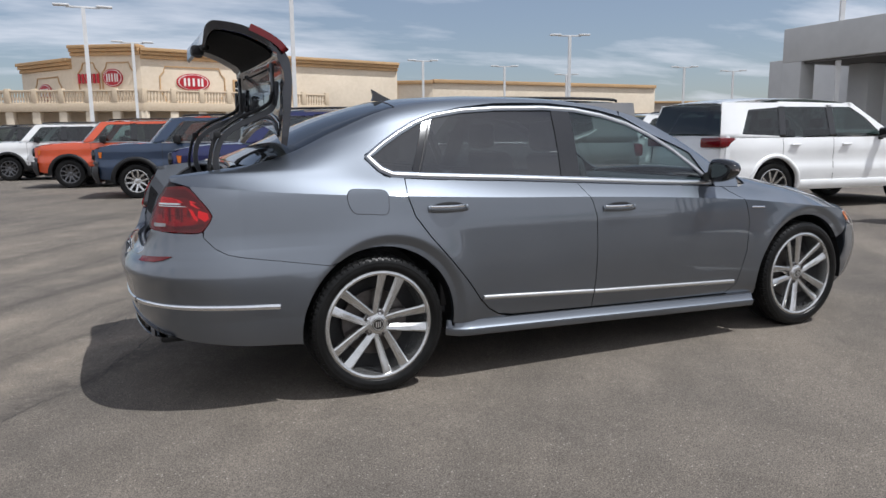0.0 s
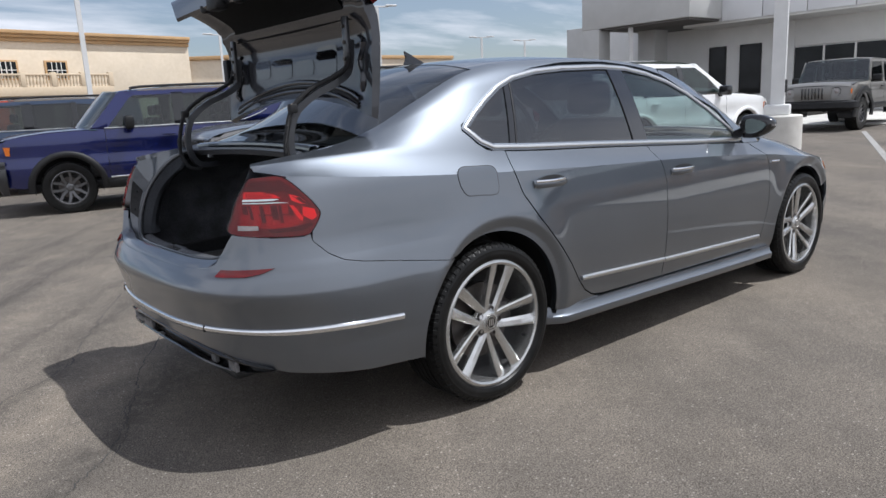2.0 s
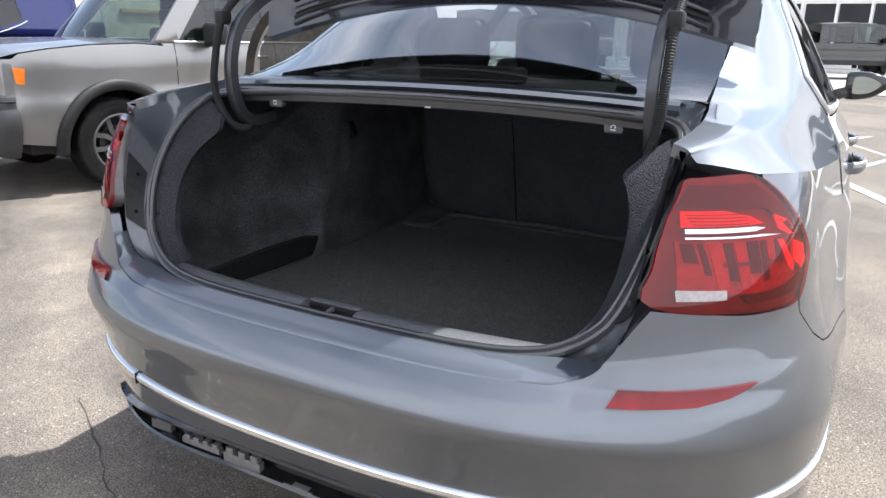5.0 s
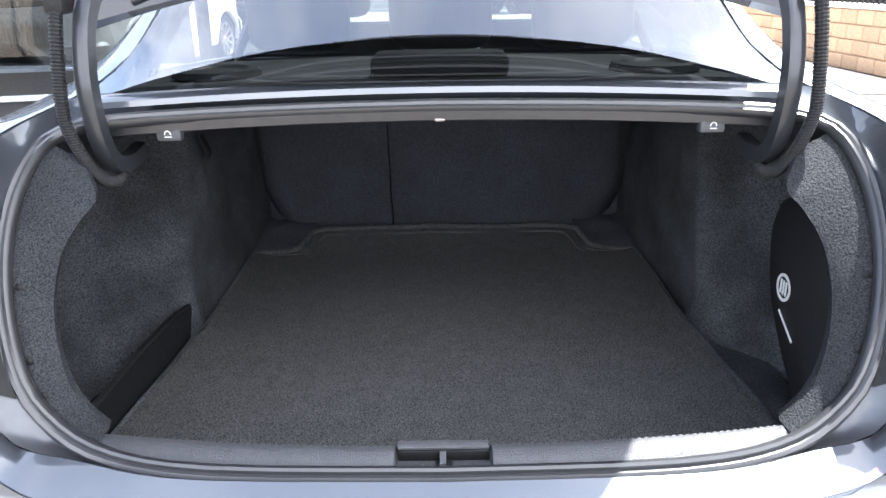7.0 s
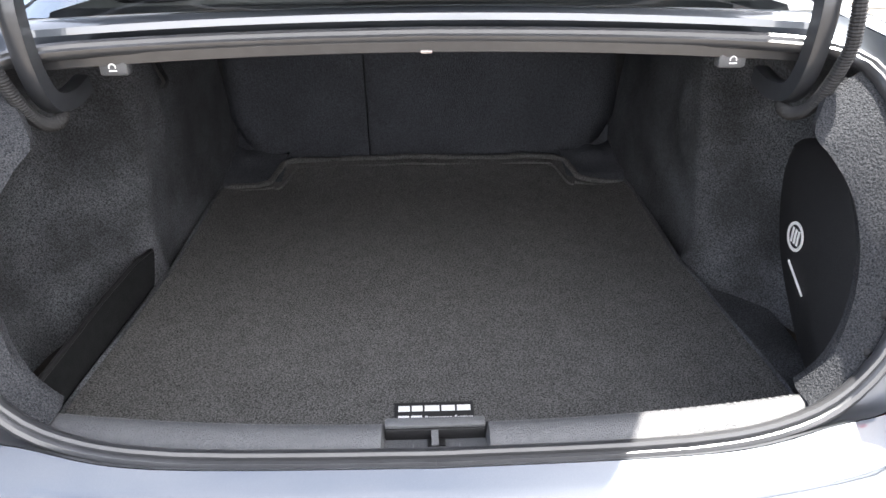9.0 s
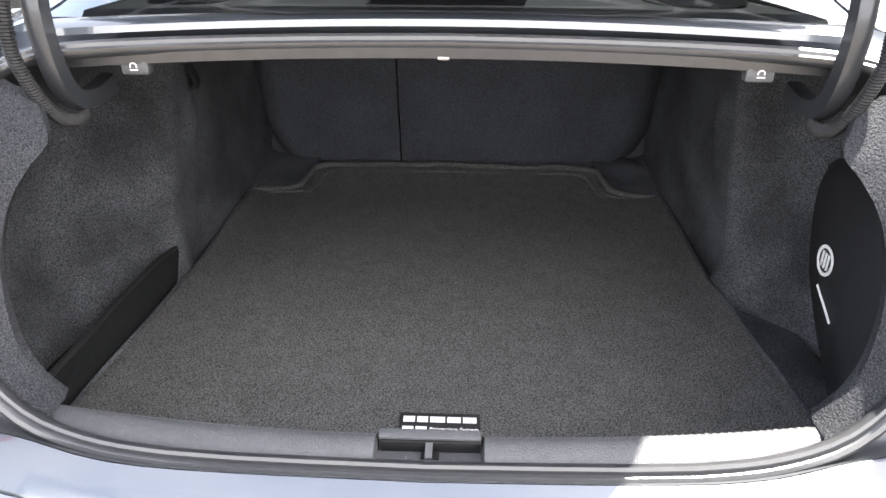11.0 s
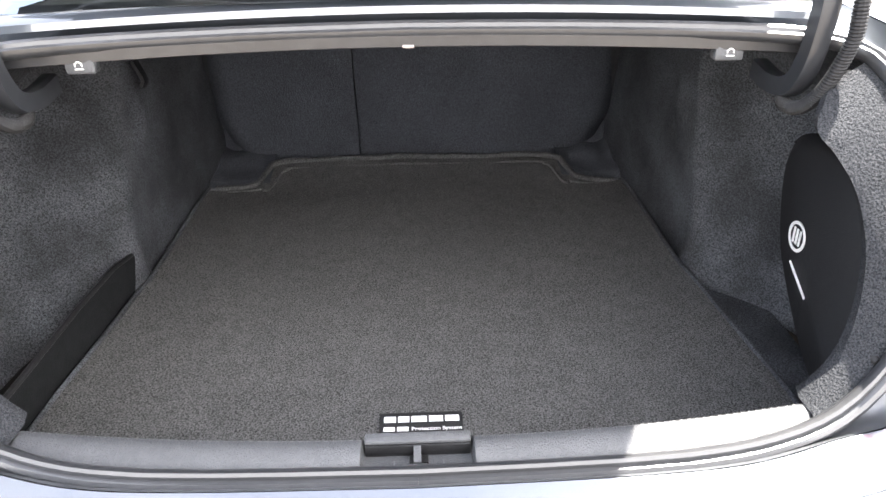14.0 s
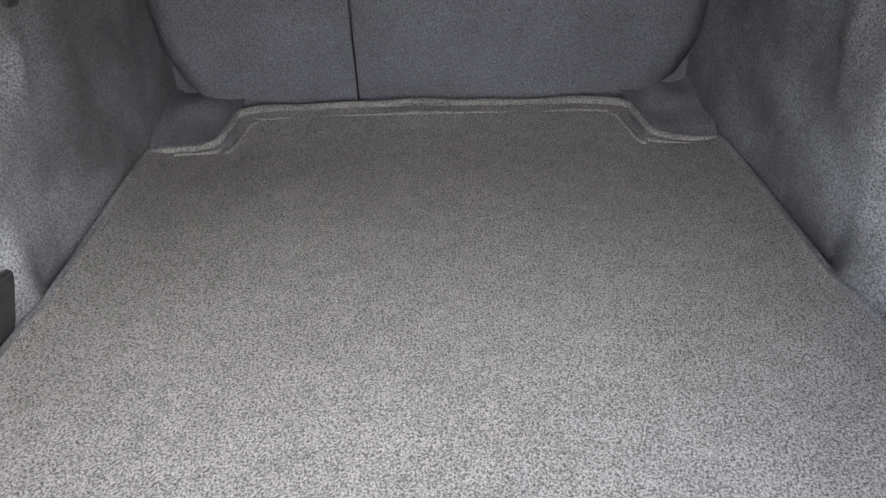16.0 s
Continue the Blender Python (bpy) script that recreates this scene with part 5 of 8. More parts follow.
# cross member under the rear screen, with its seal and lamp
bm = bmesh.new()
ys = [-0.53 + 1.06 * i / 36 for i in range(37)]
sag = lambda y: 0.022 * (abs(y) / 0.53) ** 2
prof = [(-0.545, 1.100), (-0.562, 1.099), (-0.572, 1.093), (-0.573, 1.084), (-0.563, 1.076), (-0.561, 1.070), (-0.570, 1.064), (-0.585, 1.058), (-0.582, 1.044), (-0.565, 1.040), (-0.40, 1.04)]
def crossed(bm, prof):
    g_ = [[bm.verts.new((x - sag(y) * 1.4, y, z - sag(y) * 0.6)) for y in ys] for x, z in prof]
    for a, b in zip(g_, g_[1:]):
        for i in range(36): bm.faces.new((a[i], a[i + 1], b[i + 1], b[i]))
    return bm
part("cross_member_seal", crossed(bmesh.new(), prof[5:]), RUBBER, car, "dark rubber seal under the cross member", 50)
crossed(bm, prof[:6])
part("rear_cross_member", bm, PAINT, car, "grey painted cross member under the rear screen", 50)
part("boot_lamp", boxm((-0.584, -0.008, 1.0415), (-0.565, 0.008, 1.0465), 0.0015), CLEAR_LENS, car, "small boot lamp lens")
# black sill trim of the boot with a ribbed inner edge
bm = bmesh.new()
ys = sorted([-0.438 + 0.876 * i / 60 for i in range(61) if abs(abs(-0.438 + 0.876 * i / 60) - 0.059) > 0.004] + [-0.0605, -0.0575, 0.0575, 0.0605])
bow = lambda y: 0.046 * (abs(y) / 0.5) ** 2.2
prof = [(-0.970, 0.684), (-0.968, 0.695), (-0.960, 0.7015), (-0.946, 0.705), (-0.932, 0.704), (-0.924, 0.698), (-0.915, 0.68), (-0.895, 0.60), (-0.88, 0.535)]
FALL = {2: 0.008, 3: 0.017, 4: 0.020}  # the latch recess slopes down and inwards
g_ = [[bm.verts.new((x + bow(y), y, z - (FALL.get(k, 0) if abs(y) < 0.058 else 0))) for y in ys] for k, (x, z) in enumerate(prof)]
for a, b in zip(g_, g_[1:]):
    for i in range(len(ys) - 1): bm.faces.new((a[i], a[i + 1], b[i + 1], b[i]))
sill_trim = part("boot_sill_trim", bm, GREY_PLASTIC, car, "grained dark grey plastic boot sill trim", 40)
for i in range(96):
    y = -0.425 + 0.85 * i / 95
    if abs(y) < 0.06: continue
    me_name = "sill_rib"
    if i == 0:
        bm = bmesh.new(); box(bm, (-0.003, -0.0020, -0.003), (0.004, 0.0020, 0.0008), 0)
        rib = part(me_name, bm, GREY_PLASTIC, sill_trim)
        rib_me = rib.data
        rib.location = (-0.932 + bow(y), y, 0.7018)
    else:
        r2 = new(me_name, rib_me); r2.parent = sill_trim; r2.location = (-0.932 + bow(y), y, 0.7018)
latch = part("latch_recess", boxm((-0.934, -0.0570, 0.699), (-0.920, 0.0570, 0.7045), 0.0018), GREY_PLASTIC, car, "grey latch recess in the boot sill")
# solid black strip colours in the shade below the ledge
part("gap_shade", boxm((-0.936, -0.0565, 0.684), (-0.929, 0.0565, 0.6992), 0.0008), BLACK_PLASTIC, latch, "black strip for the shade under the ledge")
def wedge(y0, y1, line, t):
    bm = bmesh.new()
    R_ = [[bm.verts.new(p) for p in ((x, y0, z), (x, y1, z), (x, y1, z - t), (x, y0, z - t))] for x, z in line]
    for a, b in zip(R_, R_[1:]):
        for k in range(4): bm.faces.new((a[k], a[(k + 1) % 4], b[(k + 1) % 4], b[k]))
    bm.faces.new(R_[0]); bm.faces.new(R_[-1][::-1])
    bmesh.ops.recalc_face_normals(bm, faces=bm.faces)
    return bm
# black wedge laid on the recess floor, the slot's shade put into colour
part("slot_shade", wedge(-0.011, 0.009, [(-0.9545, 0.6930), (-0.946, 0.6892), (-0.934, 0.6856)], 0.003), BLACK_PLASTIC, latch, "black strip for the shade in the striker slot")
part("striker", wedge(-0.0035, 0.0045, [(-0.9560, 0.6950), (-0.950, 0.6975), (-0.933, 0.6990)], 0.006), GREY_PLASTIC, latch, "grey striker tongue")
for y in (-0.027, 0.025):
    part("recess_slit", wedge(y - 0.0007, y + 0.0007, [(-0.9585, 0.6945), (-0.950, 0.6912)], 0.002), CLIP_METAL, latch)

# boot floor, mat with its patch, seat backs
FLOOR_Z = 0.538
fl = boxm((-0.88, -0.64, FLOOR_Z - 0.03), (0.46, 0.64, FLOOR_Z - 0.006), 0.004)
part("boot_floor", fl, LINER, car, "dark felt boot floor")
mat_thing = thing("cargo_mat", "black and grey looped-pile cargo mat lying in the boot", "mat")
EDGE = spline([(-0.815, 0.0), (-0.812, 0.25), (-0.80, 0.44), (-0.77, 0.525), (-0.70, 0.548), (-0.45, 0.530), (-0.32, 0.522), (-0.28, 0.518), (0.0, 0.521), (0.13, 0.520), (0.152, 0.505), (0.162, 0.44), (0.185, 0.408), (0.24, 0.394), (0.285, 0.372), (0.302, 0.25), (0.306, 0.0)], 4)
outl = [(x, -y) for x, y in EDGE] + [(x, y) for x, y in EDGE[::-1][1:-1]]
def matz(x, y):
    z = FLOOR_Z + 0.010
    z += 0.022 * max(0, (x - 0.14) / 0.165) ** 1.5
    z += 0.006 * max(0, 1 - abs(y * y * 3.6 - 1) * 7) + 0.0025 * noise.noise(Vector((x * 5, y * 5, 0.3)))
    return z
def matsurf(u, v): return u, v, matz(u, v)
panel("mat_surface", outl, matsurf, (0.03, 0.03), MAT, mat_thing, "looped grey-black pile", thick=0.010)
bm = bmesh.new()
sweep(bm, [(x, y, matz(x, y) + 0.001) for x, y in dense(outl, 0.02)], circle(0.0042, 8), (0, 0, 1), closed=True)
part("binding", bm, LINER, mat_thing, "dark bound edge")
# thick folded hem along the mat's raised back edge, with a second fold before it
for inset, rad, rise in ((0.004, 0.0080, 0.002), (0.034, 0.0045, -0.0015)):
    hem = [(x, y) for x, y in EDGE if x > 0.150]
    hem = spline([(x - inset * (0.4 if y > 0.42 else 1), max(0, y - inset * (1 if x < 0.29 else 0.1))) for x, y in hem], 3)
    hem = [(x, -y) for x, y in hem] + [(x, y) for x, y in hem[::-1][1:]]
    bm = bmesh.new()
    sweep(bm, [(x, y, matz(x, y) + rise + 0.0022 * math.sin(y * 17 + 1) + 0.0012 * math.sin(y * 41)) for x, y in hem], circle(rad, 10), (0, 0, 1))
    part("mat_hem", bm, MAT, mat_thing, "thick folded hem of the mat", 60)
# woven patch with its lettering
pz = matz(-0.735, 0.0) + 0.002
patch = part("name_patch", boxm((-0.760, -0.061, pz - 0.002), (-0.711, 0.057, pz + 0.002), 0.0015), BLACK_PRINT, mat_thing, "black woven patch with white lettering")
def bars(name, runs, x, half, mat, parent, label):
    """Rows of plain bars in place of lettering, along y."""
    bm = bmesh.new()
    for y0, y1 in runs: box(bm, (x - half, y0, pz + 0.0018), (x + half, y1, pz + 0.0028), 0)
    return part(name, bm, mat, parent, label)
bars("patch_bar", [(-0.056, -0.036), (-0.033, -0.013), (-0.010, 0.012), (0.015, 0.031), (0.034, 0.051)], -0.7265, 0.0060, WHITE_PRINT, patch, "white printed bar")
bars("patch_bar", [(0.016, 0.032), (0.035, 0.051)], -0.7465, 0.0042, WHITE_PRINT, patch, "small white printed bar")
def lettering(body, width, mat, parent, label, m):
    """Words in the built-in font as a thin mesh, set to a given width."""
    cu = bpy.data.curves.new("words", "FONT")
    cu.body, cu.size, cu.extrude, cu.offset = body, 1.0, 0.02, 0.012
    tmp = bpy.data.objects.new("words", cu)
    scene.collection.objects.link(tmp)
    me = bpy.data.meshes.new_from_object(tmp.evaluated_get(bpy.context.evaluated_depsgraph_get()))
    bpy.data.objects.remove(tmp)
    wide = max(v.co.x for v in me.vertices) - min(v.co.x for v in me.vertices)
    for v in me.vertices: v.co = m @ (Vector((v.co.x, v.co.y, v.co.z)) * (width / wide))
    me.materials.clear(); me.materials.append(mat)
    ob = new("words", me); ob.parent = parent
    tagged(ob, label)
    return ob
ACROSS = Matrix(((0, 1, 0, -0.7495), (-1, 0, 0, 0.012), (0, 0, 1, pz + 0.0022), (0, 0, 0, 1)))
lettering("Protection System", 0.070, WHITE_PRINT, patch, "small white printed words", ACROSS)

for y0, y1 in ((-0.528, 0.150), (0.154, 0.528)):
    bm = bmesh.new()
    n = 12
    yy = [y0 + (y1 - y0) * i / n for i in range(n + 1)]
    zz = [0.50, 0.535, 0.56, 0.60, 0.68, 0.76, 0.84, 0.92, 0.985, 1.03, 1.06]
    outer = y0 if y0 < -0.2 else y1
    def back(y, z):
        d = abs(y - outer)
        x = 0.345 - (z - 0.5) * 0.22
        cut = max(0, 0.045 - d) / 0.045
        lowcut = max(0, 0.60 - z) / 0.1 * max(0, 0.12 - d) / 0.12
        edge_r = max(0, 0.012 - min(abs(y - y0), abs(y - y1))) / 0.012
        draw = 0.105 * max(0, (0.70 - z) / 0.17) ** 2.2  # the outer lower corner is rounded off
        far_ = (y - (y0 if outer == y1 else y1)) / (outer - (y0 if outer == y1 else y1))
        return Vector((x + 0.03 * cut ** 2 + 0.03 * lowcut ** 1.5 + 0.010 * edge_r ** 2, y - math.copysign(draw, outer) * max(0, far_) ** 2, z))
    g_ = [[bm.verts.new(back(y, z)) for y in yy] for z in zz]
    for a, b in zip(g_, g_[1:]):
        for i in range(n): bm.faces.new((a[i], a[i + 1], b[i + 1], b[i]))
    h_ = [[bm.verts.new(v.co + Vector((0.03, 0, 0))) for v in row] for row in g_]
    for a, b in zip(h_, h_[1:]):
        for i in range(n): bm.faces.new((a[i + 1], a[i], b[i], b[i + 1]))
    rim_ = lambda g: g[0] + [r[-1] for r in g[1:]] + g[-1][-2::-1] + [r[0] for r in g[-2:0:-1]]
    f1, f2 = rim_(g_), rim_(h_)
    for i in range(len(f1)): bm.faces.new((f1[i - 1], f1[i], f2[i], f2[i - 1]))
    part("seat_back_panel", bm, SEAT_FELT, car, "dark carpeted seat back behind the boot", 60)
part("seat_gap", boxm((0.37, -0.55, 0.50), (0.44, 0.55, 1.06), 0), SEAT_FELT, car, "felt behind the gap of the seat backs")
for sg in (-1, 1):
    # felt step beside the mat, rising in two rounded folds to the seat back
    STEP = [(0.11, 0.534), (0.150, 0.5375), (0.172, 0.541), (0.186, 0.552), (0.205, 0.557), (0.245, 0.558), (0.268, 0.563), (0.285, 0.574), (0.305, 0.580), (0.36, 0.582)]
    rows_ = []
    for x, z in STEP:
        row = []
        for i in range(15):
            q = i / 14
            fold_ = 0.004 * math.sin(q * 9.0 + x * 30) + 0.010 * max(0, (q - 0.72) / 0.28) ** 2
            row.append(Vector((x + 0.010 * math.sin(q * 3.1), sg * (0.375 + 0.160 * q), z + fold_ * (z - 0.534) / 0.03)))
        rows_.append(row)
    loft(rows_, SEAT_FELT, "floor_step", car, "felt step beside the mat", 60)
# black plastic divider along the far side of the mat
bm = bmesh.new()
dv = [(-0.80, 0.575, 0.548, 0.60), (-0.65, 0.566, 0.546, 0.605), (-0.5, 0.558, 0.546, 0.612), (-0.36, 0.549, 0.546, 0.612), (-0.29, 0.545, 0.546, 0.600), (-0.27, 0.544, 0.546, 0.565)]
A = [[bm.verts.new((x, y + o, z)) for o, z in ((-0.010, a), (-0.002, b), (0.008, b), (0.014, a))] for x, y, a, b in dv]
for p, q in zip(A, A[1:]):
    for i in range(3): bm.faces.new((p[i], p[i + 1], q[i + 1], q[i]))
bm.faces.new(A[0]); bm.faces.new(A[-1][::-1])
div = thing("cargo_divider", "black plastic cargo divider leaning on the side lining", "divider")
part("divider_board", bm, FLOCK, div, smooth=45)
bm = bmesh.new()
sweep(bm, [(x, y + 0.003, b + 0.001) for x, y, a, b in dv], circle(0.0055, 8), (0, 0, 1))
part("divider_rim", bm, BLACK_PLASTIC, div, "rounded black rim")
# zipped roadside bag against the near side lining
bag = thing("roadside_bag", "flat black nylon bag with white emblem in the boot corner", "bag")
bm = bmesh.new()
bo = spline([(-0.815, 0.58), (-0.80, 0.68), (-0.775, 0.79), (-0.72, 0.868), (-0.63, 0.902), (-0.54, 0.898), (-0.483, 0.872), (-0.486, 0.825), (-0.530, 0.745), (-0.595, 0.682), (-0.72, 0.60)], 5, closed=True)
def bagp(x, z, k):
    lean = 0.552 + 0.034 * (z - 0.56) / 0.3
    return Vector((x, -(lean + k), z))
cx, cz = -0.63, 0.74
cv = bm.verts.new(bagp(cx, cz, -0.012)); cb = bm.verts.new(bagp(cx, cz, 0.105))
r1 = [bm.verts.new(bagp(cx + (x - cx) * 0.86, cz + (z - cz) * 0.88, -0.008)) for x, z in bo]
r2 = [bm.verts.new(bagp(x, z, 0.006)) for x, z in bo]
r3 = [bm.verts.new(bagp(x, z, 0.10)) for x, z in bo]
k = len(bo)
for i in range(k):
    j = (i + 1) % k
    bm.faces.new((cv, r1[i], r1[j])); bm.faces.new((r1[i], r2[i], r2[j], r1[j])); bm.faces.new((r2[i], r3[i], r3[j], r2[j])); bm.faces.new((r3[i], cb, r3[j]))
part("bag_body", bm, NYLON, bag, smooth=60)
bm = bmesh.new()
c = bagp(-0.598, 0.762, -0.0135)
lathe(bm, [(0.0, 0.0235), (-0.0012, 0.0235), (-0.0012, 0.0185), (0.0, 0.0185)], "y", 28, (0, 0, 0))
for q in (-0.0085, 0.0, 0.0085): box(bm, (q - 0.0022, -0.0012, -0.012), (q + 0.0022, 0.0, 0.012), 0)
for v in bm.verts: v.co = Vector((-v.co.x, -v.co.y, v.co.z)) + c
part("bag_emblem", bm, WHITE_PRINT, bag, "white round printed emblem")
bm = bmesh.new(); sweep(bm, [bagp(-0.600, 0.722, -0.012), bagp(-0.662, 0.694, -0.012)], [(-0.0016, -0.001), (0.0016, -0.001), (0.0016, 0.001), (-0.0016, 0.001)], (0, 1, 0))
part("bag_line", bm, WHITE_PRINT, bag, "white printed line")
bm = bmesh.new(); sweep(bm, [bagp(x, z, 0.004) for x, z in spline([(-0.486, 0.868), (-0.56, 0.862), (-0.66, 0.840), (-0.755, 0.790)], 5)], circle(0.004, 6), None)
part("zip", bm, RUBBER, bag, "dark zip")

# --- the raised lid ---
lid = new("boot_lid"); lid.parent = car; tagged(lid, "raised grey boot lid, dark inside")
LIDX = [(0.0, -0.352), (0.10, -0.338), (0.22, -0.324), (0.34, -0.316), (0.42, -0.322), (0.50, -0.360), (0.60, -0.440), (0.72, -0.545), (0.84, -0.640), (0.93, -0.668), (1.0, -0.676)]
LIDZ = [(0.0, 1.170), (0.10, 1.245), (0.22, 1.360), (0.34, 1.470), (0.42, 1.545), (0.50, 1.612), (0.60, 1.668), (0.72, 1.712), (0.84, 1.728), (0.93, 1.706), (1.0, 1.640)]
def lid_out(y, v):
    a = abs(y) / 0.62
    x, z = lin(v, LIDX), lin(v, LIDZ)
    z += 0.095 * (1 - a ** 2) * max(0, 1 - v / 0.16) ** 1.2 + 0.03 * (1 - a ** 2) * max(0, v - 0.4)
    x += 0.018 * (1 - a ** 2.2)
    wdt = 1.0 - 0.34 * max(0, (v - 0.5) / 0.5) ** 2
    return x, y * wdt, z
def lid_in(y, v):
    x, yy, z = lid_out(y, v)
    v2 = min(1, max(0, v))
    nx, nz = (-1.0, 0.05) if v < 0.34 else ((-0.75, -0.65) if v < 0.52 else (0.30, -0.95))
    k = 0.028 + 0.016 * math.sin(math.pi * v2)
    return x + nx * k, yy, z + nz * k
def lidgrid(f, vs, ys): return [[Vector(f(y, v)) for y in ys] for v in vs]
ys = [-0.62 + 1.24 * i / 32 for i in range(33)]
vs = [i / 40 for i in range(41)]
loft(lidgrid(lid_out, vs, ys), PAINT, "lid_skin", lid, "grey metallic outer skin", 50)
def smooth_in(y, v):
    p = Vector((0, 0, 0))
    for dvv in (-0.04, 0, 0.04): p += Vector(lid_in(y, min(1, max(0, v + dvv)))) / 3
    # pressed frame: a raised rim, a step inside it
    e_ = min((0.62 - abs(y)) / 0.62, v * 1.0 + 0.02, (1 - v) * 0.8 + 0.02)
    st = max(0, min(1, (e_ - 0.10) / 0.035))
    n_ = Vector((0.9, 0, 0.1)) if v < 0.42 else Vector((-0.2, 0, 0.95))
    return p + n_ * 0.016 * st
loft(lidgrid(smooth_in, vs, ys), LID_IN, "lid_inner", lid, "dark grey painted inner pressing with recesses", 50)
bm = bmesh.new()
for f_, rng in ((lambda t: (ys[0], t), vs), (lambda t: (ys[-1], t), vs)):
    ra = [bm.verts.new(lid_out(*f_(t))) for t in rng]; rb = [bm.verts.new(smooth_in(*f_(t))) for t in rng]
    for i in range(len(rng) - 1): bm.faces.new((ra[i], ra[i + 1], rb[i + 1], rb[i]))
for vv in (0.0, 1.0):
    ra = [bm.verts.new(lid_out(y, vv)) for y in ys]; rb = [bm.verts.new(smooth_in(y, vv)) for y in ys]
    for i in range(len(ys) - 1): bm.faces.new((ra[i], ra[i + 1], rb[i + 1], rb[i]))
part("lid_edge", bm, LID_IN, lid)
def lid_board(name, y0, y1, v0, v1, off, mat, label, r=0.04):
    def f(y, v):
        p = Vector(smooth_in(y, v)); n_ = Vector((-0.9, 0, -0.1)) if v < 0.42 else Vector((0.2, 0, -0.95))
        q = p + n_ * off
        return q.x, q.y, q.z
    pts = spline([(y0 + r, v0), (y1 - r, v0), (y1, v0 + r), (y1, v1 - r), (y1 - r, v1), (y0 + r, v1), (y0, v1 - r), (y0, v0 + r)], 4, closed=True)
    return panel(name, pts, f, (0.05, 0.03), mat, lid, label, thick=-0.006)
lid_board("lid_lining", -0.47, 0.47, 0.45, 0.93, 0.014, FLOCK, "black lining board of the lid")
# black patches on the uncut pressing, the openings' shade put into colour
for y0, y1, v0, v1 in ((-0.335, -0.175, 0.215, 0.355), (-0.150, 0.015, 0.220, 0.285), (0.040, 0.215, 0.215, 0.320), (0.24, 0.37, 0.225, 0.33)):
    lid_board("lid_opening_shade", y0, y1, v0, v1, 0.002, OPENING_SHADE, "glossy dark patch for the shade of an opening", 0.022)
def turned_in(u, v):
    p = Vector(smooth_in(-u, v)); return p.x, p.y, p.z
# the black ribbon between the beads paints the shade of a groove
for name_, v_, half_, mat_, lift_ in (("pressed_bead", 0.190, 0.011, LID_IN, 0.003), ("pressed_groove", 0.165, 0.006, BLACK_PLASTIC, 0.001), ("pressed_bead", 0.142, 0.009, LID_IN, 0.003)):
    ribbon(name_, [(-0.53 + 1.06 * k / 28, v_ - 0.36 * (-0.53 + 1.06 * k / 28) ** 2) for k in range(29)], turned_in, half_, mat_, lid, "", lift=lift_, depth=0.006)
for sg in (-1, 1):
    ribbon("pressed_bead", [(sg * (0.535 + 0.02 * math.sin(k)), 0.13 + 0.25 * k / 10) for k in range(11)], turned_in, 0.012, LID_IN, lid, "", lift=0.004, depth=0.009)
    # hinge plate with its bolts
    plate = part("hinge_plate", boxm((-0.392, sg * 0.493 - 0.016, 1.36), (-0.374, sg * 0.493 + 0.016, 1.555), 0.004), HINGE, lid, "dark hinge plate")
    for z_ in (1.40, 1.46, 1.52):
        bm = bmesh.new(); lathe(bm, [(-0.400, 0.001), (-0.400, 0.007), (-0.390, 0.008)], "x", 10, (0, sg * 0.493, z_))
        part("hinge_bolt", bm, STEEL, plate, "steel bolt")
for y0, y1 in ((-0.645, -0.26), (0.26, 0.645)):
    panel("lid_lamp", [(y0, 0.47), (y1, 0.47), (y1, 0.66), (y0, 0.66)], lid_out, (0.04, 0.02), RED_LENS, lid, "red lamp in the lid", thick=0.030, lift=0.016)
for y in (-0.16, 0.16):
    bm = bmesh.new(); lathe(bm, [(1.662, 0.024), (1.640, 0.022), (1.634, 0.015), (1.634, 0.001)], "z", 18, (-0.640, y, 0))
    part("lid_buffer", bm, BLACK_PLASTIC, lid, "black rubber buffer")
part("lid_latch", boxm((-0.69, -0.045, 1.625), (-0.63, 0.045, 1.675), 0.01), BLACK_PLASTIC, lid, "black lid latch")
bm = bmesh.new()
part("lid_bracket", boxm((-0.40, 0.555, 1.36), (-0.372, 0.60, 1.475), 0.006), BLACK_PLASTIC, lid, "black lamp cover edge")

# --- cabin ---
bm = bmesh.new()
yy = [-0.56 + 1.12 * i / 16 for i in range(17)]
A = [[bm.verts.new((x, y, z + 0.006 * math.cos(y * 4))) for y in yy] for x, z in ((-0.545, 1.088), (-0.50, 1.082), (-0.2, 1.075), (0.10, 1.072), (0.16, 1.05))]
for p, q in zip(A, A[1:]):
    for i in range(16): bm.faces.new((p[i], p[i + 1], q[i + 1], q[i]))
part("parcel_shelf", bm, CABIN_GREY, car, "grey fabric parcel shelf")
for y in (-0.41, 0.43):
    bm = bmesh.new(); lathe(bm, [(1.080, 0.085), (1.092, 0.08), (1.094, 0.062), (1.088, 0.055), (1.090, 0.001)], "z", 28, (-0.27, y, 0))
    part("shelf_speaker", bm, CABIN, car, "black speaker grille in the shelf")
part("brake_light_pod", boxm((-0.42, -0.12, 1.085), (-0.30, 0.12, 1.125), 0.012), CABIN, car, "black high-level brake light pod")
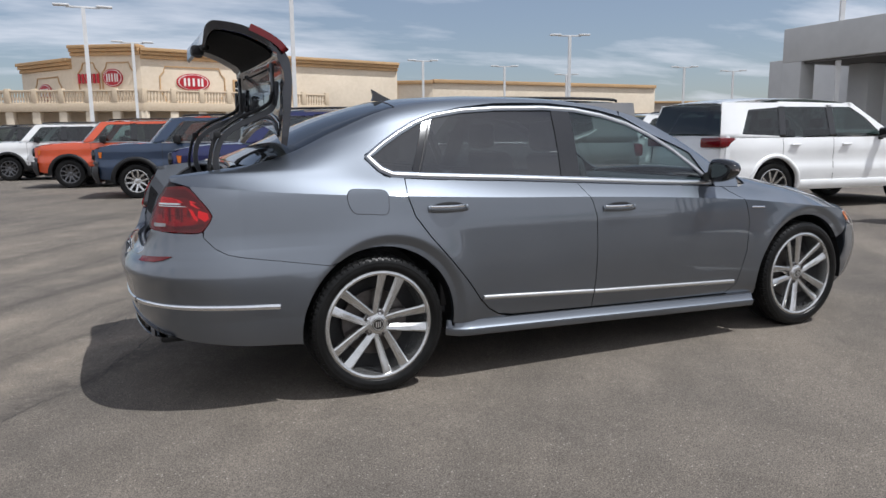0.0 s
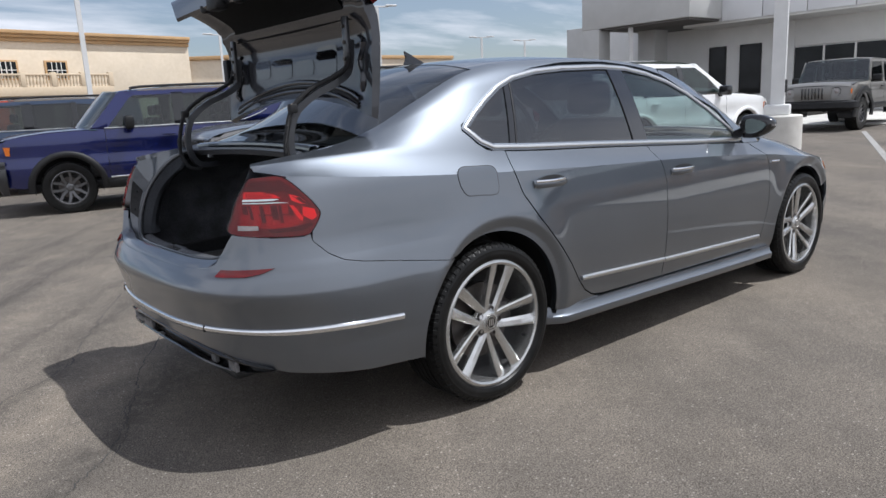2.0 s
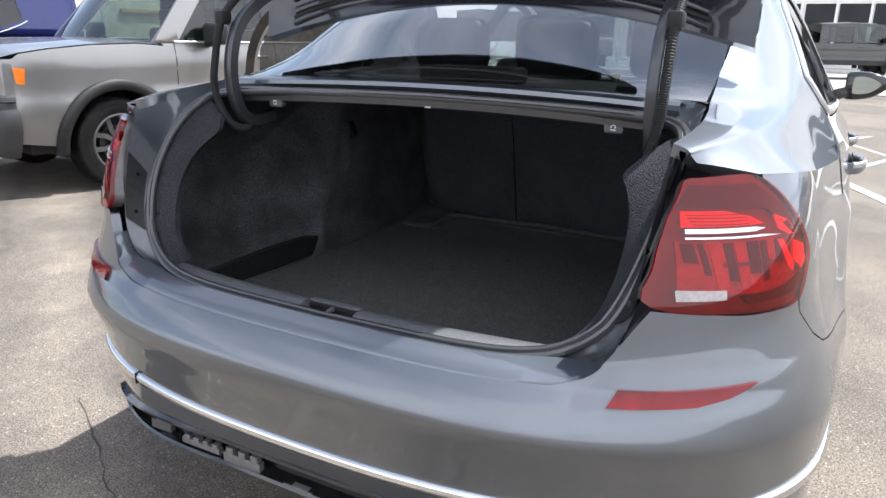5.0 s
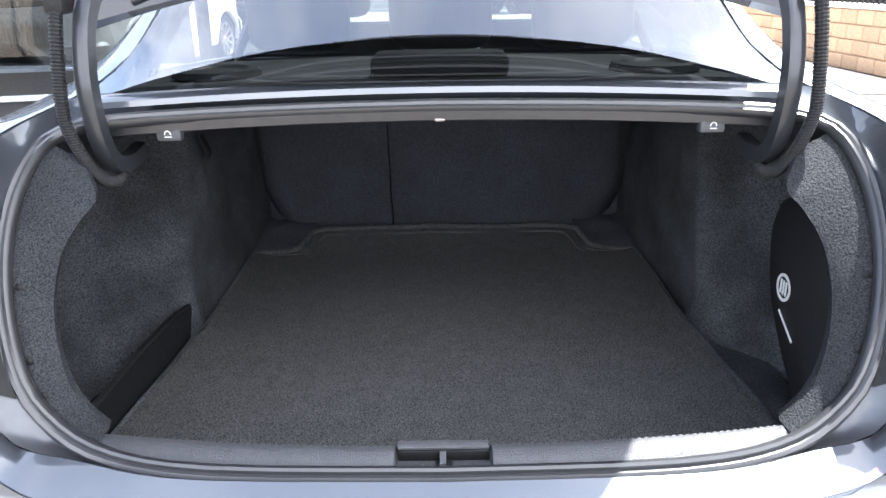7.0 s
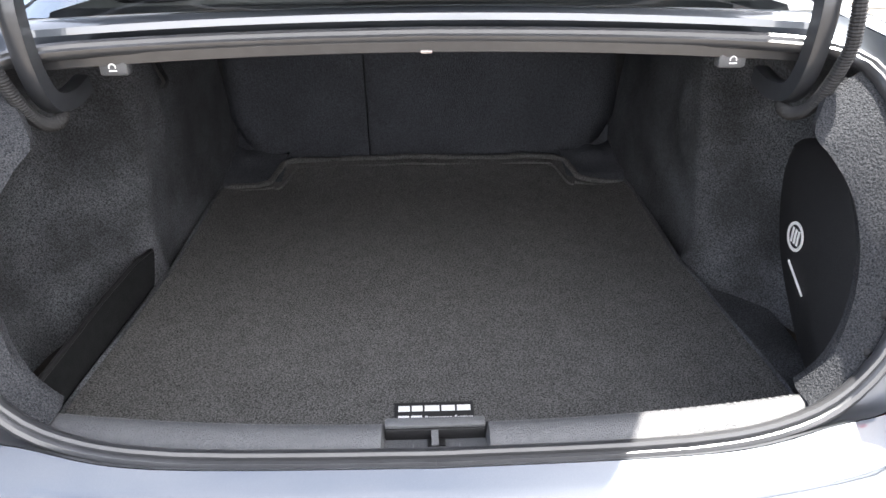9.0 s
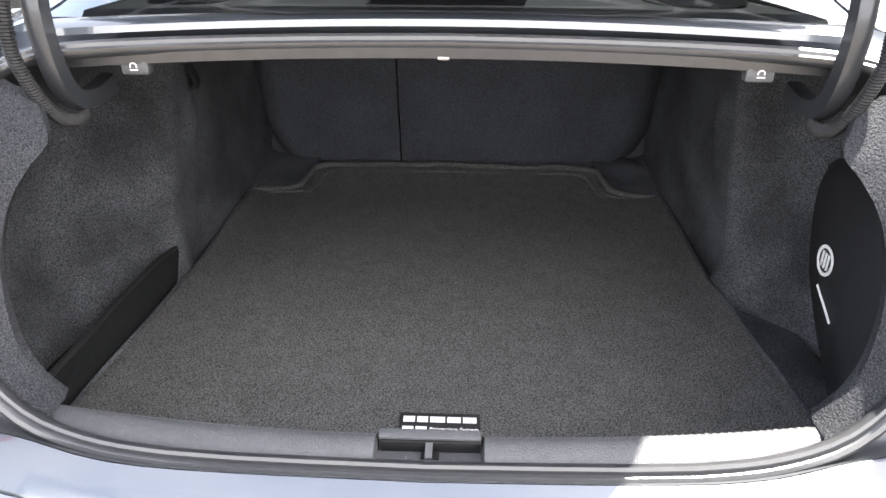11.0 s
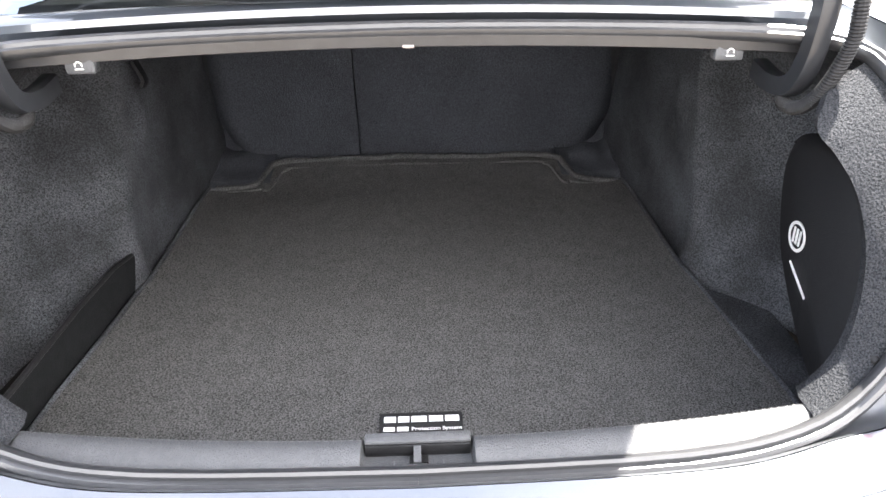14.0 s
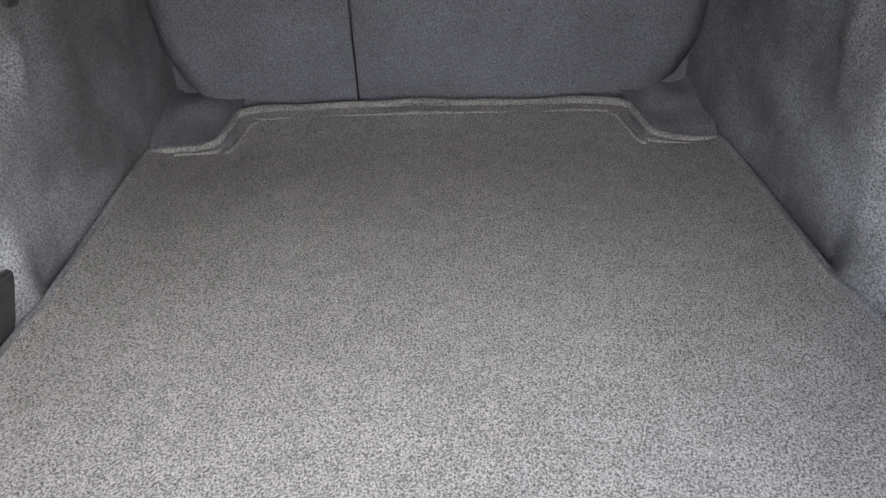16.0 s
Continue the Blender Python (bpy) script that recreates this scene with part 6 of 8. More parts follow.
def seat(x, y, w, back_z, head=True):
    s = new("seat"); s.parent = car; tagged(s, "black leather seat")
    bm = bmesh.new()
    for v in box(bm, (x - 0.10, y - w, 0.62), (x + 0.02, y + w, back_z), 0.05, seg=3): v.co.x -= (v.co.z - 0.62) * 0.32
    part("backrest", bm, CABIN, s)
    part("cushion", boxm((x - 0.05, y - w, 0.48), (x + 0.48, y + w, 0.64), 0.05, seg=3), CABIN, s)
    if head:
        bm = bmesh.new()
        for v in box(bm, (x - 0.29, y - 0.13, back_z + 0.02), (x - 0.19, y + 0.13, back_z + 0.19), 0.045, seg=3): pass
        part("headrest", bm, CABIN, s)
for y in (-0.40, 0.40): seat(1.42, y, 0.25, 1.10)
for y in (-0.36, 0.0, 0.36): seat(0.40 + 0.06, y, 0.19, 1.06)
bm = bmesh.new()
for v in box(bm, (1.90, -0.68, 0.62), (2.35, 0.68, 0.93), 0.06, seg=3): pass
part("dashboard", bm, CABIN, car, "black dashboard")
bm = bmesh.new(); lathe(bm, [(0.012 * math.cos(a), 0.175 + 0.012 * math.sin(a)) for a in [2 * math.pi * i / 8 for i in range(8)]], "x", 32, (0, 0, 0), close=True)
bmesh.ops.transform(bm, matrix=pose(1.82, 0.38, 0.88, 0, 22, 0), verts=bm.verts)
part("steering_wheel", bm, CABIN, car, "black steering wheel")
part("cabin_floor", boxm((0.35, -0.72, 0.32), (2.4, 0.72, 0.36), 0.01), CABIN, car)
for sg in (-1, 1):
    xs0 = 0.36 if sg < 0 else 1.22
    part("door_card", boxm((xs0, sg * 0.72 - 0.02, 0.36), (2.25, sg * 0.72 + 0.02, 0.90), 0.015), CABIN, car)
bm = bmesh.new()
gx = [0.24 + 1.4 * i / 14 for i in range(15)]
g_ = [[bm.verts.new((x, y, lin(x, TOP_Z) - 0.035 - 0.055 * (abs(y) / 0.54) ** 2.2)) for x in gx] for y in [-0.54 + 1.08 * j / 10 for j in range(11)]]
for a, b in zip(g_, g_[1:]):
    for i in range(14): bm.faces.new((a[i], a[i + 1], b[i + 1], b[i]))
part("headlining", bm, CABIN_GREY, car, "grey headlining", 60)

# --- far rear door, standing open ---
od = new("rear_door"); od.parent = car; tagged(od, "open rear door with a dark inner card and chrome strip")
lo_pts = [(a + G, b) for a, b in REAR_DOOR_EDGE] + [(0.72, 0.304)] + [(a - G, b) for a, b in DOOR_GAP] + crease(1.19 - G, 0.158 + G)
panel("door_skin", lowpoly(lo_pts), low, LOW_CELL, PAINT, od, mirror=True, thick=0.075)
panel("door_shoulder", dense([(0.163 + G, 0.0), (1.19 - G, 0.0), (1.135 - G, 0.97), (0.168 + G, 0.97)], 0.05), up, UP_CELL, PAINT, od, mirror=True, thick=0.06)
def inner(x, z): return x, lin(z, HALF_WIDTH) - 0.085 - 0.25 * max(0, z - 0.9), z
card = [(0.21, 0.985), (0.215, 0.90), (0.29, 0.75), (0.41, 0.60), (0.50, 0.48), (0.60, 0.36), (0.72, 0.33), (1.19, 0.32), (1.20, 0.80), (1.12, 0.96)]
def flipsurf(u, v):
    x, y, z = inner(u, v); return x, y, z
panel("door_card", card[::-1], flipsurf, (0.06, 0.06), CABIN_GREY, od, "dark grey moulded door card", thick=0.0)
bm = bmesh.new()
sweep(bm, [Vector(inner(x, z)) + Vector((0, -0.008, 0)) for x, z in [(0.30, 0.895), (0.6, 0.885), (0.95, 0.872), (1.12, 0.868)]], [(-0.004, -0.010), (0.004, -0.010), (0.004, 0.010), (-0.004, 0.010)], (0, 0, 1))
part("card_strip", bm, CHROME, od, "chrome strip on the door card")
part("armrest", boxm((0.42, 0.70, 0.70), (1.1, 0.775, 0.77), 0.02), CABIN, od, "black armrest")
bm = bmesh.new()
fr = [(0.20, 0.99), (0.245, 1.13), (0.345, 1.262), (0.50, 1.325), (0.75, 1.345), (1.04, 1.345), (1.10, 0.98)]
sweep(bm, [(x, -up(x, v_of(x, min(z, lin(x, RAIL_Z) - 0.01)))[1] - 0.02, z) for x, z in spline(fr, 5)], [(-0.02, -0.02), (0.02, -0.02), (0.02, 0.02), (-0.02, 0.02)], (0, 1, 0))
part("window_frame", bm, BLACK_GLOSS, od, "black window frame")
panel("door_glass", uppoly([(0.245, 1.0), (1.06, 0.975), (1.03, 1.335), (0.75, 1.34), (0.50, 1.32), (0.37, 1.27), (0.27, 1.13)], 0.04), up, (0.06, 0.2), TINT_REAR, od, "dark tinted glass", thick=0.0, mirror=True, lift=-0.02)
hx, hy_ = 1.215, 0.82
od.matrix_basis = Matrix.Translation((hx, hy_, 0)) @ Matrix.Rotation(radians(-62), 4, "Z") @ Matrix.Translation((-hx, -hy_, 0))

# ---- ground ----
def asphalt_material():
    m = bpy.data.materials.new("worn_asphalt"); m.use_nodes = True
    n, l = m.node_tree.nodes, m.node_tree.links
    b = n["Principled BSDF"]
    co = n.new("ShaderNodeTexCoord")
    def noise_tex(scale, detail, rough=0.55, vec=None, dist=0.0):
        t = n.new("ShaderNodeTexNoise"); t.inputs["Scale"].default_value, t.inputs["Detail"].default_value = scale, detail
        t.inputs["Roughness"].default_value, t.inputs["Distortion"].default_value = rough, dist
        l.new(vec or co.outputs["Object"], t.inputs["Vector"]); return t.outputs[0]
    def ramp(src, a, b_, ca, cb):
        r = n.new("ShaderNodeValToRGB"); r.color_ramp.elements[0].position, r.color_ramp.elements[1].position = a, b_
        r.color_ramp.elements[0].color, r.color_ramp.elements[1].color = (*ca, 1), (*cb, 1)
        l.new(src, r.inputs[0]); return r.outputs[0]
    def mix(mode, fac, a, b_):
        x = n.new("ShaderNodeMixRGB"); x.blend_type = mode
        if isinstance(fac, float): x.inputs[0].default_value = fac
        else: l.new(fac, x.inputs[0])
        for k, s in ((1, a), (2, b_)):
            if isinstance(s, tuple): x.inputs[k].default_value = (*s, 1)
            else: l.new(s, x.inputs[k])
        return x.outputs[0]
    turned = n.new("ShaderNodeMapping"); turned.inputs["Rotation"].default_value = (0.62, 0.41, 0.27)
    l.new(co.outputs["Object"], turned.inputs[0])
    grain = ramp(noise_tex(210.0, 4.0, vec=turned.outputs[0]), 0.36, 0.64, (0.058, 0.050, 0.042), (0.212, 0.187, 0.160))
    stones = n.new("ShaderNodeTexVoronoi"); stones.inputs["Scale"].default_value = 240.0
    l.new(co.outputs["Object"], stones.inputs["Vector"])
    st = ramp(stones.outputs["Distance"], 0.08, 0.26, (2.2, 2.15, 2.07), (1, 1, 1))
    c = mix("MULTIPLY", 0.7, grain, st)
    grit = n.new("ShaderNodeTexVoronoi"); grit.inputs["Scale"].default_value = 75.0
    l.new(turned.outputs[0], grit.inputs["Vector"])
    pick = n.new("ShaderNodeSeparateColor"); l.new(grit.outputs["Color"], pick.inputs[0])
    few = ramp(pick.outputs[0], 0.80, 0.90, (0, 0, 0), (1, 1, 1))
    dot = ramp(grit.outputs["Distance"], 0.16, 0.32, (1, 1, 1), (0, 0, 0))
    spot = mix("MULTIPLY", 1.0, few, dot)
    c = mix("MIX", spot, c, (0.34, 0.315, 0.28))
    big = ramp(noise_tex(0.55, 5.0, 0.6), 0.36, 0.66, (0.86, 0.86, 0.87), (1.17, 1.15, 1.12))
    c = mix("MULTIPLY", 1.0, c, big)
    mid = ramp(noise_tex(3.2, 6.0, 0.65, dist=0.8), 0.40, 0.62, (0.92, 0.92, 0.92), (1.07, 1.07, 1.07))
    c = mix("MULTIPLY", 1.0, c, mid)
    # the old paving joints run on a slant across the lot: v is the distance across them
    def math_(op, *ins):
        x = n.new("ShaderNodeMath"); x.operation = op
        for k, val in enumerate(ins):
            if isinstance(val, (int, float)): x.inputs[k].default_value = val
            else: l.new(val, x.inputs[k])
        return x.outputs[0]
    def remap(src, a, b_, lo, hi):
        x = n.new("ShaderNodeMapRange"); x.interpolation_type = "SMOOTHSTEP"
        for k, val in zip((1, 2, 3, 4), (a, b_, lo, hi)): x.inputs[k].default_value = val
        l.new(src, x.inputs[0]); return x.outputs[0]
    mp = n.new("ShaderNodeMapping"); mp.inputs["Rotation"].default_value = (0, 0, radians(-55))
    l.new(co.outputs["Object"], mp.inputs[0])
    sep = n.new("ShaderNodeSeparateXYZ"); l.new(mp.outputs[0], sep.inputs[0])
    wob = math_("MULTIPLY_ADD", math_("SUBTRACT", noise_tex(0.9, 3.0), 0.5), 0.34, sep.outputs["Y"])
    v_ = math_("MULTIPLY_ADD", math_("SUBTRACT", noise_tex(7.0, 5.0, 0.6), 0.5), 0.14, wob)
    def bands(rows):
        acc = None
        for v0, w, k in rows:
            one = remap(math_("ABSOLUTE", math_("SUBTRACT", v_, v0)), 0.0, w, k, 0.0)
            acc = one if acc is None else math_("MAXIMUM", acc, one)
        return acc
    fuzz = remap(noise_tex(16.0, 6.0, 0.7), 0.34, 0.58, 0.25, 1.0)
    dark = math_("MULTIPLY", bands(((1.06, 0.16, 1.0), (1.66, 0.09, 0.8), (1.97, 0.07, 0.6), (2.66, 0.12, 0.8), (3.3, 0.10, 0.6), (4.3, 0.14, 0.7), (5.6, 0.16, 0.7))), fuzz)
    c = mix("MIX", math_("MULTIPLY", dark, 0.52), c, (0.036, 0.033, 0.030))
    pale = math_("MULTIPLY", bands(((1.36, 0.24, 1.0), (2.32, 0.26, 0.8), (3.0, 0.2, 0.8), (3.8, 0.3, 0.7), (5.0, 0.35, 0.7))), remap(noise_tex(2.2, 5.0, 0.6), 0.36, 0.60, 0.15, 1.0))
    c = mix("MULTIPLY", pale, c, (1.34, 1.32, 1.28))
    # long drive marks along the same slant
    sc = n.new("ShaderNodeMapping"); sc.inputs["Scale"].default_value = (0.16, 1.3, 1)
    l.new(mp.outputs[0], sc.inputs[0])
    streak = ramp(noise_tex(1.0, 5.0, 0.55, sc.outputs[0], 0.4), 0.36, 0.66, (0.86, 0.86, 0.86), (1.20, 1.19, 1.17))
    c = mix("MULTIPLY", 1.0, c, streak)
    l.new(c, b.inputs["Base Color"])
    b.inputs["Roughness"].default_value = 0.88
    b.inputs["Specular IOR Level"].default_value = 0.25
    bp = n.new("ShaderNodeBump"); bp.inputs["Strength"].default_value, bp.inputs["Distance"].default_value = 0.65, 0.004
    l.new(noise_tex(260.0, 4.0, vec=turned.outputs[0]), bp.inputs["Height"]); l.new(bp.outputs[0], b.inputs["Normal"])
    return m
ASPHALT = asphalt_material()
bm = bmesh.new()
g0 = [-900, -200, -60, -25, -12, -6, -3, 0, 3, 6, 12, 25, 60, 200, 900]
vv = [[bm.verts.new((x, y, 0)) for x in g0] for y in g0]
for a, b in zip(vv, vv[1:]):
    for i in range(len(g0) - 1): bm.faces.new((a[i], a[i + 1], b[i + 1], b[i]))
ground = part("ground", bm, ASPHALT, None, "worn grey asphalt of a car lot")
tagged(ground, "worn grey asphalt of a car lot", "asphalt", kind="structure")

# cracks and tar seams
TAR = material("crack_tar", (0.030, 0.028, 0.026), 0.8, 0, (0.055, 0.051, 0.047), 40, 0.7)
def crack(pts, w, seed):
    r = random.Random(seed)
    line = spline(pts, 14)
    st = [math.hypot(b[0] - a[0], b[1] - a[1]) for a, b in zip(line, line[1:])]
    j = min(0.020, 0.30 * sum(st) / len(st))
    line = [(x + r.uniform(-j, j), y + r.uniform(-j, j)) for x, y in line]
    bm = bmesh.new()
    L, R_ = [], []
    for i, (x, y) in enumerate(line):
        a, b = line[max(0, i - 1)], line[min(len(line) - 1, i + 1)]
        d = Vector((b[0] - a[0], b[1] - a[1], 0)).normalized(); n_ = Vector((-d.y, d.x, 0))
        k = w * r.uniform(0.25, 1.0) * min(1, (i + 1) / 5, (len(line) - i) / 5)
        L.append(bm.verts.new(Vector((x, y, 0.0012)) + n_ * k)); R_.append(bm.verts.new(Vector((x, y, 0.0012)) - n_ * k))
    for i in range(len(line) - 1): bm.faces.new((L[i], L[i + 1], R_[i + 1], R_[i]))
    o = part("crack", bm, TAR, ground, "dark crack in the asphalt")
    return o
crack([(-2.3, -1.45), (-1.95, -0.95), (-1.66, -0.55), (-1.49, -0.30), (-1.31, -0.10), (-1.075, 0.38), (-0.943, 0.716), (-0.6, 1.35)], 0.004, 1)
crack([(-1.35, -0.22), (-1.22, 0.02), (-1.16, 0.25), (-1.02, 0.42)], 0.003, 6)
crack([(-2.4, -0.1), (-1.74, 0.53), (-1.487, 0.80), (-1.20, 1.06), (-0.95, 1.60), (-0.5, 2.5)], 0.004, 2)
crack([(-2.6, 1.2), (-1.855, 2.04), (-1.318, 2.69), (-0.917, 3.295), (-0.4, 4.2)], 0.004, 3)

# ---- parked vehicles ----
GLASS_PARKED = glass("parked_car_glass", (0.30, 0.38, 0.36), ior=1.7)
GLASS_SCREEN = glass("parked_car_windscreen", (0.40, 0.50, 0.48), ior=2.0)
GLASS_DARK = glass("parked_privacy_glass", (0.12, 0.15, 0.145), ior=1.7)


def vehicle(name, label, c, paint, at, group="", alloy=None, style="split"):
    """A boxy vehicle about its rear axle on the ground: x forward, near side -y. c holds its measures."""
    v = thing(name, label, c["category"], at, group)
    W, wb, xr, xf = c["W"] / 2, c["wb"], c["xr"], c["xf"]
    belt, rock, R = c["belt"], c["rock"], c["R"]
    arch = R + c.get("gap", 0.075)
    hood = c["hood"]
    def surf(x, z):
        y = W
        if z > belt: y -= 0.025 + (z - belt) * c["tum"]
        else:
            y -= 0.05 * max(0, (0.55 - z) / 0.3) ** 2 + 0.030 * max(0, (z - belt + 0.20) / 0.20) ** 2
            y += c.get("bulge", 0.018) * (math.exp(-((z - 0.62) / 0.09) ** 2) - math.exp(-((z - 0.78) / 0.12) ** 2) * 0.7) * (1 if 0.3 < x < wb - 0.3 else 0.5)
        e = max(0, (x - (xf - 0.55)) / 0.55); y -= c.get("nose", 0.16) * e ** 2.2
        e = max(0, ((xr + 0.4) - x) / 0.4); y -= 0.07 * e ** 2.5
        return x, -y, z
    CX = c.get("corner", 0.16)
    hoodline = [(x, z - 0.02) for x, z in hood if x < xf - CX - 0.02]
    def side_poly():
        p = [(xr, 0.62), (xr + 0.02, belt - 0.005), (c["cowl"] - 0.02, belt - 0.005)]
        p += hoodline
        p += [(xf - CX, hood[-1][1] + 0.01), (xf - CX + 0.004, 0.50), (xf - CX, rock + 0.1)]
        k = math.degrees(math.asin(max(-1, min(1, (rock + 0.06 - R) / arch))))
        p += arc((wb, R, arch), k, 180 - k, 20)
        p += [(wb - arch - 0.02, rock), (arch + 0.02, rock)]
        p += arc((0, R, arch), k, 180 - k, 20)
        p += [(xr + 0.05, rock + 0.1)]
        return p
    for fl in (False, True):
        body = panel("body_side", side_poly(), surf, (0.12, 0.1), paint, v, mirror=fl, thick=0.03)
        # door gaps, handles and lower cladding
        for x in c["gaps"]:
            ribbon("door_gap", [(x, rock + 0.12 + (belt - rock - 0.13) * i / 6) for i in range(7)], surf, 0.004, BLACK_PLASTIC, body, lift=0.001, mirror=fl, depth=0.0006)
        for x in c["handles"]:
            ribbon("door_handle", [(x, belt - 0.12), (x + 0.06, belt - 0.118), (x + 0.12, belt - 0.117), (x + 0.17, belt - 0.117)], surf, 0.014, paint if not c.get("black_handles") else BLACK_PLASTIC, body, lift=0.03, mirror=fl, depth=0.012)
        ribbon("sill_cladding", [(arch + 0.04 + (wb - 2 * arch - 0.08) * i / 10, rock + 0.07) for i in range(11)], surf, 0.075, c["clad"], body, "black lower cladding", lift=0.012, mirror=fl, depth=0.02)
        if c.get("side_strip"):
            ribbon("sill_strip", [(arch + 0.10 + (wb - 2 * arch - 0.2) * i / 10, rock + 0.15) for i in range(11)], surf, 0.012, SATIN, body, "silver sill strip", lift=0.02, mirror=fl)
        for cx in (0, wb):
            pts = [(a, b) for a, b in arc((cx, R, arch + c.get("flare", 0.03)), -4, 184, 22)]
            ribbon("wheel_flare", pts, surf, c.get("flare", 0.03) + 0.012, c["clad"], body, "black wheel-arch flare" if c["clad"] is BLACK_PLASTIC else "", lift=c.get("flare_out", 0.02), mirror=fl, depth=0.02)
        # greenhouse: windows and the uprights between them
        for k, win in enumerate(c["windows"]):
            panel("side_window", win, surf, (0.2, 0.15), GLASS_PARKED if k == 0 else GLASS_DARK, v, mirror=fl, thick=0.0, lift=-0.006)
        for pil, black in c["pillars"]:
            panel("window_pillar", pil, surf, (0.2, 0.15), BLACK_GLOSS if black else paint, v, mirror=fl, thick=0.03)
        sg = 1 if fl else -1
        mx, mz = c["mirror"]
        part("door_mirror", boxm((mx - 0.06, sg * (W + 0.10) - 0.11, mz - 0.08), (mx + 0.06, sg * (W + 0.10) + 0.11, mz + 0.09), 0.035, seg=3), c.get("mirror_mat", BLACK_PLASTIC), v, "door mirror", 40)
        part("mirror_foot", boxm((mx - 0.03, min(sg * (W - 0.06), sg * (W + 0.03)), mz - 0.10), (mx + 0.03, max(sg * (W - 0.06), sg * (W + 0.03)), mz - 0.04), 0.01), BLACK_PLASTIC, v)
        if c.get("rails"):
            bm = bmesh.new()
            x0, x1 = c["rails"]
            yr = W - 0.03 - (c["roof_z"] - belt) * c["tum"] - 0.10
            sweep(bm, spline([(x0, sg * yr, c["roof_z"] - 0.03), (x0 + 0.12, sg * yr, c["roof_z"] + 0.008), ((x0 + x1) / 2, sg * yr, c["roof_z"] + 0.022), (x1 - 0.12, sg * yr, c["roof_z"] + 0.008), (x1, sg * yr, c["roof_z"] - 0.03)], 4), circle(0.018, 8), (0, 0, 1))
            part("roof_rail", bm, BLACK_PLASTIC, v, "black roof rail")
        # lamps
        lx, lz, lr = c["lamp"]
        if c["round_lamps"]:
            ly = sg * (W - c["lamp_in"])
            bm = bmesh.new(); lathe(bm, [(-0.05, lr * 1.16), (0.022, lr * 1.16), (0.030, lr * 1.08), (0.018, lr * 0.98), (-0.02, lr * 0.94), (-0.02, 0.001)], "x", 24, (lx, ly, lz))
            hl_ = part("headlamp", bm, BLACK_GLOSS, v, "round headlamp in a black bezel")
            bm = bmesh.new(); lathe(bm, [(0.0, lr * 0.94), (0.020, lr * 0.85), (0.032, lr * 0.5), (0.035, 0.001)], "x", 24, (lx, ly, lz))
            part("lamp_lens", bm, CLEAR_LENS, hl_, "clear round lens")
        else:
            part("headlamp", boxm((lx - 0.18, sg * (W - c["lamp_in"]) - 0.2, lz - lr), (lx + 0.02, sg * (W - c["lamp_in"]) + 0.16, lz + lr), 0.03), CLEAR_LENS, v, "headlamp")
        mk = xf - c["mark"]
        panel("side_marker", [(mk + 0.012, lz - 0.055), (mk + 0.060, lz - 0.050), (mk + 0.072, lz + 0.060), (mk, lz + 0.055)], surf, (0.1, 0.1), AMBER, v, "amber side marker", mirror=fl, lift=0.006, thick=0.01)
        tl = c["tail"]
        part("tail_lamp", boxm((xr - 0.02, min(sg * (W - 0.03), sg * (W - tl[2])), tl[0]), (xr + c.get("tail_wrap", 0.10), max(sg * (W - 0.03), sg * (W - tl[2])), tl[1]), 0.02), RED_LENS, v, "red tail lamp")
    # across the car: bonnet, roof, screens, fascias
    ys = [-1 + 2 * i / 14 for i in range(15)]
    def across(stations, name, mat, lab="", crown=0.03, smooth=40, bow=0.0, fade=None):
        """Lofts stations across the car; bow pushes the middle forward, from none at x = fade on."""
        rows = []
        for x, z in stations:
            b_ = bow if fade is None else bow * min(1, max(0, (x - fade) / (stations[0][0] - fade)))
            w_ = -surf(x, z)[1] - 0.004
            rows.append([Vector((x + b_ * (1 - a * a), a * w_, z + crown * (1 - a * a) - 0.012 * abs(a) ** 8)) for a in ys])
        return loft(rows, mat, name, v, lab, smooth)
    across([(x, z) for x, z in c["hood"]], "bonnet", c.get("hood_mat", paint), "", c.get("crown", 0.045))
    if c.get("rails"):
        for fl in (False, True): ribbon("belt_strip", [(-0.19, belt + 0.165), (-0.10, belt + 0.118), (0.02, belt + 0.072), (0.15, belt + 0.030), (0.28, belt + 0.010)] + [(0.45 + 1.60 * i / 8, belt + 0.006) for i in range(9)], surf, 0.008, SATIN, v, "bright strip under the windows", lift=0.006, mirror=fl)
    across(c["screen"], "windscreen", GLASS_SCREEN, "windscreen", 0.03, bow=c.get("bow", 0.0))
    across(c["roof"], "roof", c.get("roof_mat", paint), "", c.get("roof_crown", 0.03), bow=c.get("bow", 0.0), fade=0.9)
    across(c["back"][0], "tailgate_glass", GLASS_DARK, "rear window", 0.02)
    def fascia(x, pts, name, mat, sign):
        rows = []
        for z, dx in pts:
            wc = -surf(x - sign * CX, z)[1] + 0.003 + (max(0, dx) if name.endswith("bumper") else 0)
            row = []
            for a in ys:
                th = a * math.pi / 2
                q = abs(math.sin(th)) ** 0.55 * (1 if a >= 0 else -1)
                lift = c.get("crown", 0.0) * (1 - q * q) * min(1, max(0, (z - 0.955) / 0.03)) if name == "front_panel" else 0
                row.append(Vector((x + sign * (dx - CX * (1 - max(0, math.cos(th)) ** 0.55) * (1.0 + (dx / CX if name.endswith("bumper") else dx / CX))), q * wc, z + lift)))
            rows.append(row)
        return loft(rows, mat, name, v)
    fascia(xf, c["front"], "front_panel", paint, 1)
    fascia(xf + 0.01, c["front_low"], "front_bumper", c["bumper_mat"], 1)
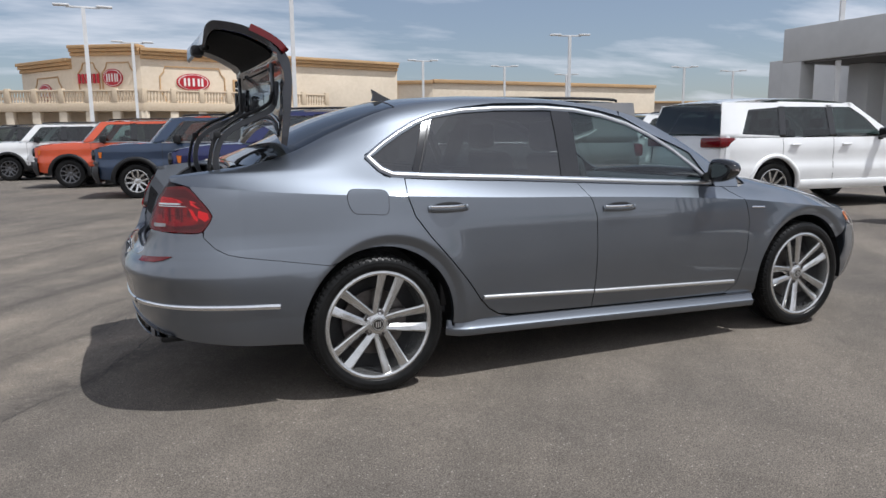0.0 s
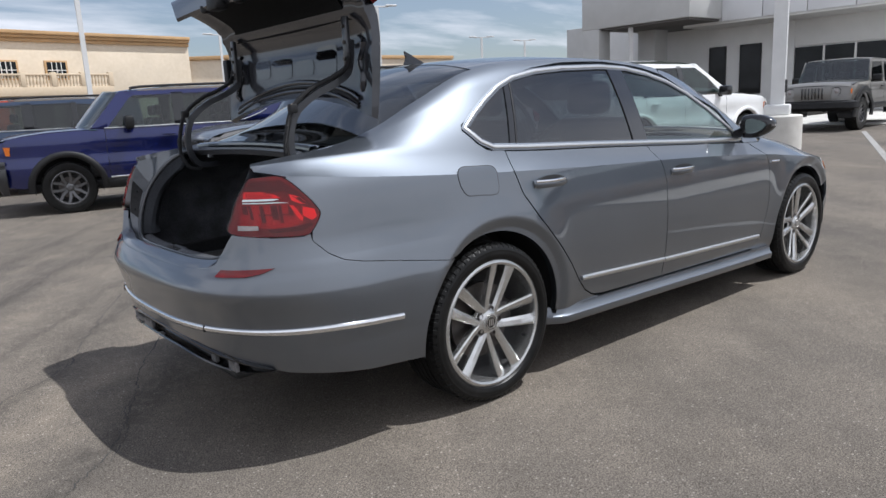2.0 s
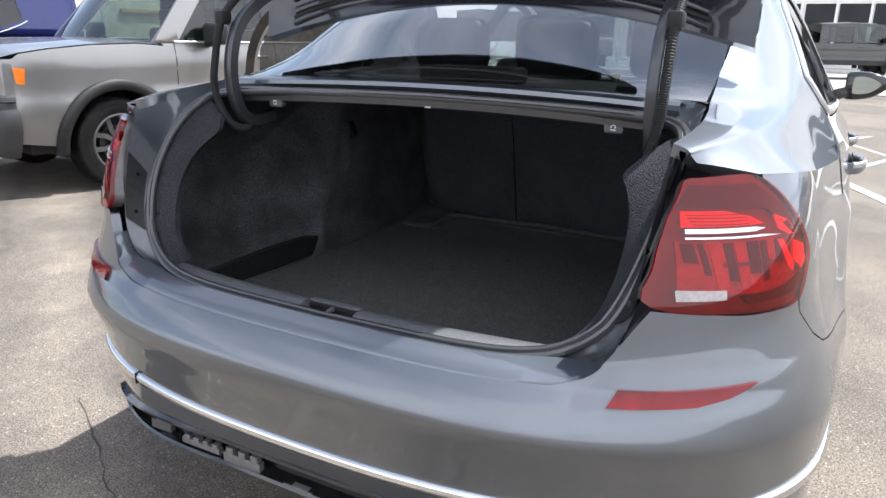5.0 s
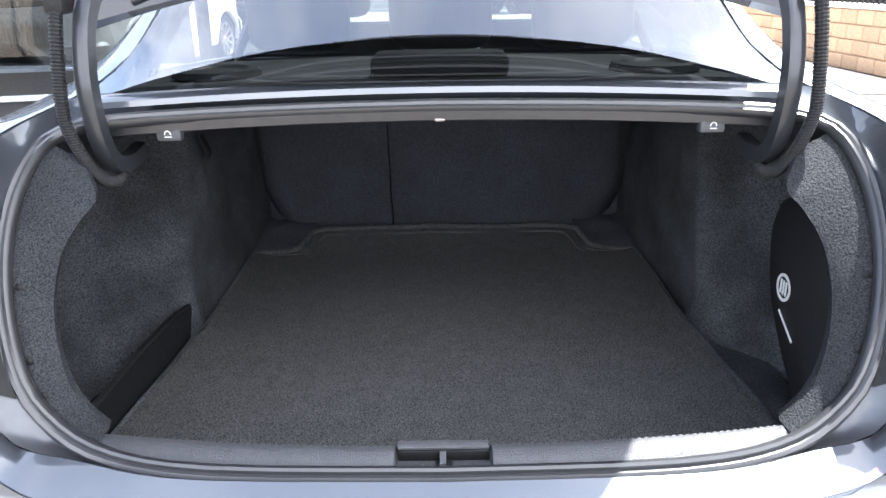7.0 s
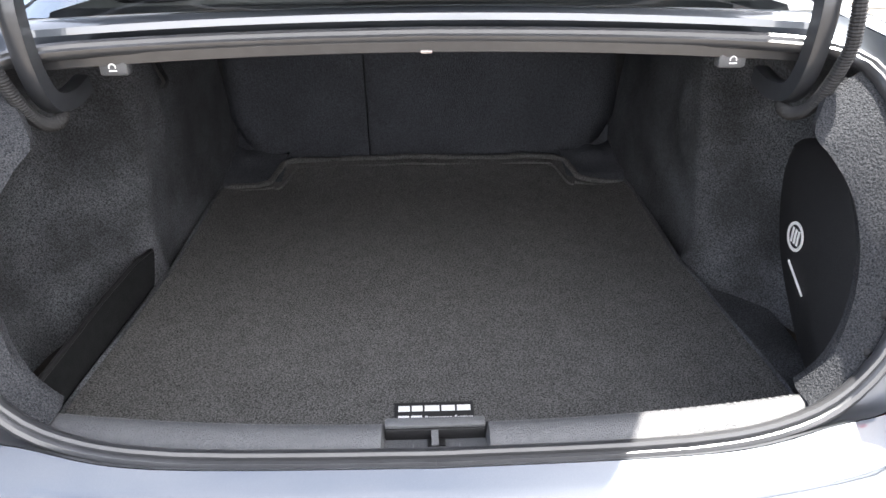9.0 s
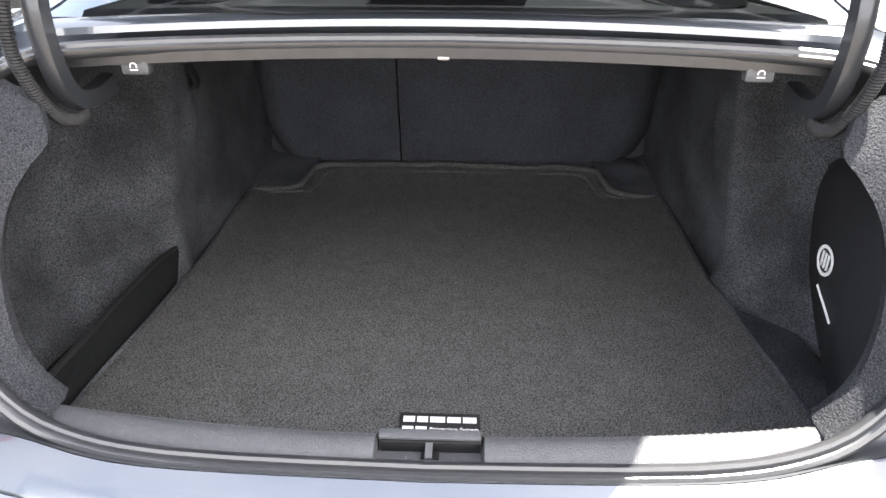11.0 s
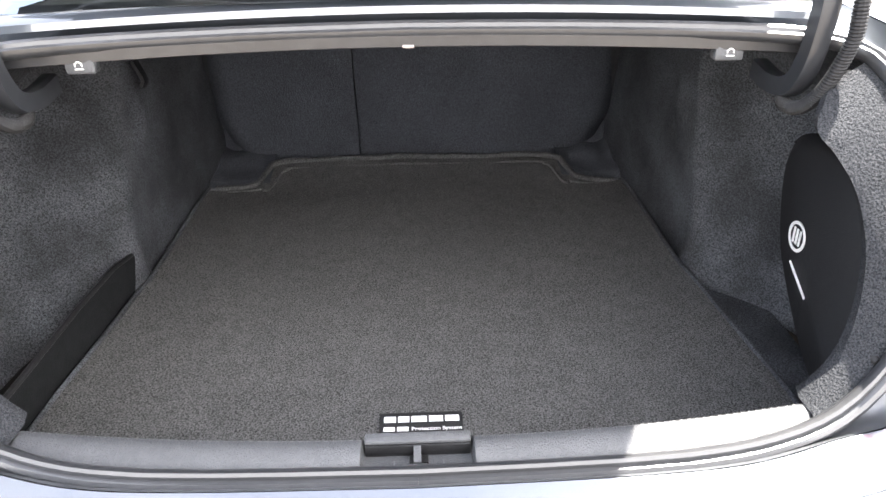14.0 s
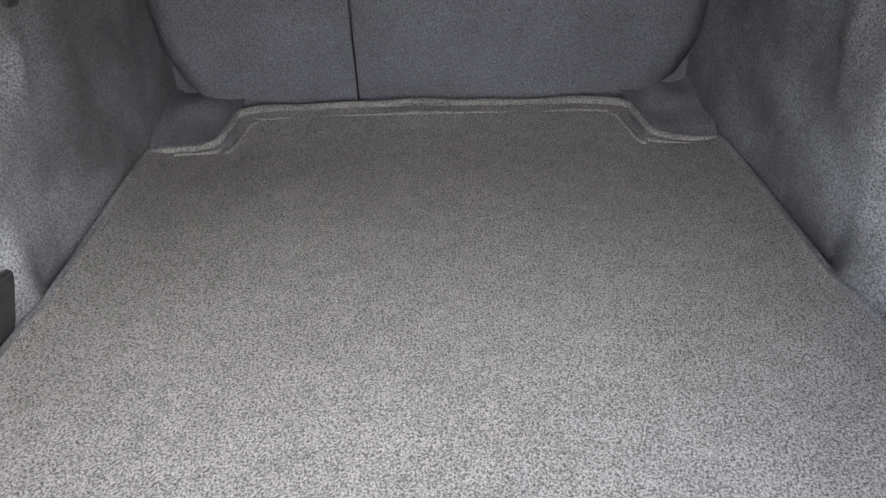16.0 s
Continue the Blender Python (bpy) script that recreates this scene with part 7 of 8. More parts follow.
    fascia(xr, [(c["back"][1], -0.06), (0.95, 0.0), (0.70, 0.02), (0.55, 0.05)], "tailgate", paint, -1)
    fascia(xr - 0.02, [(0.62, 0.0), (0.58, 0.05), (0.42, 0.05), (rock + 0.05, -0.02)], "rear_bumper", c["bumper_mat"], -1)
    gz0, gz1, gw = c["grille"]
    if not c.get("pill"):
        go = c.get("grille_out", 0.012)
        gb = part("grille", boxm((xf - 0.06, -gw, gz0), (xf + go, gw, gz1), 0.018), c.get("grille_mat", paint), v, "grille with seven upright slots")
        sw = c.get("slot_span", gw * 0.62)
        for k in range(7):
            y = (k - 3) * sw * 2 / 7
            part("grille_slot", boxm((xf - 0.02, y - sw / 7 * 0.62, gz0 + 0.022), (xf + go + 0.003, y + sw / 7 * 0.62, gz1 - 0.022), 0.01), BLACK_GLOSS, gb, "black slot")
            bm = bmesh.new()
            for sgn in (-1, 1):
                box(bm, (xf + go - 0.004, y + sgn * sw / 7 * 0.66 - 0.007, gz0 + 0.014), (xf + go + 0.014, y + sgn * sw / 7 * 0.66 + 0.007, gz1 - 0.014), 0.004)
            part("slot_rim", bm, c.get("rim_mat", paint), gb, "upright slot rim")
    else:
        # one long rounded opening that holds the slots and both round lamps, and the bumper's own openings
        def nose_x(y, z, out, low=False):
            w_ = -surf(xf - CX, z)[1] + 0.003 + (0.05 if low else 0)
            s_ = min(0.999, (abs(y) / w_) ** (1 / 0.55))
            return xf + out - CX * (1 - math.sqrt(1 - s_ * s_) ** 0.55)
        def pill_line(y0, y1, z0, z1, r, n=7):
            pts = []
            for cy, cz, a0 in ((y1 - r, z1 - r, 0), (y0 + r, z1 - r, 90), (y0 + r, z0 + r, 180), (y1 - r, z0 + r, 270)):
                pts += [(cy + r * math.cos(radians(a0 + 90 * i / n)), cz + r * math.sin(radians(a0 + 90 * i / n))) for i in range(n + 1)]
            return dense(pts, 0.05)
        def opening(name, y0, y1, z0, z1, r, out, mat, lab, parent, rim=None, low=False, rim_r=0.012):
            bm = bmesh.new()
            line = pill_line(y0, y1, z0, z1, r)
            nz = 5
            cols = sorted({round(y, 4) for y, z in line})
            prev = None
            for y in cols:
                d = max(0, r - (y - y0), r - (y1 - y)); k = r - math.sqrt(max(0, r * r - d * d))
                col = [bm.verts.new((nose_x(y, z0, out, low), y, z0 + k + (z1 - z0 - 2 * k) * i / nz)) for i in range(nz + 1)]
                if prev:
                    for i in range(nz): bm.faces.new((prev[i], col[i], col[i + 1], prev[i + 1]))
                prev = col
            bmesh.ops.remove_doubles(bm, verts=bm.verts, dist=1e-5)
            ob = part(name, bm, mat, parent, lab)
            if rim:
                bm = bmesh.new(); sweep(bm, [(nose_x(y, z0, out + 0.004, low), y, z) for y, z in line], circle(rim_r, 8), (1, 0, 0), closed=True)
                part("opening_rim", bm, rim, ob)
            return ob
        gb = opening("grille", -gw, gw, gz0, gz1, 0.093, 0.005, BLACK_PLASTIC, "dark nose opening with seven upright slots", v, DARK_PLASTIC)
        for k in range(7):
            y = (k - 3) * 0.130
            line = pill_line(y - 0.052, y + 0.052, gz0 + 0.018, gz1 - 0.016, 0.03, 4)
            bm = bmesh.new(); sweep(bm, [(nose_x(a_, gz0, 0.022), a_, z) for a_, z in line], circle(0.010, 6), (1, 0, 0), closed=True)
            part("slot_rim", bm, DARK_PLASTIC, gb, "grey upright slot rim")
            bm = bmesh.new(); box(bm, (xf - 0.02, y - 0.045, gz0 + 0.026), (nose_x(y, gz0, 0.012), y + 0.045, gz1 - 0.024), 0.004)
            part("grille_slot", bm, BLACK_GLOSS, gb, "black slot")
        opening("bumper_slot", -0.36, 0.36, 0.655, 0.690, 0.016, 0.022, BLACK_GLOSS, "black slot in the bumper", v, None, True)
        opening("lower_intake", -0.43, 0.43, 0.42, 0.525, 0.04, 0.078, BLACK_PLASTIC, "black lower air intake", v, None, True)
        for sg in (-1, 1):
            a_, b_ = sorted((sg * 0.60, sg * 0.78))
            fog = opening("fog_lamp", a_, b_, 0.515, 0.640, 0.025, 0.075, BLACK_GLOSS, "dark fog lamp pocket", v, DARK_PLASTIC, True, 0.008)
            opening("bright_strip", a_ + 0.012, b_ - 0.012, 0.600, 0.630, 0.010, 0.083, CLEAR_LENS, "clear fog lamp strip", fog, None, True)
            bm = bmesh.new(); sweep(bm, [(xf + 0.075, sg * 0.47, 0.43), (xf + 0.088, sg * 0.475, 0.46), (xf + 0.075, sg * 0.48, 0.49)], circle(0.012, 8), (0, 1, 0))
            part("tow_hook", bm, SATIN, v, "small silver hook")
    # cabin
    cab = boxm((c["cab"][0], -W + 0.12, rock + 0.15), (c["cab"][1], W - 0.12, belt - 0.12), 0.05)
    part("cabin_tub", cab, CABIN, v)
    for sx in c["seats"]:
        for y in (-0.38, 0.38):
            bm = bmesh.new(); box(bm, (sx - 0.1, y - 0.24, 0.7), (sx + 0.06, y + 0.24, belt + 0.12), 0.05); box(bm, (sx - 0.1, y - 0.13, belt + 0.14), (sx + 0.0, y + 0.13, belt + 0.30), 0.04)
            part("seat", bm, CABIN, v)
    part("underbody", boxm((xr + 0.15, -W + 0.14, rock), (xf - 0.2, W - 0.14, rock + 0.12), 0.03), BLACK_PLASTIC, v)
    for cx in (0, wb):
        for sg in (-1, 1):
            bm = bmesh.new(); lathe(bm, [(sg * (W - 0.03), arch), (sg * (W - 0.34), arch), (sg * (W - 0.36), 0.1)], "y", 20, (cx, 0, R), a0=radians(-10), a1=radians(190))
            part("arch_liner", bm, BLACK_PLASTIC, v)
    w_ = wheel_thing(v, R, c["rim"], c["tyre_w"], style, alloy or ALLOY_DARK, turn=18.0, lugs=c.get("lugs", False))
    yw = W - c["tyre_w"] / 2 - 0.012 + c.get("poke", 0.0)
    w_.matrix_basis = pose(0, -yw, R)
    for x, y, f in ((wb, -yw, 0), (0, yw, 180), (wb, yw, 180)): copy_thing(w_, pose(x, y, R, 0, 25 * (x > 0), f))
    return v


COMPACT = dict(category="SUV", W=1.80, wb=2.57, xr=-0.82, xf=3.40, belt=1.10, rock=0.30, R=0.345, rim=0.225, tyre_w=0.225, tum=0.22, roof_z=1.64, nose=0.14,
    hood=[(2.14, 1.095), (2.37, 1.112), (2.75, 1.100), (3.05, 1.070), (3.22, 1.040), (3.32, 1.010), (3.375, 0.972)], cowl=2.18, bow=0.20, screen=[(2.22, 1.10), (2.07, 1.27), (1.92, 1.44), (1.78, 1.585)],
    roof=[(1.78, 1.585), (1.62, 1.613), (1.2, 1.64), (0.2, 1.64), (-0.4, 1.62), (-0.74, 1.585)], back=([(-0.74, 1.585), (-0.77, 1.4), (-0.80, 1.14)], 1.13),
    windows=[[(1.135, 1.12), (2.02, 1.12), (1.69, 1.50), (1.62, 1.53), (1.135, 1.55)], [(0.36, 1.12), (0.98, 1.12), (0.98, 1.55), (0.36, 1.545)], [(-0.15, 1.27), (0.28, 1.13), (0.28, 1.53), (-0.11, 1.49)]],
    pillars=[([(2.02, 1.10), (2.23, 1.10), (1.81, 1.59), (1.70, 1.60), (1.62, 1.53), (1.69, 1.50)], False), ([(0.98, 1.10), (1.135, 1.10), (1.135, 1.56), (0.98, 1.56)], True), ([(0.28, 1.10), (0.36, 1.10), (0.36, 1.56), (0.28, 1.56)], True),
             ([(-0.80, 1.10), (0.28, 1.10), (0.28, 1.13), (-0.15, 1.27), (-0.11, 1.49), (0.28, 1.53), (0.28, 1.60), (-0.76, 1.60)], False), ([(0.28, 1.545), (1.62, 1.53), (1.74, 1.590), (0.28, 1.60)], False)],
    gaps=(0.24, 1.04, 2.05), handles=(0.34, 1.15), clad=BLACK_PLASTIC, bumper_mat=DARK_PLASTIC, mirror=(1.74, 1.17), rails=(-0.55, 1.65), lamp=(3.375, 0.868, 0.090), lamp_in=0.215, round_lamps=True, mark=0.205, corner=0.13, grille_mat=BLACK_PLASTIC, rim_mat=ALLOY_DARK, slot_span=0.42, pill=True, crown=0.022, roof_crown=0.008,
    tail=(0.92, 1.08, 0.24), front=[(0.985, -0.03), (0.968, -0.006), (0.945, 0.0), (0.80, 0.0), (0.72, 0.006), (0.62, 0.008)], front_low=[(0.745, 0.002), (0.730, 0.022), (0.700, 0.026), (0.692, 0.008), (0.650, 0.008), (0.640, 0.045), (0.600, 0.062), (0.50, 0.065), (0.42, 0.045), (0.30, -0.02)], grille=(0.768, 0.958, 0.755), cab=(-0.6, 2.3), seats=(0.35, 1.35), side_strip=True)

BIG = dict(category="SUV", W=1.94, wb=2.915, xr=-1.00, xf=3.83, belt=1.13, rock=0.32, R=0.375, rim=0.265, tyre_w=0.265, tum=0.30, roof_z=1.73, nose=0.22,
    hood=[(2.38, 1.15), (2.9, 1.12), (3.4, 1.07), (3.68, 1.02), (3.80, 0.95)], cowl=2.42, screen=[(2.46, 1.15), (2.15, 1.36), (1.85, 1.53), (1.58, 1.655)],
    roof=[(1.58, 1.655), (1.3, 1.70), (0.7, 1.73), (-0.2, 1.72), (-0.6, 1.69), (-0.88, 1.645)], back=([(-0.86, 1.645), (-0.93, 1.45), (-0.98, 1.17)], 1.16),
    windows=[[(1.20, 1.15), (2.20, 1.15), (1.85, 1.44), (1.58, 1.60), (1.20, 1.62)], [(0.20, 1.15), (1.08, 1.15), (1.08, 1.62), (0.26, 1.60)], [(-0.62, 1.18), (0.08, 1.15), (0.14, 1.59), (-0.44, 1.55)]],
    pillars=[([(2.20, 1.13), (2.46, 1.13), (1.62, 1.67), (1.46, 1.67), (1.58, 1.60), (1.85, 1.44)], False), ([(1.08, 1.13), (1.20, 1.13), (1.20, 1.63), (1.08, 1.63)], True), ([(0.08, 1.13), (0.20, 1.13), (0.26, 1.61), (0.14, 1.61)], True),
             ([(-0.98, 1.13), (0.08, 1.13), (0.08, 1.15), (-0.62, 1.18), (-0.44, 1.55), (0.14, 1.59), (0.14, 1.66), (-0.88, 1.66)], False), ([(0.14, 1.60), (1.58, 1.60), (1.62, 1.655), (0.14, 1.68)], False)],
    gaps=(0.14, 1.14, 2.30), handles=(0.28, 1.30), clad=None, bumper_mat=None, mirror=(2.10, 1.18), rails=None, lamp=(3.70, 0.88, 0.07), lamp_in=0.30, round_lamps=False, mark=0.35,
    tail=(0.98, 1.13, 0.50), tail_wrap=0.30, front=[(1.00, -0.08), (0.92, -0.01), (0.80, 0.01), (0.68, 0.03)], front_low=[(0.70, 0.02), (0.62, 0.05), (0.48, 0.05), (0.38, 0.0), (0.32, -0.05)], grille=(0.72, 0.90, 0.50), cab=(-0.8, 2.5), seats=(0.35, 1.40), flare=0.02, flare_out=0.012)

PICKUP = dict(category="pickup", W=1.84, wb=3.49, xr=-0.98, xf=4.20, belt=1.20, rock=0.52, R=0.42, rim=0.22, tyre_w=0.285, tum=0.12, roof_z=1.86, nose=0.02, lugs=True, poke=0.06, gap=0.12, flare=0.07, flare_out=0.10,
    hood=[(2.90, 1.25), (3.3, 1.24), (3.8, 1.21), (4.10, 1.18), (4.17, 1.12)], cowl=2.92, screen=[(2.92, 1.25), (2.80, 1.45), (2.66, 1.70), (2.60, 1.80)],
    roof=[(2.60, 1.80), (2.4, 1.83), (1.5, 1.84), (0.62, 1.80)], back=([(0.62, 1.80), (0.58, 1.5), (0.56, 1.22)], 1.18),
    windows=[[(1.78, 1.22), (2.74, 1.22), (2.56, 1.72), (1.78, 1.72)], [(0.84, 1.22), (1.66, 1.22), (1.66, 1.72), (0.84, 1.72)]],
    pillars=[([(2.74, 1.19), (2.92, 1.19), (2.62, 1.80), (2.48, 1.80), (2.48, 1.72), (2.56, 1.72)], False), ([(1.66, 1.19), (1.78, 1.19), (1.78, 1.73), (1.66, 1.73)], False), ([(0.58, 1.19), (0.84, 1.19), (0.84, 1.73), (0.60, 1.80)], False), ([(0.60, 1.72), (2.5, 1.72), (2.60, 1.80), (0.62, 1.80)], False)],
    gaps=(0.72, 1.72, 2.80), handles=(0.86, 1.86), clad=BLACK_PLASTIC, bumper_mat=BLACK_PLASTIC, mirror=(2.66, 1.30), rails=None, lamp=(4.16, 1.00, 0.10), lamp_in=0.36, round_lamps=True, mark=0.10, black_handles=True,
    tail=(0.92, 1.14, 0.16), front=[(1.15, -0.04), (1.05, 0.0), (0.80, 0.0), (0.72, 0.0)], front_low=[(0.78, 0.03), (0.74, 0.16), (0.60, 0.17), (0.52, 0.02)], grille=(0.80, 1.12, 0.46), grille_out=0.02, cab=(0.6, 2.9), seats=(0.95, 2.0))

ORANGE = car_paint("orange_red_paint", (0.58, 0.075, 0.018), metal=0.0, rough=0.35)
NAVY = car_paint("slate_navy_paint", (0.026, 0.047, 0.092), metal=0.6, rough=0.34)
BLUE = car_paint("deep_blue_paint", (0.005, 0.010, 0.085), metal=0.4, rough=0.24)
GRANITE = car_paint("granite_grey_paint", (0.23, 0.224, 0.218), metal=0.8, rough=0.34)
WHITE = car_paint("white_paint", (0.78, 0.78, 0.77), metal=0.0)
SAND_GREY = car_paint("flat_grey_paint", (0.18, 0.172, 0.160), metal=0.1)
BLACK_PAINT = car_paint("black_paint", (0.012, 0.012, 0.013), metal=0.1)
BIG["clad"], BIG["bumper_mat"] = WHITE, WHITE
BIG["mirror_mat"] = BLACK_GLOSS

ROW = "SUVs parked in a row"
HEAD = 167.3
def row_at(fx, fy, head=HEAD, wb=2.57, w=0.78):
    """Pose for a vehicle whose left front wheel stands at (fx, fy)."""
    d = Vector((math.cos(radians(head)), math.sin(radians(head)), 0)); l = Vector((-d.y, d.x, 0))
    p = Vector((fx, fy, 0)) - d * wb - l * w
    return pose(p.x, p.y, 0, 0, 0, head)
vehicle("compact_suv", "granite grey compact SUV parked beside the sedan", COMPACT, GRANITE, row_at(1.78, 4.15, 170), ROW, ALLOY_DARK)
vehicle("compact_suv", "deep blue compact SUV with dark alloy wheels", COMPACT, BLUE, row_at(0.42, 7.80), ROW, ALLOY_DARK)
vehicle("compact_suv", "slate navy compact SUV with bright alloy wheels", COMPACT, NAVY, row_at(-0.78, 11.65), ROW, ALLOY)
vehicle("compact_suv", "orange-red compact SUV with dark alloy wheels", COMPACT, ORANGE, row_at(-2.2, 15.7), ROW, ALLOY_DARK)
vehicle("compact_suv", "white compact SUV with black cladding", COMPACT, WHITE, row_at(-4.0, 20.0), ROW, ALLOY_DARK)
vehicle("compact_suv", "black compact SUV at the far end of the row", COMPACT, BLACK_PAINT, row_at(-5.6, 24.5), ROW, ALLOY_DARK)
vehicle("compact_suv", "white compact SUV standing behind the row", COMPACT, WHITE, row_at(8.6, 8.6, HEAD), "", ALLOY_DARK)
vehicle("large_suv", "white large SUV with dark windows and red lamps", BIG, WHITE, pose(8.25, 4.98, 0, 0, 0, -6), "", ALLOY)
vehicle("pickup_truck", "matt grey crew-cab pickup with chunky tyres, by the showroom", PICKUP, SAND_GREY, row_at(18.2, 4.4, 182, 3.49, 0.85), "", ALLOY_DARK)
vehicle("pickup_truck", "black crew-cab pickup parked on the concrete apron", PICKUP, BLACK_PAINT, pose(25.4, 0.75, 0, 0, 0, -62), "", ALLOY_DARK)

# ---- buildings, lamps, walls, markings ----
STUCCO = material("cream_stucco", (0.64, 0.545, 0.415), 0.9, 0, (0.70, 0.605, 0.48), 3.0, 0.6, bump=0.2, bump_scale=40, blotch=(0.25, 0.06))
CORNICE = material("ochre_cornice", (0.46, 0.29, 0.14), 0.85, 0, (0.52, 0.34, 0.18), 4.0, 0.6, blotch=(0.4, 0.08))
BALUSTER = material("cast_stone", (0.60, 0.48, 0.33), 0.85, 0, (0.66, 0.54, 0.40), 5.0, 0.6)
GREY_STUCCO = material("grey_stucco", (0.49, 0.49, 0.48), 0.9, 0, (0.53, 0.53, 0.52), 2.0, 0.6, bump=0.2, bump_scale=40, blotch=(0.3, 0.05))
PALE_STUCCO = material("pale_stucco", (0.68, 0.68, 0.67), 0.9, 0, (0.72, 0.72, 0.71), 2.0, 0.6, bump=0.15, bump_scale=40, blotch=(0.3, 0.05))
WHITE_PANEL = material("white_metal_panel", (0.74, 0.75, 0.77), 0.35, 0.0, (0.70, 0.71, 0.73), 1.5, 0.6, blotch=(0.3, 0.03))
SOFFIT = material("dark_soffit", (0.10, 0.095, 0.09), 0.8, 0, (0.13, 0.125, 0.12), 3, 0.6)
CONCRETE = material("pale_concrete", (0.52, 0.50, 0.46), 0.9, 0, (0.60, 0.58, 0.54), 9.0, 0.7, bump=0.3, bump_scale=60, blotch=(0.5, 0.10))
POST_WHITE = material("white_post_paint", (0.72, 0.72, 0.71), 0.45, 0, (0.66, 0.66, 0.65), 6, 0.6)
LINE_PAINT = material("worn_white_line", (0.38, 0.37, 0.35), 0.8, 0, (0.22, 0.212, 0.20), 22, 0.25, blotch=(3, 0.15))
SIGN_RED = material("sign_red", (0.42, 0.012, 0.025), 0.4, 0, (0.36, 0.01, 0.02), 5, 0.6)
SIGN_WHITE = material("sign_white", (0.78, 0.77, 0.75), 0.5, 0, (0.72, 0.71, 0.69), 5, 0.6)
SHOP_GLASS = material("dark_shop_glass", (0.010, 0.012, 0.013), 0.03, 0, (0.016, 0.018, 0.02), 1.2, 0.6, spec=0.2, blotch=(0.6, 0.2))
BLOCK = material("tan_split_block", (0.42, 0.27, 0.16), 0.95, 0, (0.52, 0.36, 0.23), 24, 0.7, bump=0.6, bump_scale=45, island=0.12)
MORTAR = material("pale_mortar", (0.46, 0.38, 0.30), 0.95, 0, (0.40, 0.33, 0.26), 30, 0.6)
IRON = material("dark_iron", (0.02, 0.02, 0.021), 0.5, 0.3, (0.03, 0.03, 0.03), 30, 0.6)


def slab(name, mat, a, b, z0, z1, depth, parent, label="", bevel=0.03, off=0.0):
    """A wall piece from a to b (plan points), z0 to z1, reaching back by depth."""
    A, B = Vector((*a, 0)), Vector((*b, 0))
    d = (B - A); L = d.length; ang = math.atan2(d.y, d.x)
    bm = boxm((0, off, z0), (L, off + depth, z1), bevel)
    ob = part(name, bm, mat, parent, label)
    ob.matrix_basis = pose(A.x, A.y, 0, 0, 0, math.degrees(ang))
    return ob


# cream showroom with a balustrade
cream = thing("cream_showroom", "two-storey cream stucco showroom with ochre cornice and balustrade", "building", kind="")
def cream_face(a, b, h, wins=(), ovals=(), frames=()):
    slab("wall", STUCCO, a, b, 0, h, 8.0, cream, off=0)
    for z, out, th in ((h, 0.55, 0.30), (h - 0.30, 0.38, 0.28), (h - 0.62, 0.20, 0.30)):
        slab("cornice", CORNICE, a, b, z - th * 0.5, z + th * 0.5, out + 1.0, cream, "ochre moulded cornice", off=-out)
    A, B = Vector(a), Vector(b); d = (B - A).normalized(); ang = math.degrees(math.atan2(d.y, d.x))
    for u in wins:
        p = A + d * u
        w = part("window", boxm((-1.0, -0.10, h - 4.05), (1.0, 0.05, h - 2.35), 0.02), CORNICE, cream, "window with an ochre surround")
        w.matrix_basis = pose(p.x, p.y, 0, 0, 0, ang)
        part("pane", boxm((-0.82, -0.13, h - 3.9), (0.82, -0.09, h - 2.5), 0), SHOP_GLASS, w, "dark glass")
        for q in (-0.41, 0.0, 0.41): part("glazing_bar", boxm((q - 0.03, -0.16, h - 3.9), (q + 0.03, -0.12, h - 2.5), 0), SIGN_WHITE, w)
        part("glazing_bar", boxm((-0.82, -0.16, h - 3.23), (0.82, -0.12, h - 3.17), 0), SIGN_WHITE, w)
    for u, w_, kind in ovals:
        p = A + d * u
        sg_ = new("wall_sign"); sg_.parent = cream; tagged(sg_, "oval red sign with a pale border")
        sg_.matrix_basis = pose(p.x, p.y, h - 2.75, 0, 0, ang)
        for r, y, m in ((1.0, -0.10, SIGN_RED), (0.90, -0.13, SIGN_WHITE), (0.84, -0.16, SIGN_RED)):
            bm = bmesh.new(); lathe(bm, [(0.05, r), (y, r), (y, 0.001)], "y", 40)
            for v_ in bm.verts: v_.co.x *= w_; v_.co.z *= 0.80
            part("sign_disc", bm, m, sg_)
        bm = bmesh.new()
        for q in (-0.52, -0.28, 0.0, 0.30, 0.52):
            box(bm, (q * w_ - 0.06 * w_, -0.20, -0.36), (q * w_ + 0.06 * w_, -0.16, 0.36), 0)
        part("sign_mark", bm, SIGN_WHITE, sg_, "pale upright bars")
    for u0, u1 in frames:
        bm = bmesh.new()
        z0, z1, r = h - 4.6, h - 1.4, 0.5
        pts = [(u0 + r, z0), (u1 - r, z0), (u1 - 0.35, z0 + 0.5), (u1, z0 + 0.9), (u1, z1 - 0.9), (u1 - 0.35, z1 - 0.5), (u1 - r, z1), (u0 + r, z1), (u0 + 0.35, z1 - 0.5), (u0, z1 - 0.9), (u0, z0 + 0.9), (u0 + 0.35, z0 + 0.5)]
        sweep(bm, [(x, -0.03, z) for x, z in pts], [(-0.05, -0.05), (0.05, -0.05), (0.05, 0.05), (-0.05, 0.05)], (0, -1, 0), closed=True)
        o = part("wall_moulding", bm, CORNICE, cream, "moulded panel outline")
        o.matrix_basis = pose(A.x, A.y, 0, 0, 0, ang)
K0, K1, K2, K3 = (-9.4, 78.0), (-4.6, 70.5), (1.1, 67.2), (27.8, 72.6)
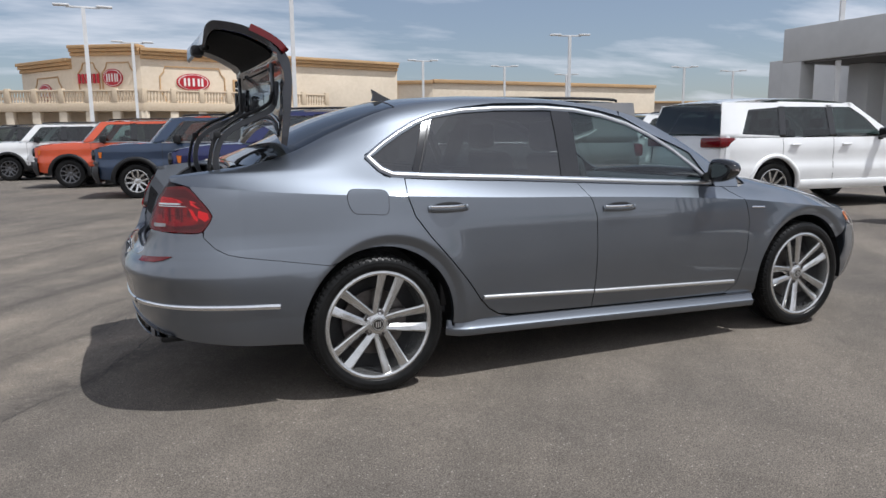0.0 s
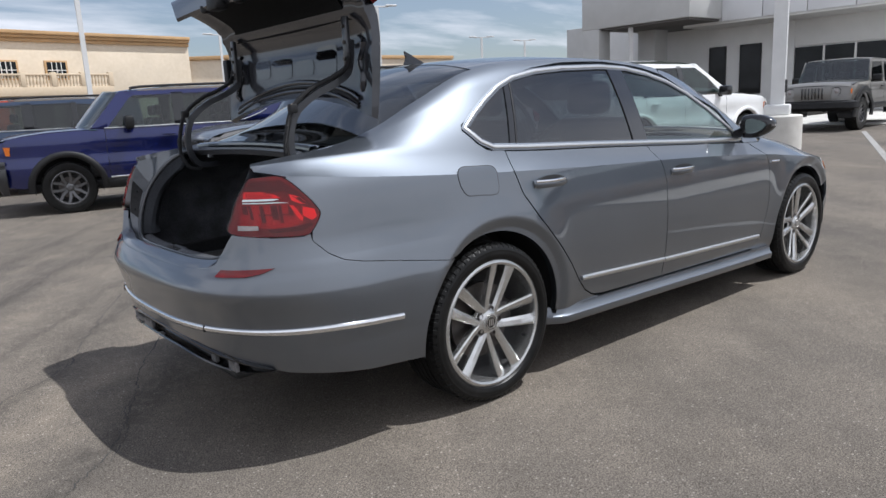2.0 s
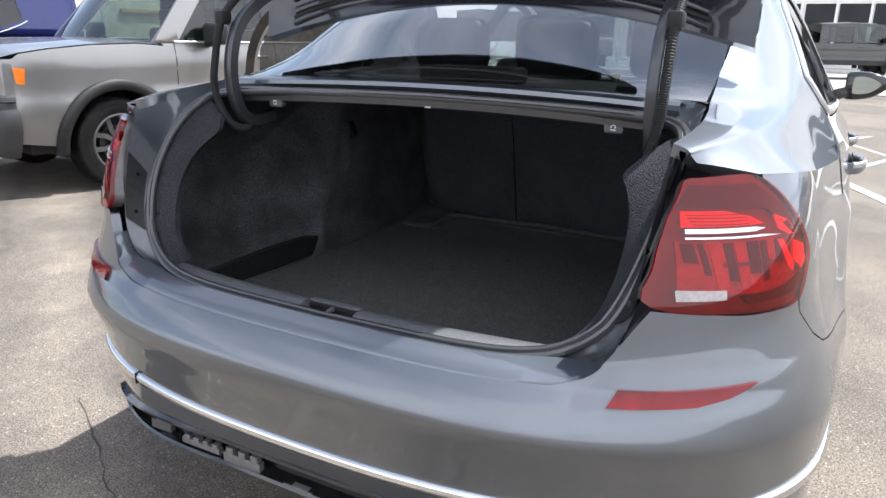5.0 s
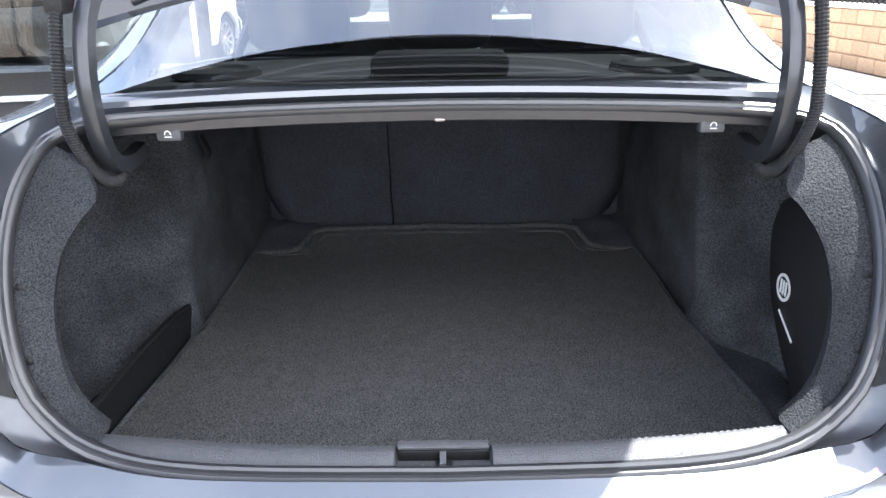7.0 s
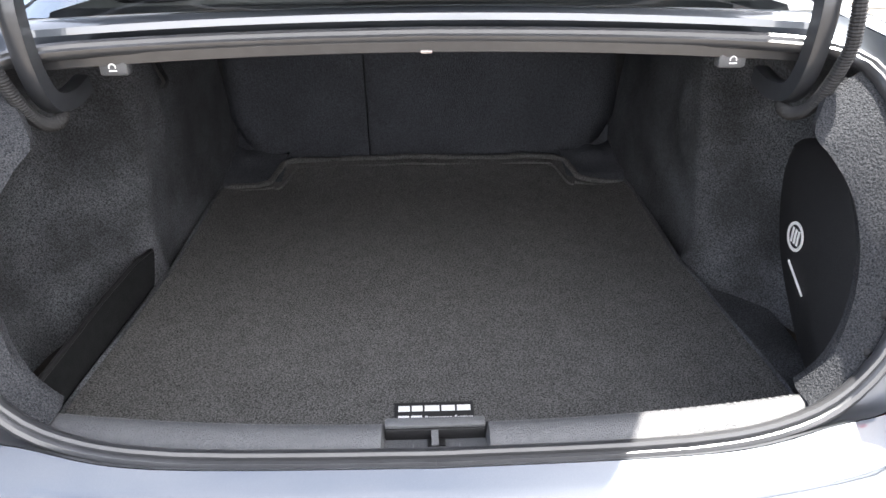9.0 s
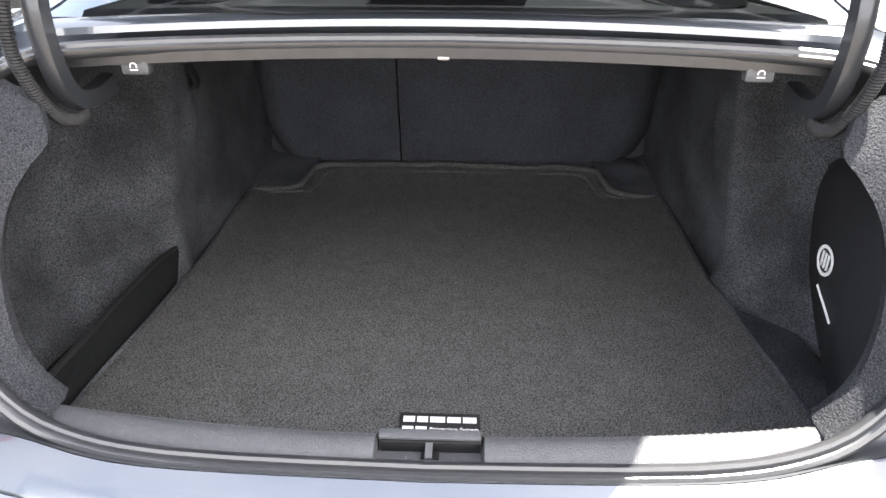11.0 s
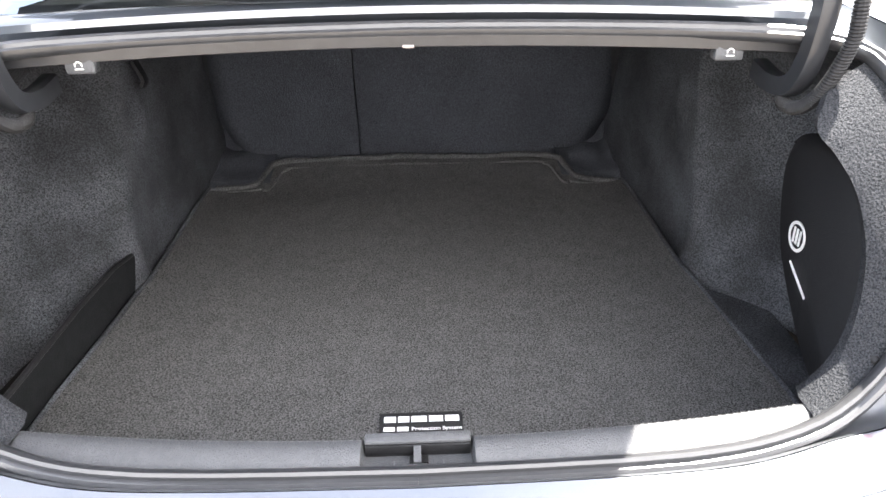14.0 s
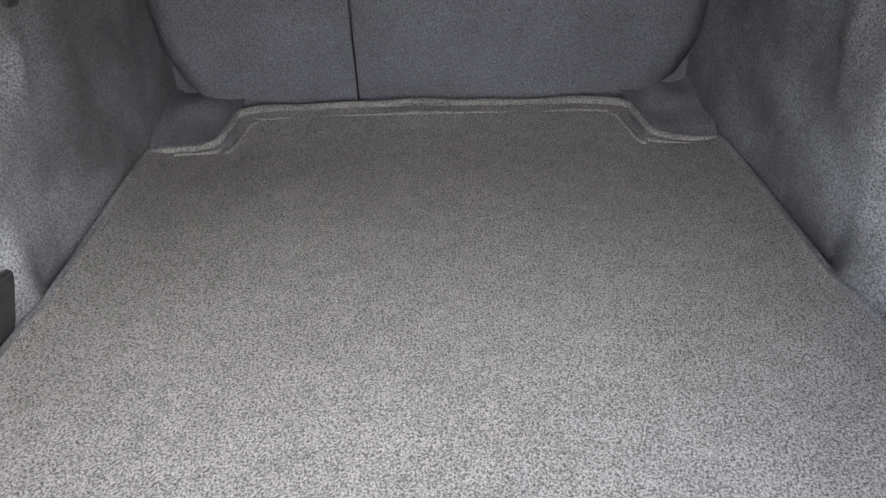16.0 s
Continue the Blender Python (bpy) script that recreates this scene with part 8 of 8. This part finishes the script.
cream_face(K2, K3, 9.0, wins=(9.4, 13.6), ovals=((4.6, 1.55, 0),), frames=((1.6, 7.6),))
cream_face(K1, K2, 9.3, ovals=((3.9, 0.95, 0),), frames=((0.6, 2.6), (2.9, 6.0)))
cream_face(K0, K1, 8.2, ovals=((4.2, 1.1, 0),), frames=((2.4, 7.0),))
bm = bmesh.new()
for q in range(6): box(bm, (q * 0.36 - 1.08, -0.06, -0.42), (q * 0.36 - 0.86, 0.06, 0.42), 0)
lb = part("wall_sign_bars", bm, SIGN_RED, cream, "red bars of a wall sign")
lb.matrix_basis = pose(-3.2, 69.4, 6.5, 0, 0, -30)
# terrace with balusters in front
def balustrade(a, b, z, n):
    slab("terrace", BALUSTER, a, b, z - 0.75, z, 3.0, cream, "cast stone terrace edge")
    slab("terrace_rail", BALUSTER, a, b, z + 0.92, z + 1.08, 0.3, cream, off=0.0)
    A, B = Vector(a), Vector(b); d = (B - A); ang = math.degrees(math.atan2(d.y, d.x))
    bm = bmesh.new(); lathe(bm, [(0, 0.10), (0.08, 0.10), (0.15, 0.06), (0.35, 0.12), (0.6, 0.06), (0.8, 0.09), (0.92, 0.10)], "z", 8)
    bal = None
    for i in range(n):
        p = A + d * ((i + 0.5) / n)
        if i % 9 == 0:
            o = part("terrace_post", boxm((-0.22, -0.02, z), (0.22, 0.36, z + 1.2), 0.03), BALUSTER, cream); o.matrix_basis = pose(p.x, p.y, 0, 0, 0, ang); continue
        if bal is None:
            bal = part("baluster", bm, BALUSTER, cream); bal.location = (p.x, p.y + 0.15, z)
        else:
            o = new("baluster", bal.data); o.parent = cream; o.location = (p.x, p.y + 0.15, z)
    slab("arcade_wall", STUCCO, (a[0], a[1] + 2.6), (b[0], b[1] + 2.6), 0, z - 0.6, 0.3, cream)
    for i in range(0, n, 9):
        p = A + d * ((i + 0.5) / n)
        o = part("arcade_column", boxm((-0.35, 0.1, 0), (0.35, 0.8, z - 0.7), 0.05), STUCCO, cream); o.matrix_basis = pose(p.x, p.y, 0, 0, 0, ang)
balustrade((1.0, 63.6), (18.2, 66.6), 4.2, 64)
balustrade((-14.0, 70.0), (1.0, 63.6), 4.2, 64)
wing = thing("cream_wing", "long low cream stucco building with a brown roof edge", "building")
for a, b, h in (((24.5, 75.0), (31.5, 71.0), 7.0), ((31.5, 71.0), (63.5, 71.5), 7.1)):
    slab("wall", STUCCO, a, b, 0, h, 10, wing)
    slab("roof_edge", CORNICE, a, b, h - 0.15, h + 0.25, 10.5, wing, "brown roof edge", off=-0.25)
slab("lower_band", CORNICE, (55.0, 71.2), (63.4, 71.3), 3.0, 3.5, 0.3, wing, off=-0.2)
far = thing("far_building", "low grey-brown building far beyond the lot", "building")
slab("wall", material("far_brown_wall", (0.24, 0.21, 0.18), 0.9, 0, (0.28, 0.25, 0.22), 0.3, 0.6), (66, 82), (110, 70), 0, 5.6, 8, far)
slab("roof_edge", CORNICE, (66, 82), (110, 70), 5.5, 5.8, 8, far, off=-0.2)

# grey and white showroom along the far side of the apron
show_room = thing("showroom", "grey stucco and white panel showroom with dark glazing", "building")
SX = 32.5
def face(name, mat, y0, y1, z0, z1, x0=SX, depth=0.4, label="", bevel=0.02):
    return part(name, boxm((x0, y0, z0), (x0 + depth, y1, z1), bevel), mat, show_room, label)
face("annex_wall", GREY_STUCCO, 23.6, 25.6, 0, 5.05, SX - 0.3, 8)
face("canopy_pier", GREY_STUCCO, 19.45, 20.42, 0, 4.34, 27.22, 0.9)
face("canopy_beam", GREY_STUCCO, 14.6, 20.45, 4.34, 5.85, 27.2, 5.3)
face("canopy_soffit", SOFFIT, 14.7, 19.40, 4.24, 4.335, 27.35, 5.1, "dark canopy soffit")
face("canopy_pier", GREY_STUCCO, 18.0, 19.0, 0, 4.235, 29.8, 1.1)
face("wall", PALE_STUCCO, 12.4, 25.5, 0, 4.9, SX, 0.4)
face("wall", PALE_STUCCO, 7.0, 12.4, 2.95, 5.2, SX, 0.4)
face("wall", PALE_STUCCO, 7.0, 12.4, 0, 0.45, SX, 0.4)
face("wall", PALE_STUCCO, 6.62, 7.09, 0, 5.2, SX - 0.05, 0.5)
for y0, y1 in ((15.75, 16.55), (13.97, 14.94)):
    wd = face("window", IRON, y0 - 0.06, y1 + 0.06, 0.9, 3.26, SX - 0.05, 0.1, "narrow dark window")
    part("pane", boxm((SX - 0.07, y0, 0.96), (SX - 0.04, y1, 3.2), 0), SHOP_GLASS, wd)
glz = face("glazing", SIGN_WHITE, 7.05, 12.40, 0.45, 2.95, SX + 0.1, 0.06, "white framed shop glazing")
for i in range(4):
    y0 = 7.13 + i * 1.32
    part("pane", boxm((SX + 0.04, y0 + 0.04, 0.52), (SX + 0.09, y0 + 1.28, 2.89), 0), SHOP_GLASS, glz, "dark shop glass")
    part("mullion", boxm((SX - 0.02, y0 - 0.04, 0.45), (SX + 0.1, y0 + 0.04, 2.95), 0.01), SIGN_WHITE, glz)
# white fascia above
for i in range(5):
    y0 = 7.0 + i * 1.9
    face("fascia_panel", WHITE_PANEL, y0 + 0.02, y0 + 1.88, 4.22, 5.92, SX - 2.6, 0.1)
    face("fascia_panel", WHITE_PANEL, y0 + 0.02, y0 + 1.88, 5.95, 7.82, SX - 2.6, 0.1)
face("fascia_core", PALE_STUCCO, 7.0, 16.6, 4.24, 7.77, SX - 2.49, 2.8)
face("fascia_soffit", PALE_STUCCO, 7.0, 16.6, 4.12, 4.24, SX - 2.5, 2.6)
for y0, y1 in ((9.0, 9.5), (9.8, 10.3), (10.6, 11.1), (11.4, 11.9), (12.2, 12.7)):
    face("fascia_mark", IRON, y0, y1, 6.37, 6.97, SX - 2.72, 0.08, "dark mark on the fascia")
mk = face("fascia_emblem", CHROME, 9.2, 12.4, 5.77, 5.94, SX - 2.74, 0.08, "winged chrome emblem")
# panelled entrance block
for i in range(6):
    face("entrance_panel", WHITE_PANEL, 5.08, 6.62, 0.18 + i * 1.05, 1.215 + i * 1.05, SX - 1.0, 0.2)
face("entrance_core", PALE_STUCCO, 5.10, 6.60, 0, 6.45, SX - 0.85, 0.9)
face("entrance_edge", CHROME, 4.95, 5.07, 0.35, 3.6, SX - 0.9, 0.12, "polished metal edge")
face("entrance_wall", PALE_STUCCO, -12.0, 4.95, 2.95, 6.5, SX, 0.4)
face("entrance_step", CONCRETE, -12.0, 6.7, 0.0, 0.18, SX - 1.9, 2.5)
dr = face("entrance", SIGN_WHITE, -12.0, 4.95, 0.18, 2.95, SX + 0.12, 0.05, "white framed glass entrance doors")
for y1, w_ in ((4.90, 0.66), (3.97, 0.70), (3.06, 0.46), (2.38, 0.66), (1.56, 0.66), (0.70, 1.1), (-0.55, 1.1), (-1.8, 1.1), (-3.05, 1.1), (-4.3, 1.1), (-5.55, 1.1), (-6.8, 1.1), (-8.05, 1.1)):
    leaf = part("door_pane", boxm((SX + 0.06, y1 - w_, 0.58), (SX + 0.11, y1, 2.74), 0), SHOP_GLASS, dr, "dark glass leaf")
    if y1 > 3.5: part("pull_handle", boxm((SX - 0.02, y1 - w_ - 0.10 if y1 > 4.5 else y1 + 0.05, 0.95), (SX + 0.02, y1 - w_ - 0.06 if y1 > 4.5 else y1 + 0.09, 1.55), 0.008), SATIN, leaf, "steel pull handle")
    part("door_stile", boxm((SX + 0.02, y1 - w_ - 0.09, 0.18), (SX + 0.12, y1 - w_ - 0.01, 2.95), 0.01), SIGN_WHITE, dr)
face("roof", PALE_STUCCO, -12, 25.5, 4.82, 4.9, SX + 0.4, 14)
face("back_wall", GREY_STUCCO, -12, 25.5, 0, 4.9, SX + 14, 0.4)

# concrete apron with a kerb step
bm = boxm((18.0, -40, 0.0), (31.0, 3.6, 0.05), 0.02)
box(bm, (20.4, 3.6, 0.0), (31.0, 9.0, 0.05), 0.02)
ap = part("pavement", bm, CONCRETE, None); tagged(ap, "pale concrete apron before the showroom", "pavement", kind="structure")
bm = boxm((6.2, -5.4, 0.0), (18.2, -3.9, 0.04), 0.02)
ap2 = part("pavement", bm, CONCRETE, None); tagged(ap2, "pale concrete strip along the block wall", "pavement", kind="structure")

# bay markings
marks = thing("bay_markings", "worn white parking bay lines on the asphalt", "line", kind="structure")
def line_mark(a, b, w=0.10):
    A, B = Vector((*a, 0)), Vector((*b, 0)); d = (B - A)
    o = part("bay_line", boxm((0, -w / 2, 0.0), (d.length, w / 2, 0.004), 0), LINE_PAINT, marks); o.matrix_basis = pose(A.x, A.y, 0.0005, 0, 0, math.degrees(math.atan2(d.y, d.x)))
line_mark((3.0, -1.90), (17.6, 4.0), 0.11)
for k in range(6):
    x = 4.35 + k * 1.22
    y = -1.90 + (x - 3.0) * 0.41
    line_mark((x, y), (x + 2.45, y - 0.97), 0.075)
line_mark((5.9, -2.0), (17.0, 2.6), 0.075)
line_mark((-9.0, 3.6), (-3.4, 5.2), 0.10)

# lamp posts
def lamp_post(x, y, h=7.5, heads=2, turn=0.0, base=False):
    p = thing("street_lamp", "white steel lot lamp with flat twin heads", "lamp post", pose(x, y, 0, 0, 0, turn), "lot lamps")
    bm = bmesh.new(); sweep(bm, [(0, 0, 0), (0, 0, h * 0.5), (0, 0, h)], [(-0.09, -0.09), (0.09, -0.09), (0.09, 0.09), (-0.09, 0.09)], (0, 1, 0))
    part("post", bm, POST_WHITE, p)
    part("cross_arm", boxm((-0.75, -0.05, h - 0.06), (0.75, 0.05, h + 0.03), 0.01), POST_WHITE, p)
    for s in (-1, 1):
        part("lamp_head", boxm((s * 0.95 - 0.36, -0.17, h + 0.0), (s * 0.95 + 0.36, 0.17, h + 0.10), 0.03), POST_WHITE, p, "flat white lamp head")
    if base:
        bm = bmesh.new(); lathe(bm, [(0, 0.34), (0.78, 0.34), (0.80, 0.32), (0.80, 0.001)], "z", 28)
        part("footing", bm, CONCRETE, p, "round concrete footing")
        part("base_plate", boxm((-0.17, -0.17, 0.80), (0.17, 0.17, 0.95), 0.02), POST_WHITE, p)
        part("cover_plate", boxm((-0.06, -0.115, 1.12), (0.06, -0.085, 1.30), 0.01), IRON, p, "dark hand-hole cover")
    return p
for az, d in ((-1.7, 40), (1.3, 53.6), (12.7, 34.3), (22.7, 63), (29.1, 69), (34.1, 48.5), (42.6, 75), (46.0, 82), (52.7, 36), (33.9, 80)):
    lamp_post(-1.05 + d * math.sin(radians(az)), -3.94 + d * math.cos(radians(az)), turn=-az * 0.6)
lamp_post(8.61, 2.02, 8.0, base=True, turn=20)

# block wall with an iron fence, and cars beyond it
wallt = thing("block_wall", "low tan split-face block wall with an iron fence on top", "wall")
part("core", boxm((6.2, -5.86, 0), (18.2, -5.62, 0.80), 0), MORTAR, wallt, "mortar")
bm0 = bmesh.new(); box(bm0, (-0.195, -0.03, -0.095), (0.195, 0.03, 0.095), 0.012, seg=1)
blk = None
for r in range(4):
    for i in range(30):
        x = 6.4 + 0.4 * i + (0.2 if r % 2 else 0)
        if x > 18.1: continue
        if blk is None:
            blk = part("block", bm0, BLOCK, wallt); o = blk
        else:
            o = new("block", blk.data); o.parent = wallt
        o.location = (x, -5.615 + random.uniform(-0.004, 0.004), 0.1 + 0.2 * r)
part("coping", boxm((6.2, -5.90, 0.80), (18.2, -5.56, 0.86), 0.015), CONCRETE, wallt, "pale coping")
fence = thing("iron_fence", "dark iron fence standing on the block wall", "fence")
for z in (1.0, 1.75): part("fence_rail", boxm((6.2, -5.75, z), (18.2, -5.71, z + 0.04), 0), IRON, fence)
pk = None
for i in range(92):
    if pk is None:
        pk = part("picket", boxm((-0.009, -0.009, 0), (0.009, 0.009, 1.0), 0), IRON, fence); o = pk
    else:
        o = new("picket", pk.data); o.parent = fence
    o.location = (6.25 + 0.13 * i, -5.73, 0.86)
vehicle("compact_suv", "black compact SUV parked beyond the fence", COMPACT, BLACK_PAINT, pose(10.0, -7.6, 0, 0, 0, 8), "", ALLOY_DARK)
